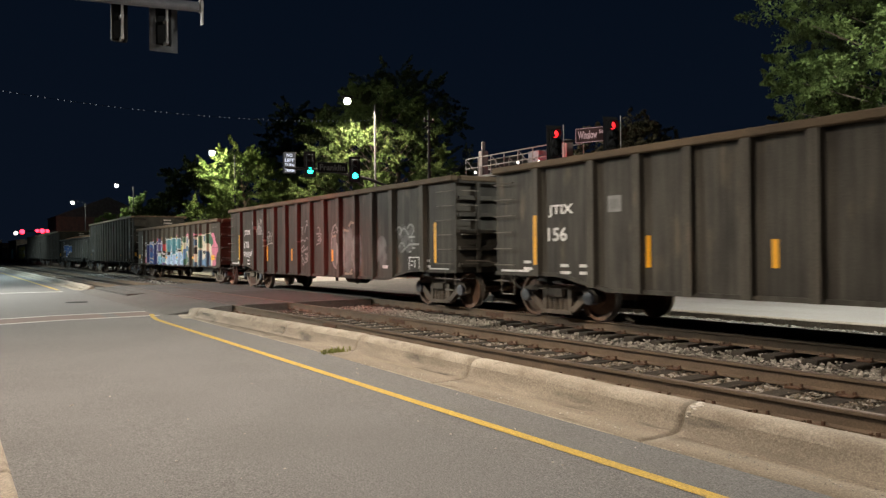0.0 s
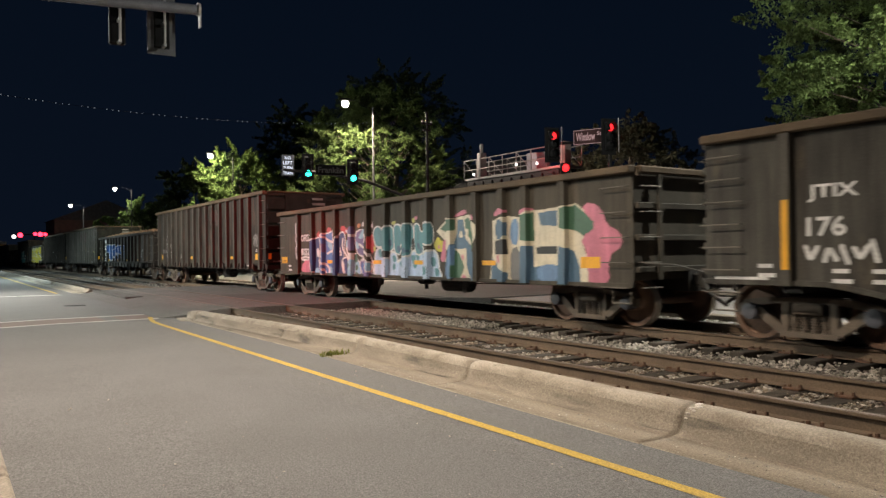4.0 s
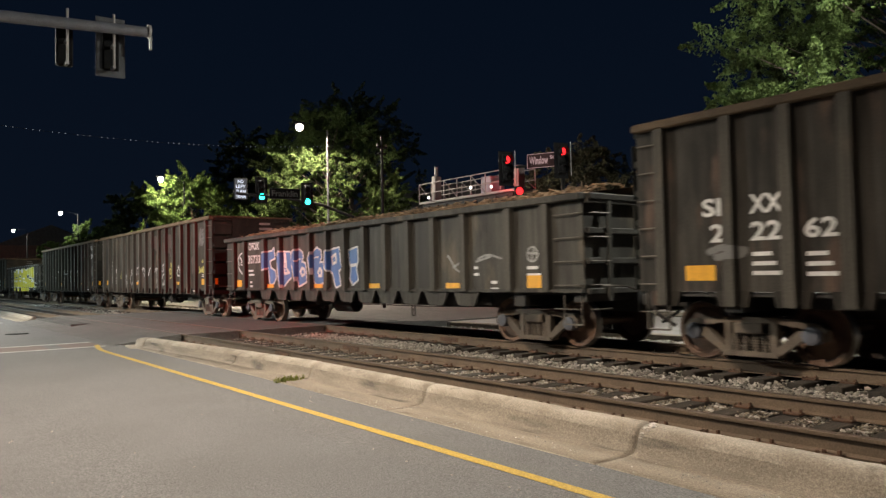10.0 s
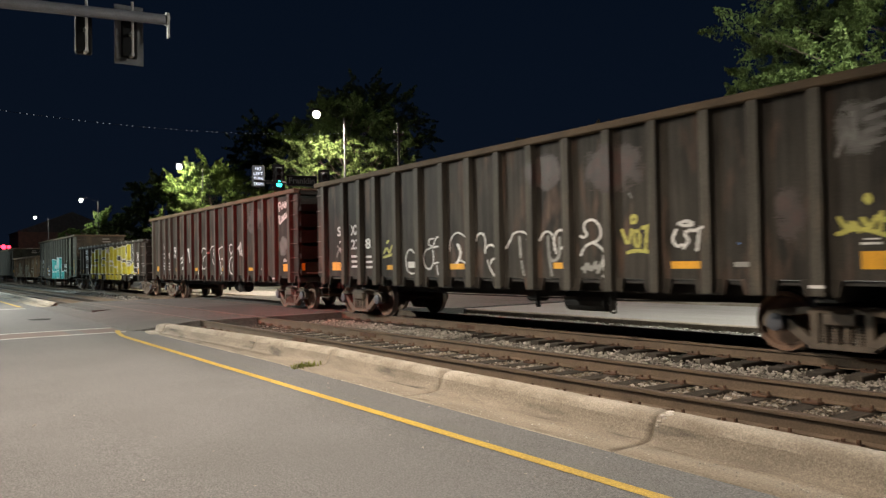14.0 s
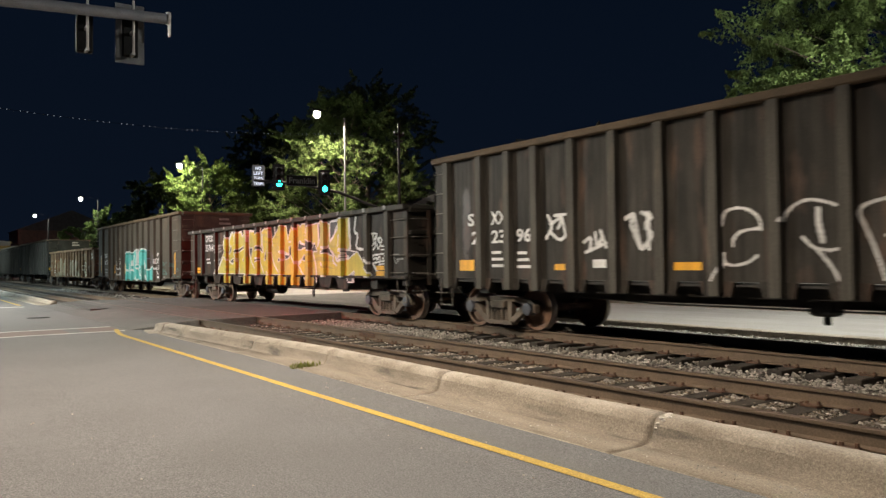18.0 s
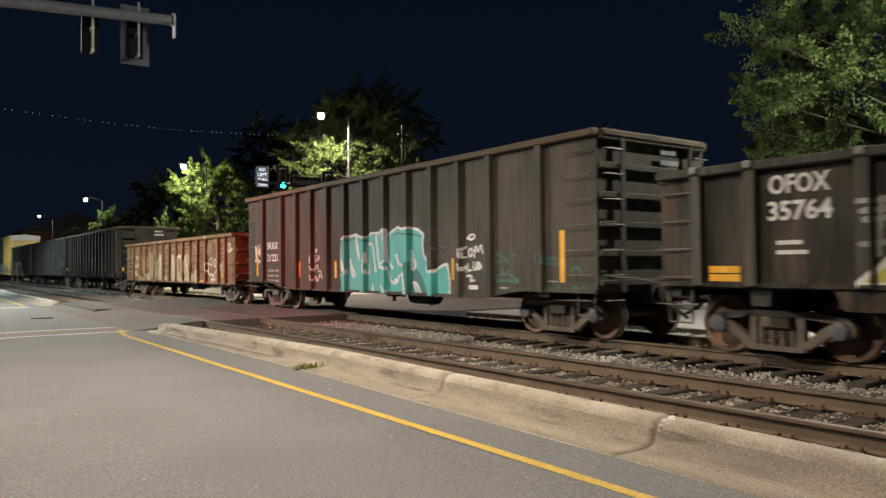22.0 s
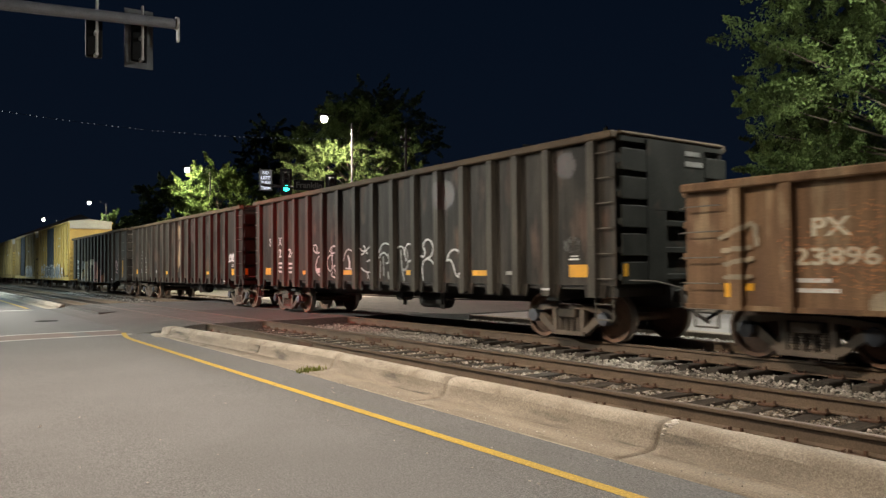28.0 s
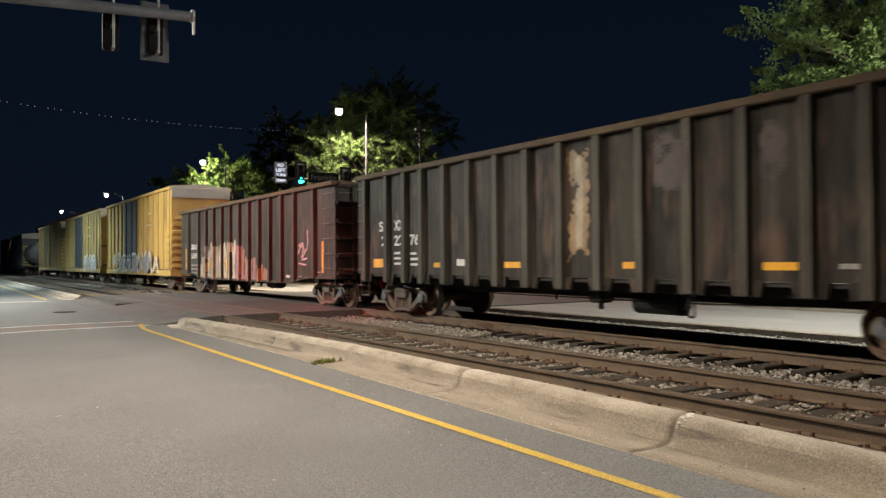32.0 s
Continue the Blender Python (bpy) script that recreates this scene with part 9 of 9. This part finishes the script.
for y, x in ((10.36, 0.28), (11.28, 0.45)):
    h = signal_head("signal_head", t, pose(x - 0.35, y, 6.68, 0, 0, 176), "red", plate=y > 11, back=surface("backplate_grey", (0.13, 0.13, 0.14), 0.5, 0.3))
    g = Geo().rod((x + 0.0, y, 6.12), (x + 0.0, y, 7.35), 0.028, 8)
    for z in (6.15, 6.65):
        g.box(x - 0.22, x + 0.03, y - 0.03, y + 0.03, z - 0.03, z + 0.03)
    part("bracket", g.mesh("bracket", PALE_PAINT), t, "pale metal hanging bracket")

WALKWAY_PAINT = surface("walkway_paint", (0.17, 0.155, 0.15), 0.6, 0.1, (0.13, 0.12, 0.115), 3, 50, 0.1)

# ---- raised walkway with railings beyond the tracks ----
t = thing("signal_walkway", "pale steel walkway with railings and small lights", "signal bridge", (-26.3, 22.0, 0.1))
g = Geo().box(-3.5, 3.5, -0.55, 0.55, 4.75, 4.85)
part("deck", g.mesh("deck", WALKWAY_PAINT), t)
g = Geo()
for y in (-0.55, 0.55):
    for z in (5.25, 5.72):
        g.rod((-3.5, y, z), (3.5, y, z), 0.028, 6)
    for i in range(8):
        x = -3.5 + 7.0 * i / 7
        g.rod((x, y, 4.8), (x, y, 5.72), 0.028, 6)
        if i < 7 and i % 2 == 0:
            g.rod((x, y, 5.72), (x + 1.0, y, 4.85), 0.02, 6)
part("railing", g.mesh("railing", WALKWAY_PAINT), t, "pale pipe railing")
g = Geo()
g.box(-2.95, -2.65, -0.2, 0.2, -0.3, 6.1, 0.03).rod((-2.8, 0, 6.1), (-2.8, 0, 6.55), 0.09, 8)
part("support_post", g.mesh("support_post", WALKWAY_PAINT), t)
part("support_post", Geo().box(2.95, 3.25, -0.2, 0.2, -0.4, 5.9, 0.03).mesh("support_post", WALKWAY_PAINT), t)
g = Geo()
for i in range(9):
    g.box(-3.2 + i * 0.7, -2.66 + i * 0.7, -0.6, 0.6, 3.95, 4.62, 0.03)
g.box(-3.3, 3.2, -0.5, 0.5, 4.3, 4.74)
part("equipment_box", g.mesh("equipment_box", DARK_STEEL), t, "row of dark equipment boxes")
for x, z in ((-2.6, 5.0), (0.6, 5.15), (2.0, 5.05)):
    part("small_light", Geo().lathe([(0.02, -0.68), (0.06, -0.67), (0.065, -0.62), (0.02, -0.60)], 12, "y", (x, 0, z)).mesh("small_light", SMALL_GLOW), t, "small white light")
part("cabinet", Geo().box(1.0, 1.7, -0.4, 0.4, 4.86, 5.6, 0.03).mesh("cabinet", GREY_STEEL), t)

# ---- cable with pale beads ----
t = thing("overhead_cable", "sagging overhead cable with small pale markers", "cable")
pts = []
for i in range(121):
    s = i / 120
    a = Vector((-30.5, -9.0, 8.62)).lerp(Vector((-33.0, 18.2, 7.95)), s)
    a.z -= 2.4 * 4 * s * (1 - s) * 0.45
    pts.append(a)
pts += [Vector((-33.0, 18.2, 7.95)).lerp(Vector((-36.6, 20.05, 8.62)), k / 4) for k in (1, 2, 3, 4)]
part("wire", Geo().pipe(pts, 0.006, 5).mesh("wire", DARK_STEEL), t)
# the beads carry a faint emission to stand out against the night
g = Geo()
for i in range(0, 121, 1):
    if i % 4 != 3:
        g.lathe([(0.004, -0.02), (0.02, 0.0), (0.004, 0.02)], 6, "z", tuple(pts[i]))
part("markers", g.mesh("markers", BEAD_GLOW), t, "row of small pale markers with a glow of their own", kind="stuff")

# ---- far down the line ----
t = thing("crossing_signal", "distant crossing signals with red and white lamps", "signal", (-150, 13.9, 0))
part("post", Geo().rod((0, 0, -0.3), (0, 0, 5.6), 0.12, 8).rod((0, -3.6, 5.4), (0, 3.2, 5.6), 0.1, 8).mesh("post", DARK_STEEL), t)
for y, z, r, m in ((-2.2, 5.35, 0.42, RED_FAR), (-3.2, 5.1, 0.34, SMALL_GLOW), (0.9, 5.5, 0.42, RED_FAR), (0.1, 5.55, 0.3, RED_FAR), (1.7, 5.5, 0.3, RED_FAR)):
    part("lamp", Geo().lathe([(0.02, 0.30), (r * 0.8, 0.28), (r, 0.2), (r, 0.1)], 14, "x", (0, y, z)).mesh("lamp", m), t, "glowing lamp")


def house(at, w, d, h, wall, label, floors=2, bays=5):
    t = thing("house", label, "building", at, group="far buildings")
    part("wall", Geo().box(-w / 2, w / 2, -d / 2, d / 2, -0.3, h).mesh("wall", wall), t)
    part("roof", fixed(Geo().run([(-d / 2 - 0.4, h), (d / 2 + 0.4, h), (0, h + d * 0.22)], -w / 2 - 0.4, w / 2 + 0.4).mesh("roof", ROOFING)), t)
    for f in range(floors):
        for i in range(bays):
            y = -d / 2 + d * (i + 0.5) / bays
            z = 0.9 + f * 3.1
            win = part("window", Geo().box(w / 2 - 0.02, w / 2 + 0.04, y - 0.55, y + 0.55, z, z + 1.5, 0.01).mesh("window", PALE_PAINT), t)
            part("pane", Geo().box(w / 2 + 0.041, w / 2 + 0.05, y - 0.45, y + 0.45, z + 0.1, z + 1.4).mesh("pane", DARK_GLASS), win)
    return t


house((-165, 27, 0), 14, 18, 8.5, BRICKWALL, "dim brick building far down the street")
house((-140, 30, 0), 12, 12, 6.5, BRICKWALL, "low dim building beyond the street", 1, 4)
house((-46, 34, 0), 10, 14, 5.0, BRICKWALL, "low dim building behind the trees", 1, 4)
house((-14, 56, 0), 26, 12, 8.0, BRICKWALL, "dim brick building beyond the pavement", 2, 5)

# ---- weeds at the kerb ----
g = Geo()
r = random.Random(9)
for i in range(170):
    s = r.choice((r.gauss(0.12, 0.1), r.gauss(0.75, 0.12), r.random()))
    x, y = -10.09 - 0.06 * s + r.gauss(0, 0.05), 4.68 + 0.36 * s + r.gauss(0, 0.05)
    a, h = r.uniform(0, 6.28), r.uniform(0.03, 0.10)
    lx, ly = math.cos(a) * h * 0.45, math.sin(a) * h * 0.45
    wx, wy = -math.sin(a) * 0.006, math.cos(a) * 0.006
    g.add([(x - wx, y - wy, -0.17), (x + wx, y + wy, -0.17), (x + lx * .6 + wx, y + ly * .6 + wy, -0.17 + h * .7), (x + lx, y + ly, -0.17 + h), (x + lx * .6 - wx, y + ly * .6 - wy, -0.17 + h * .7)], [(0, 1, 2, 3, 4)])
tagged(new("weeds", g.mesh("weeds", GRASS)), "small green weeds growing in the kerb joint", "weeds", kind="stuff")
g = Geo()
for i in range(1500):
    x, y = r.uniform(-16, 6), 0.1 - abs(r.gauss(0, 0.35))
    if math.hypot(x, y) < 0.6:
        continue
    a, h = r.uniform(0, 6.28), r.uniform(0.04, 0.13)
    wx, wy = -math.sin(a) * 0.005, math.cos(a) * 0.005
    lx, ly = math.cos(a) * h * 0.6, math.sin(a) * h * 0.6
    g.add([(x - wx, y - wy, -0.06), (x + wx, y + wy, -0.06), (x + lx, y + ly, -0.06 + h)], [(0, 1, 2)])
tagged(new("verge_grass", g.mesh("verge_grass", GRASS)), "short grass along the near kerb", "grass", kind="stuff")

motions()
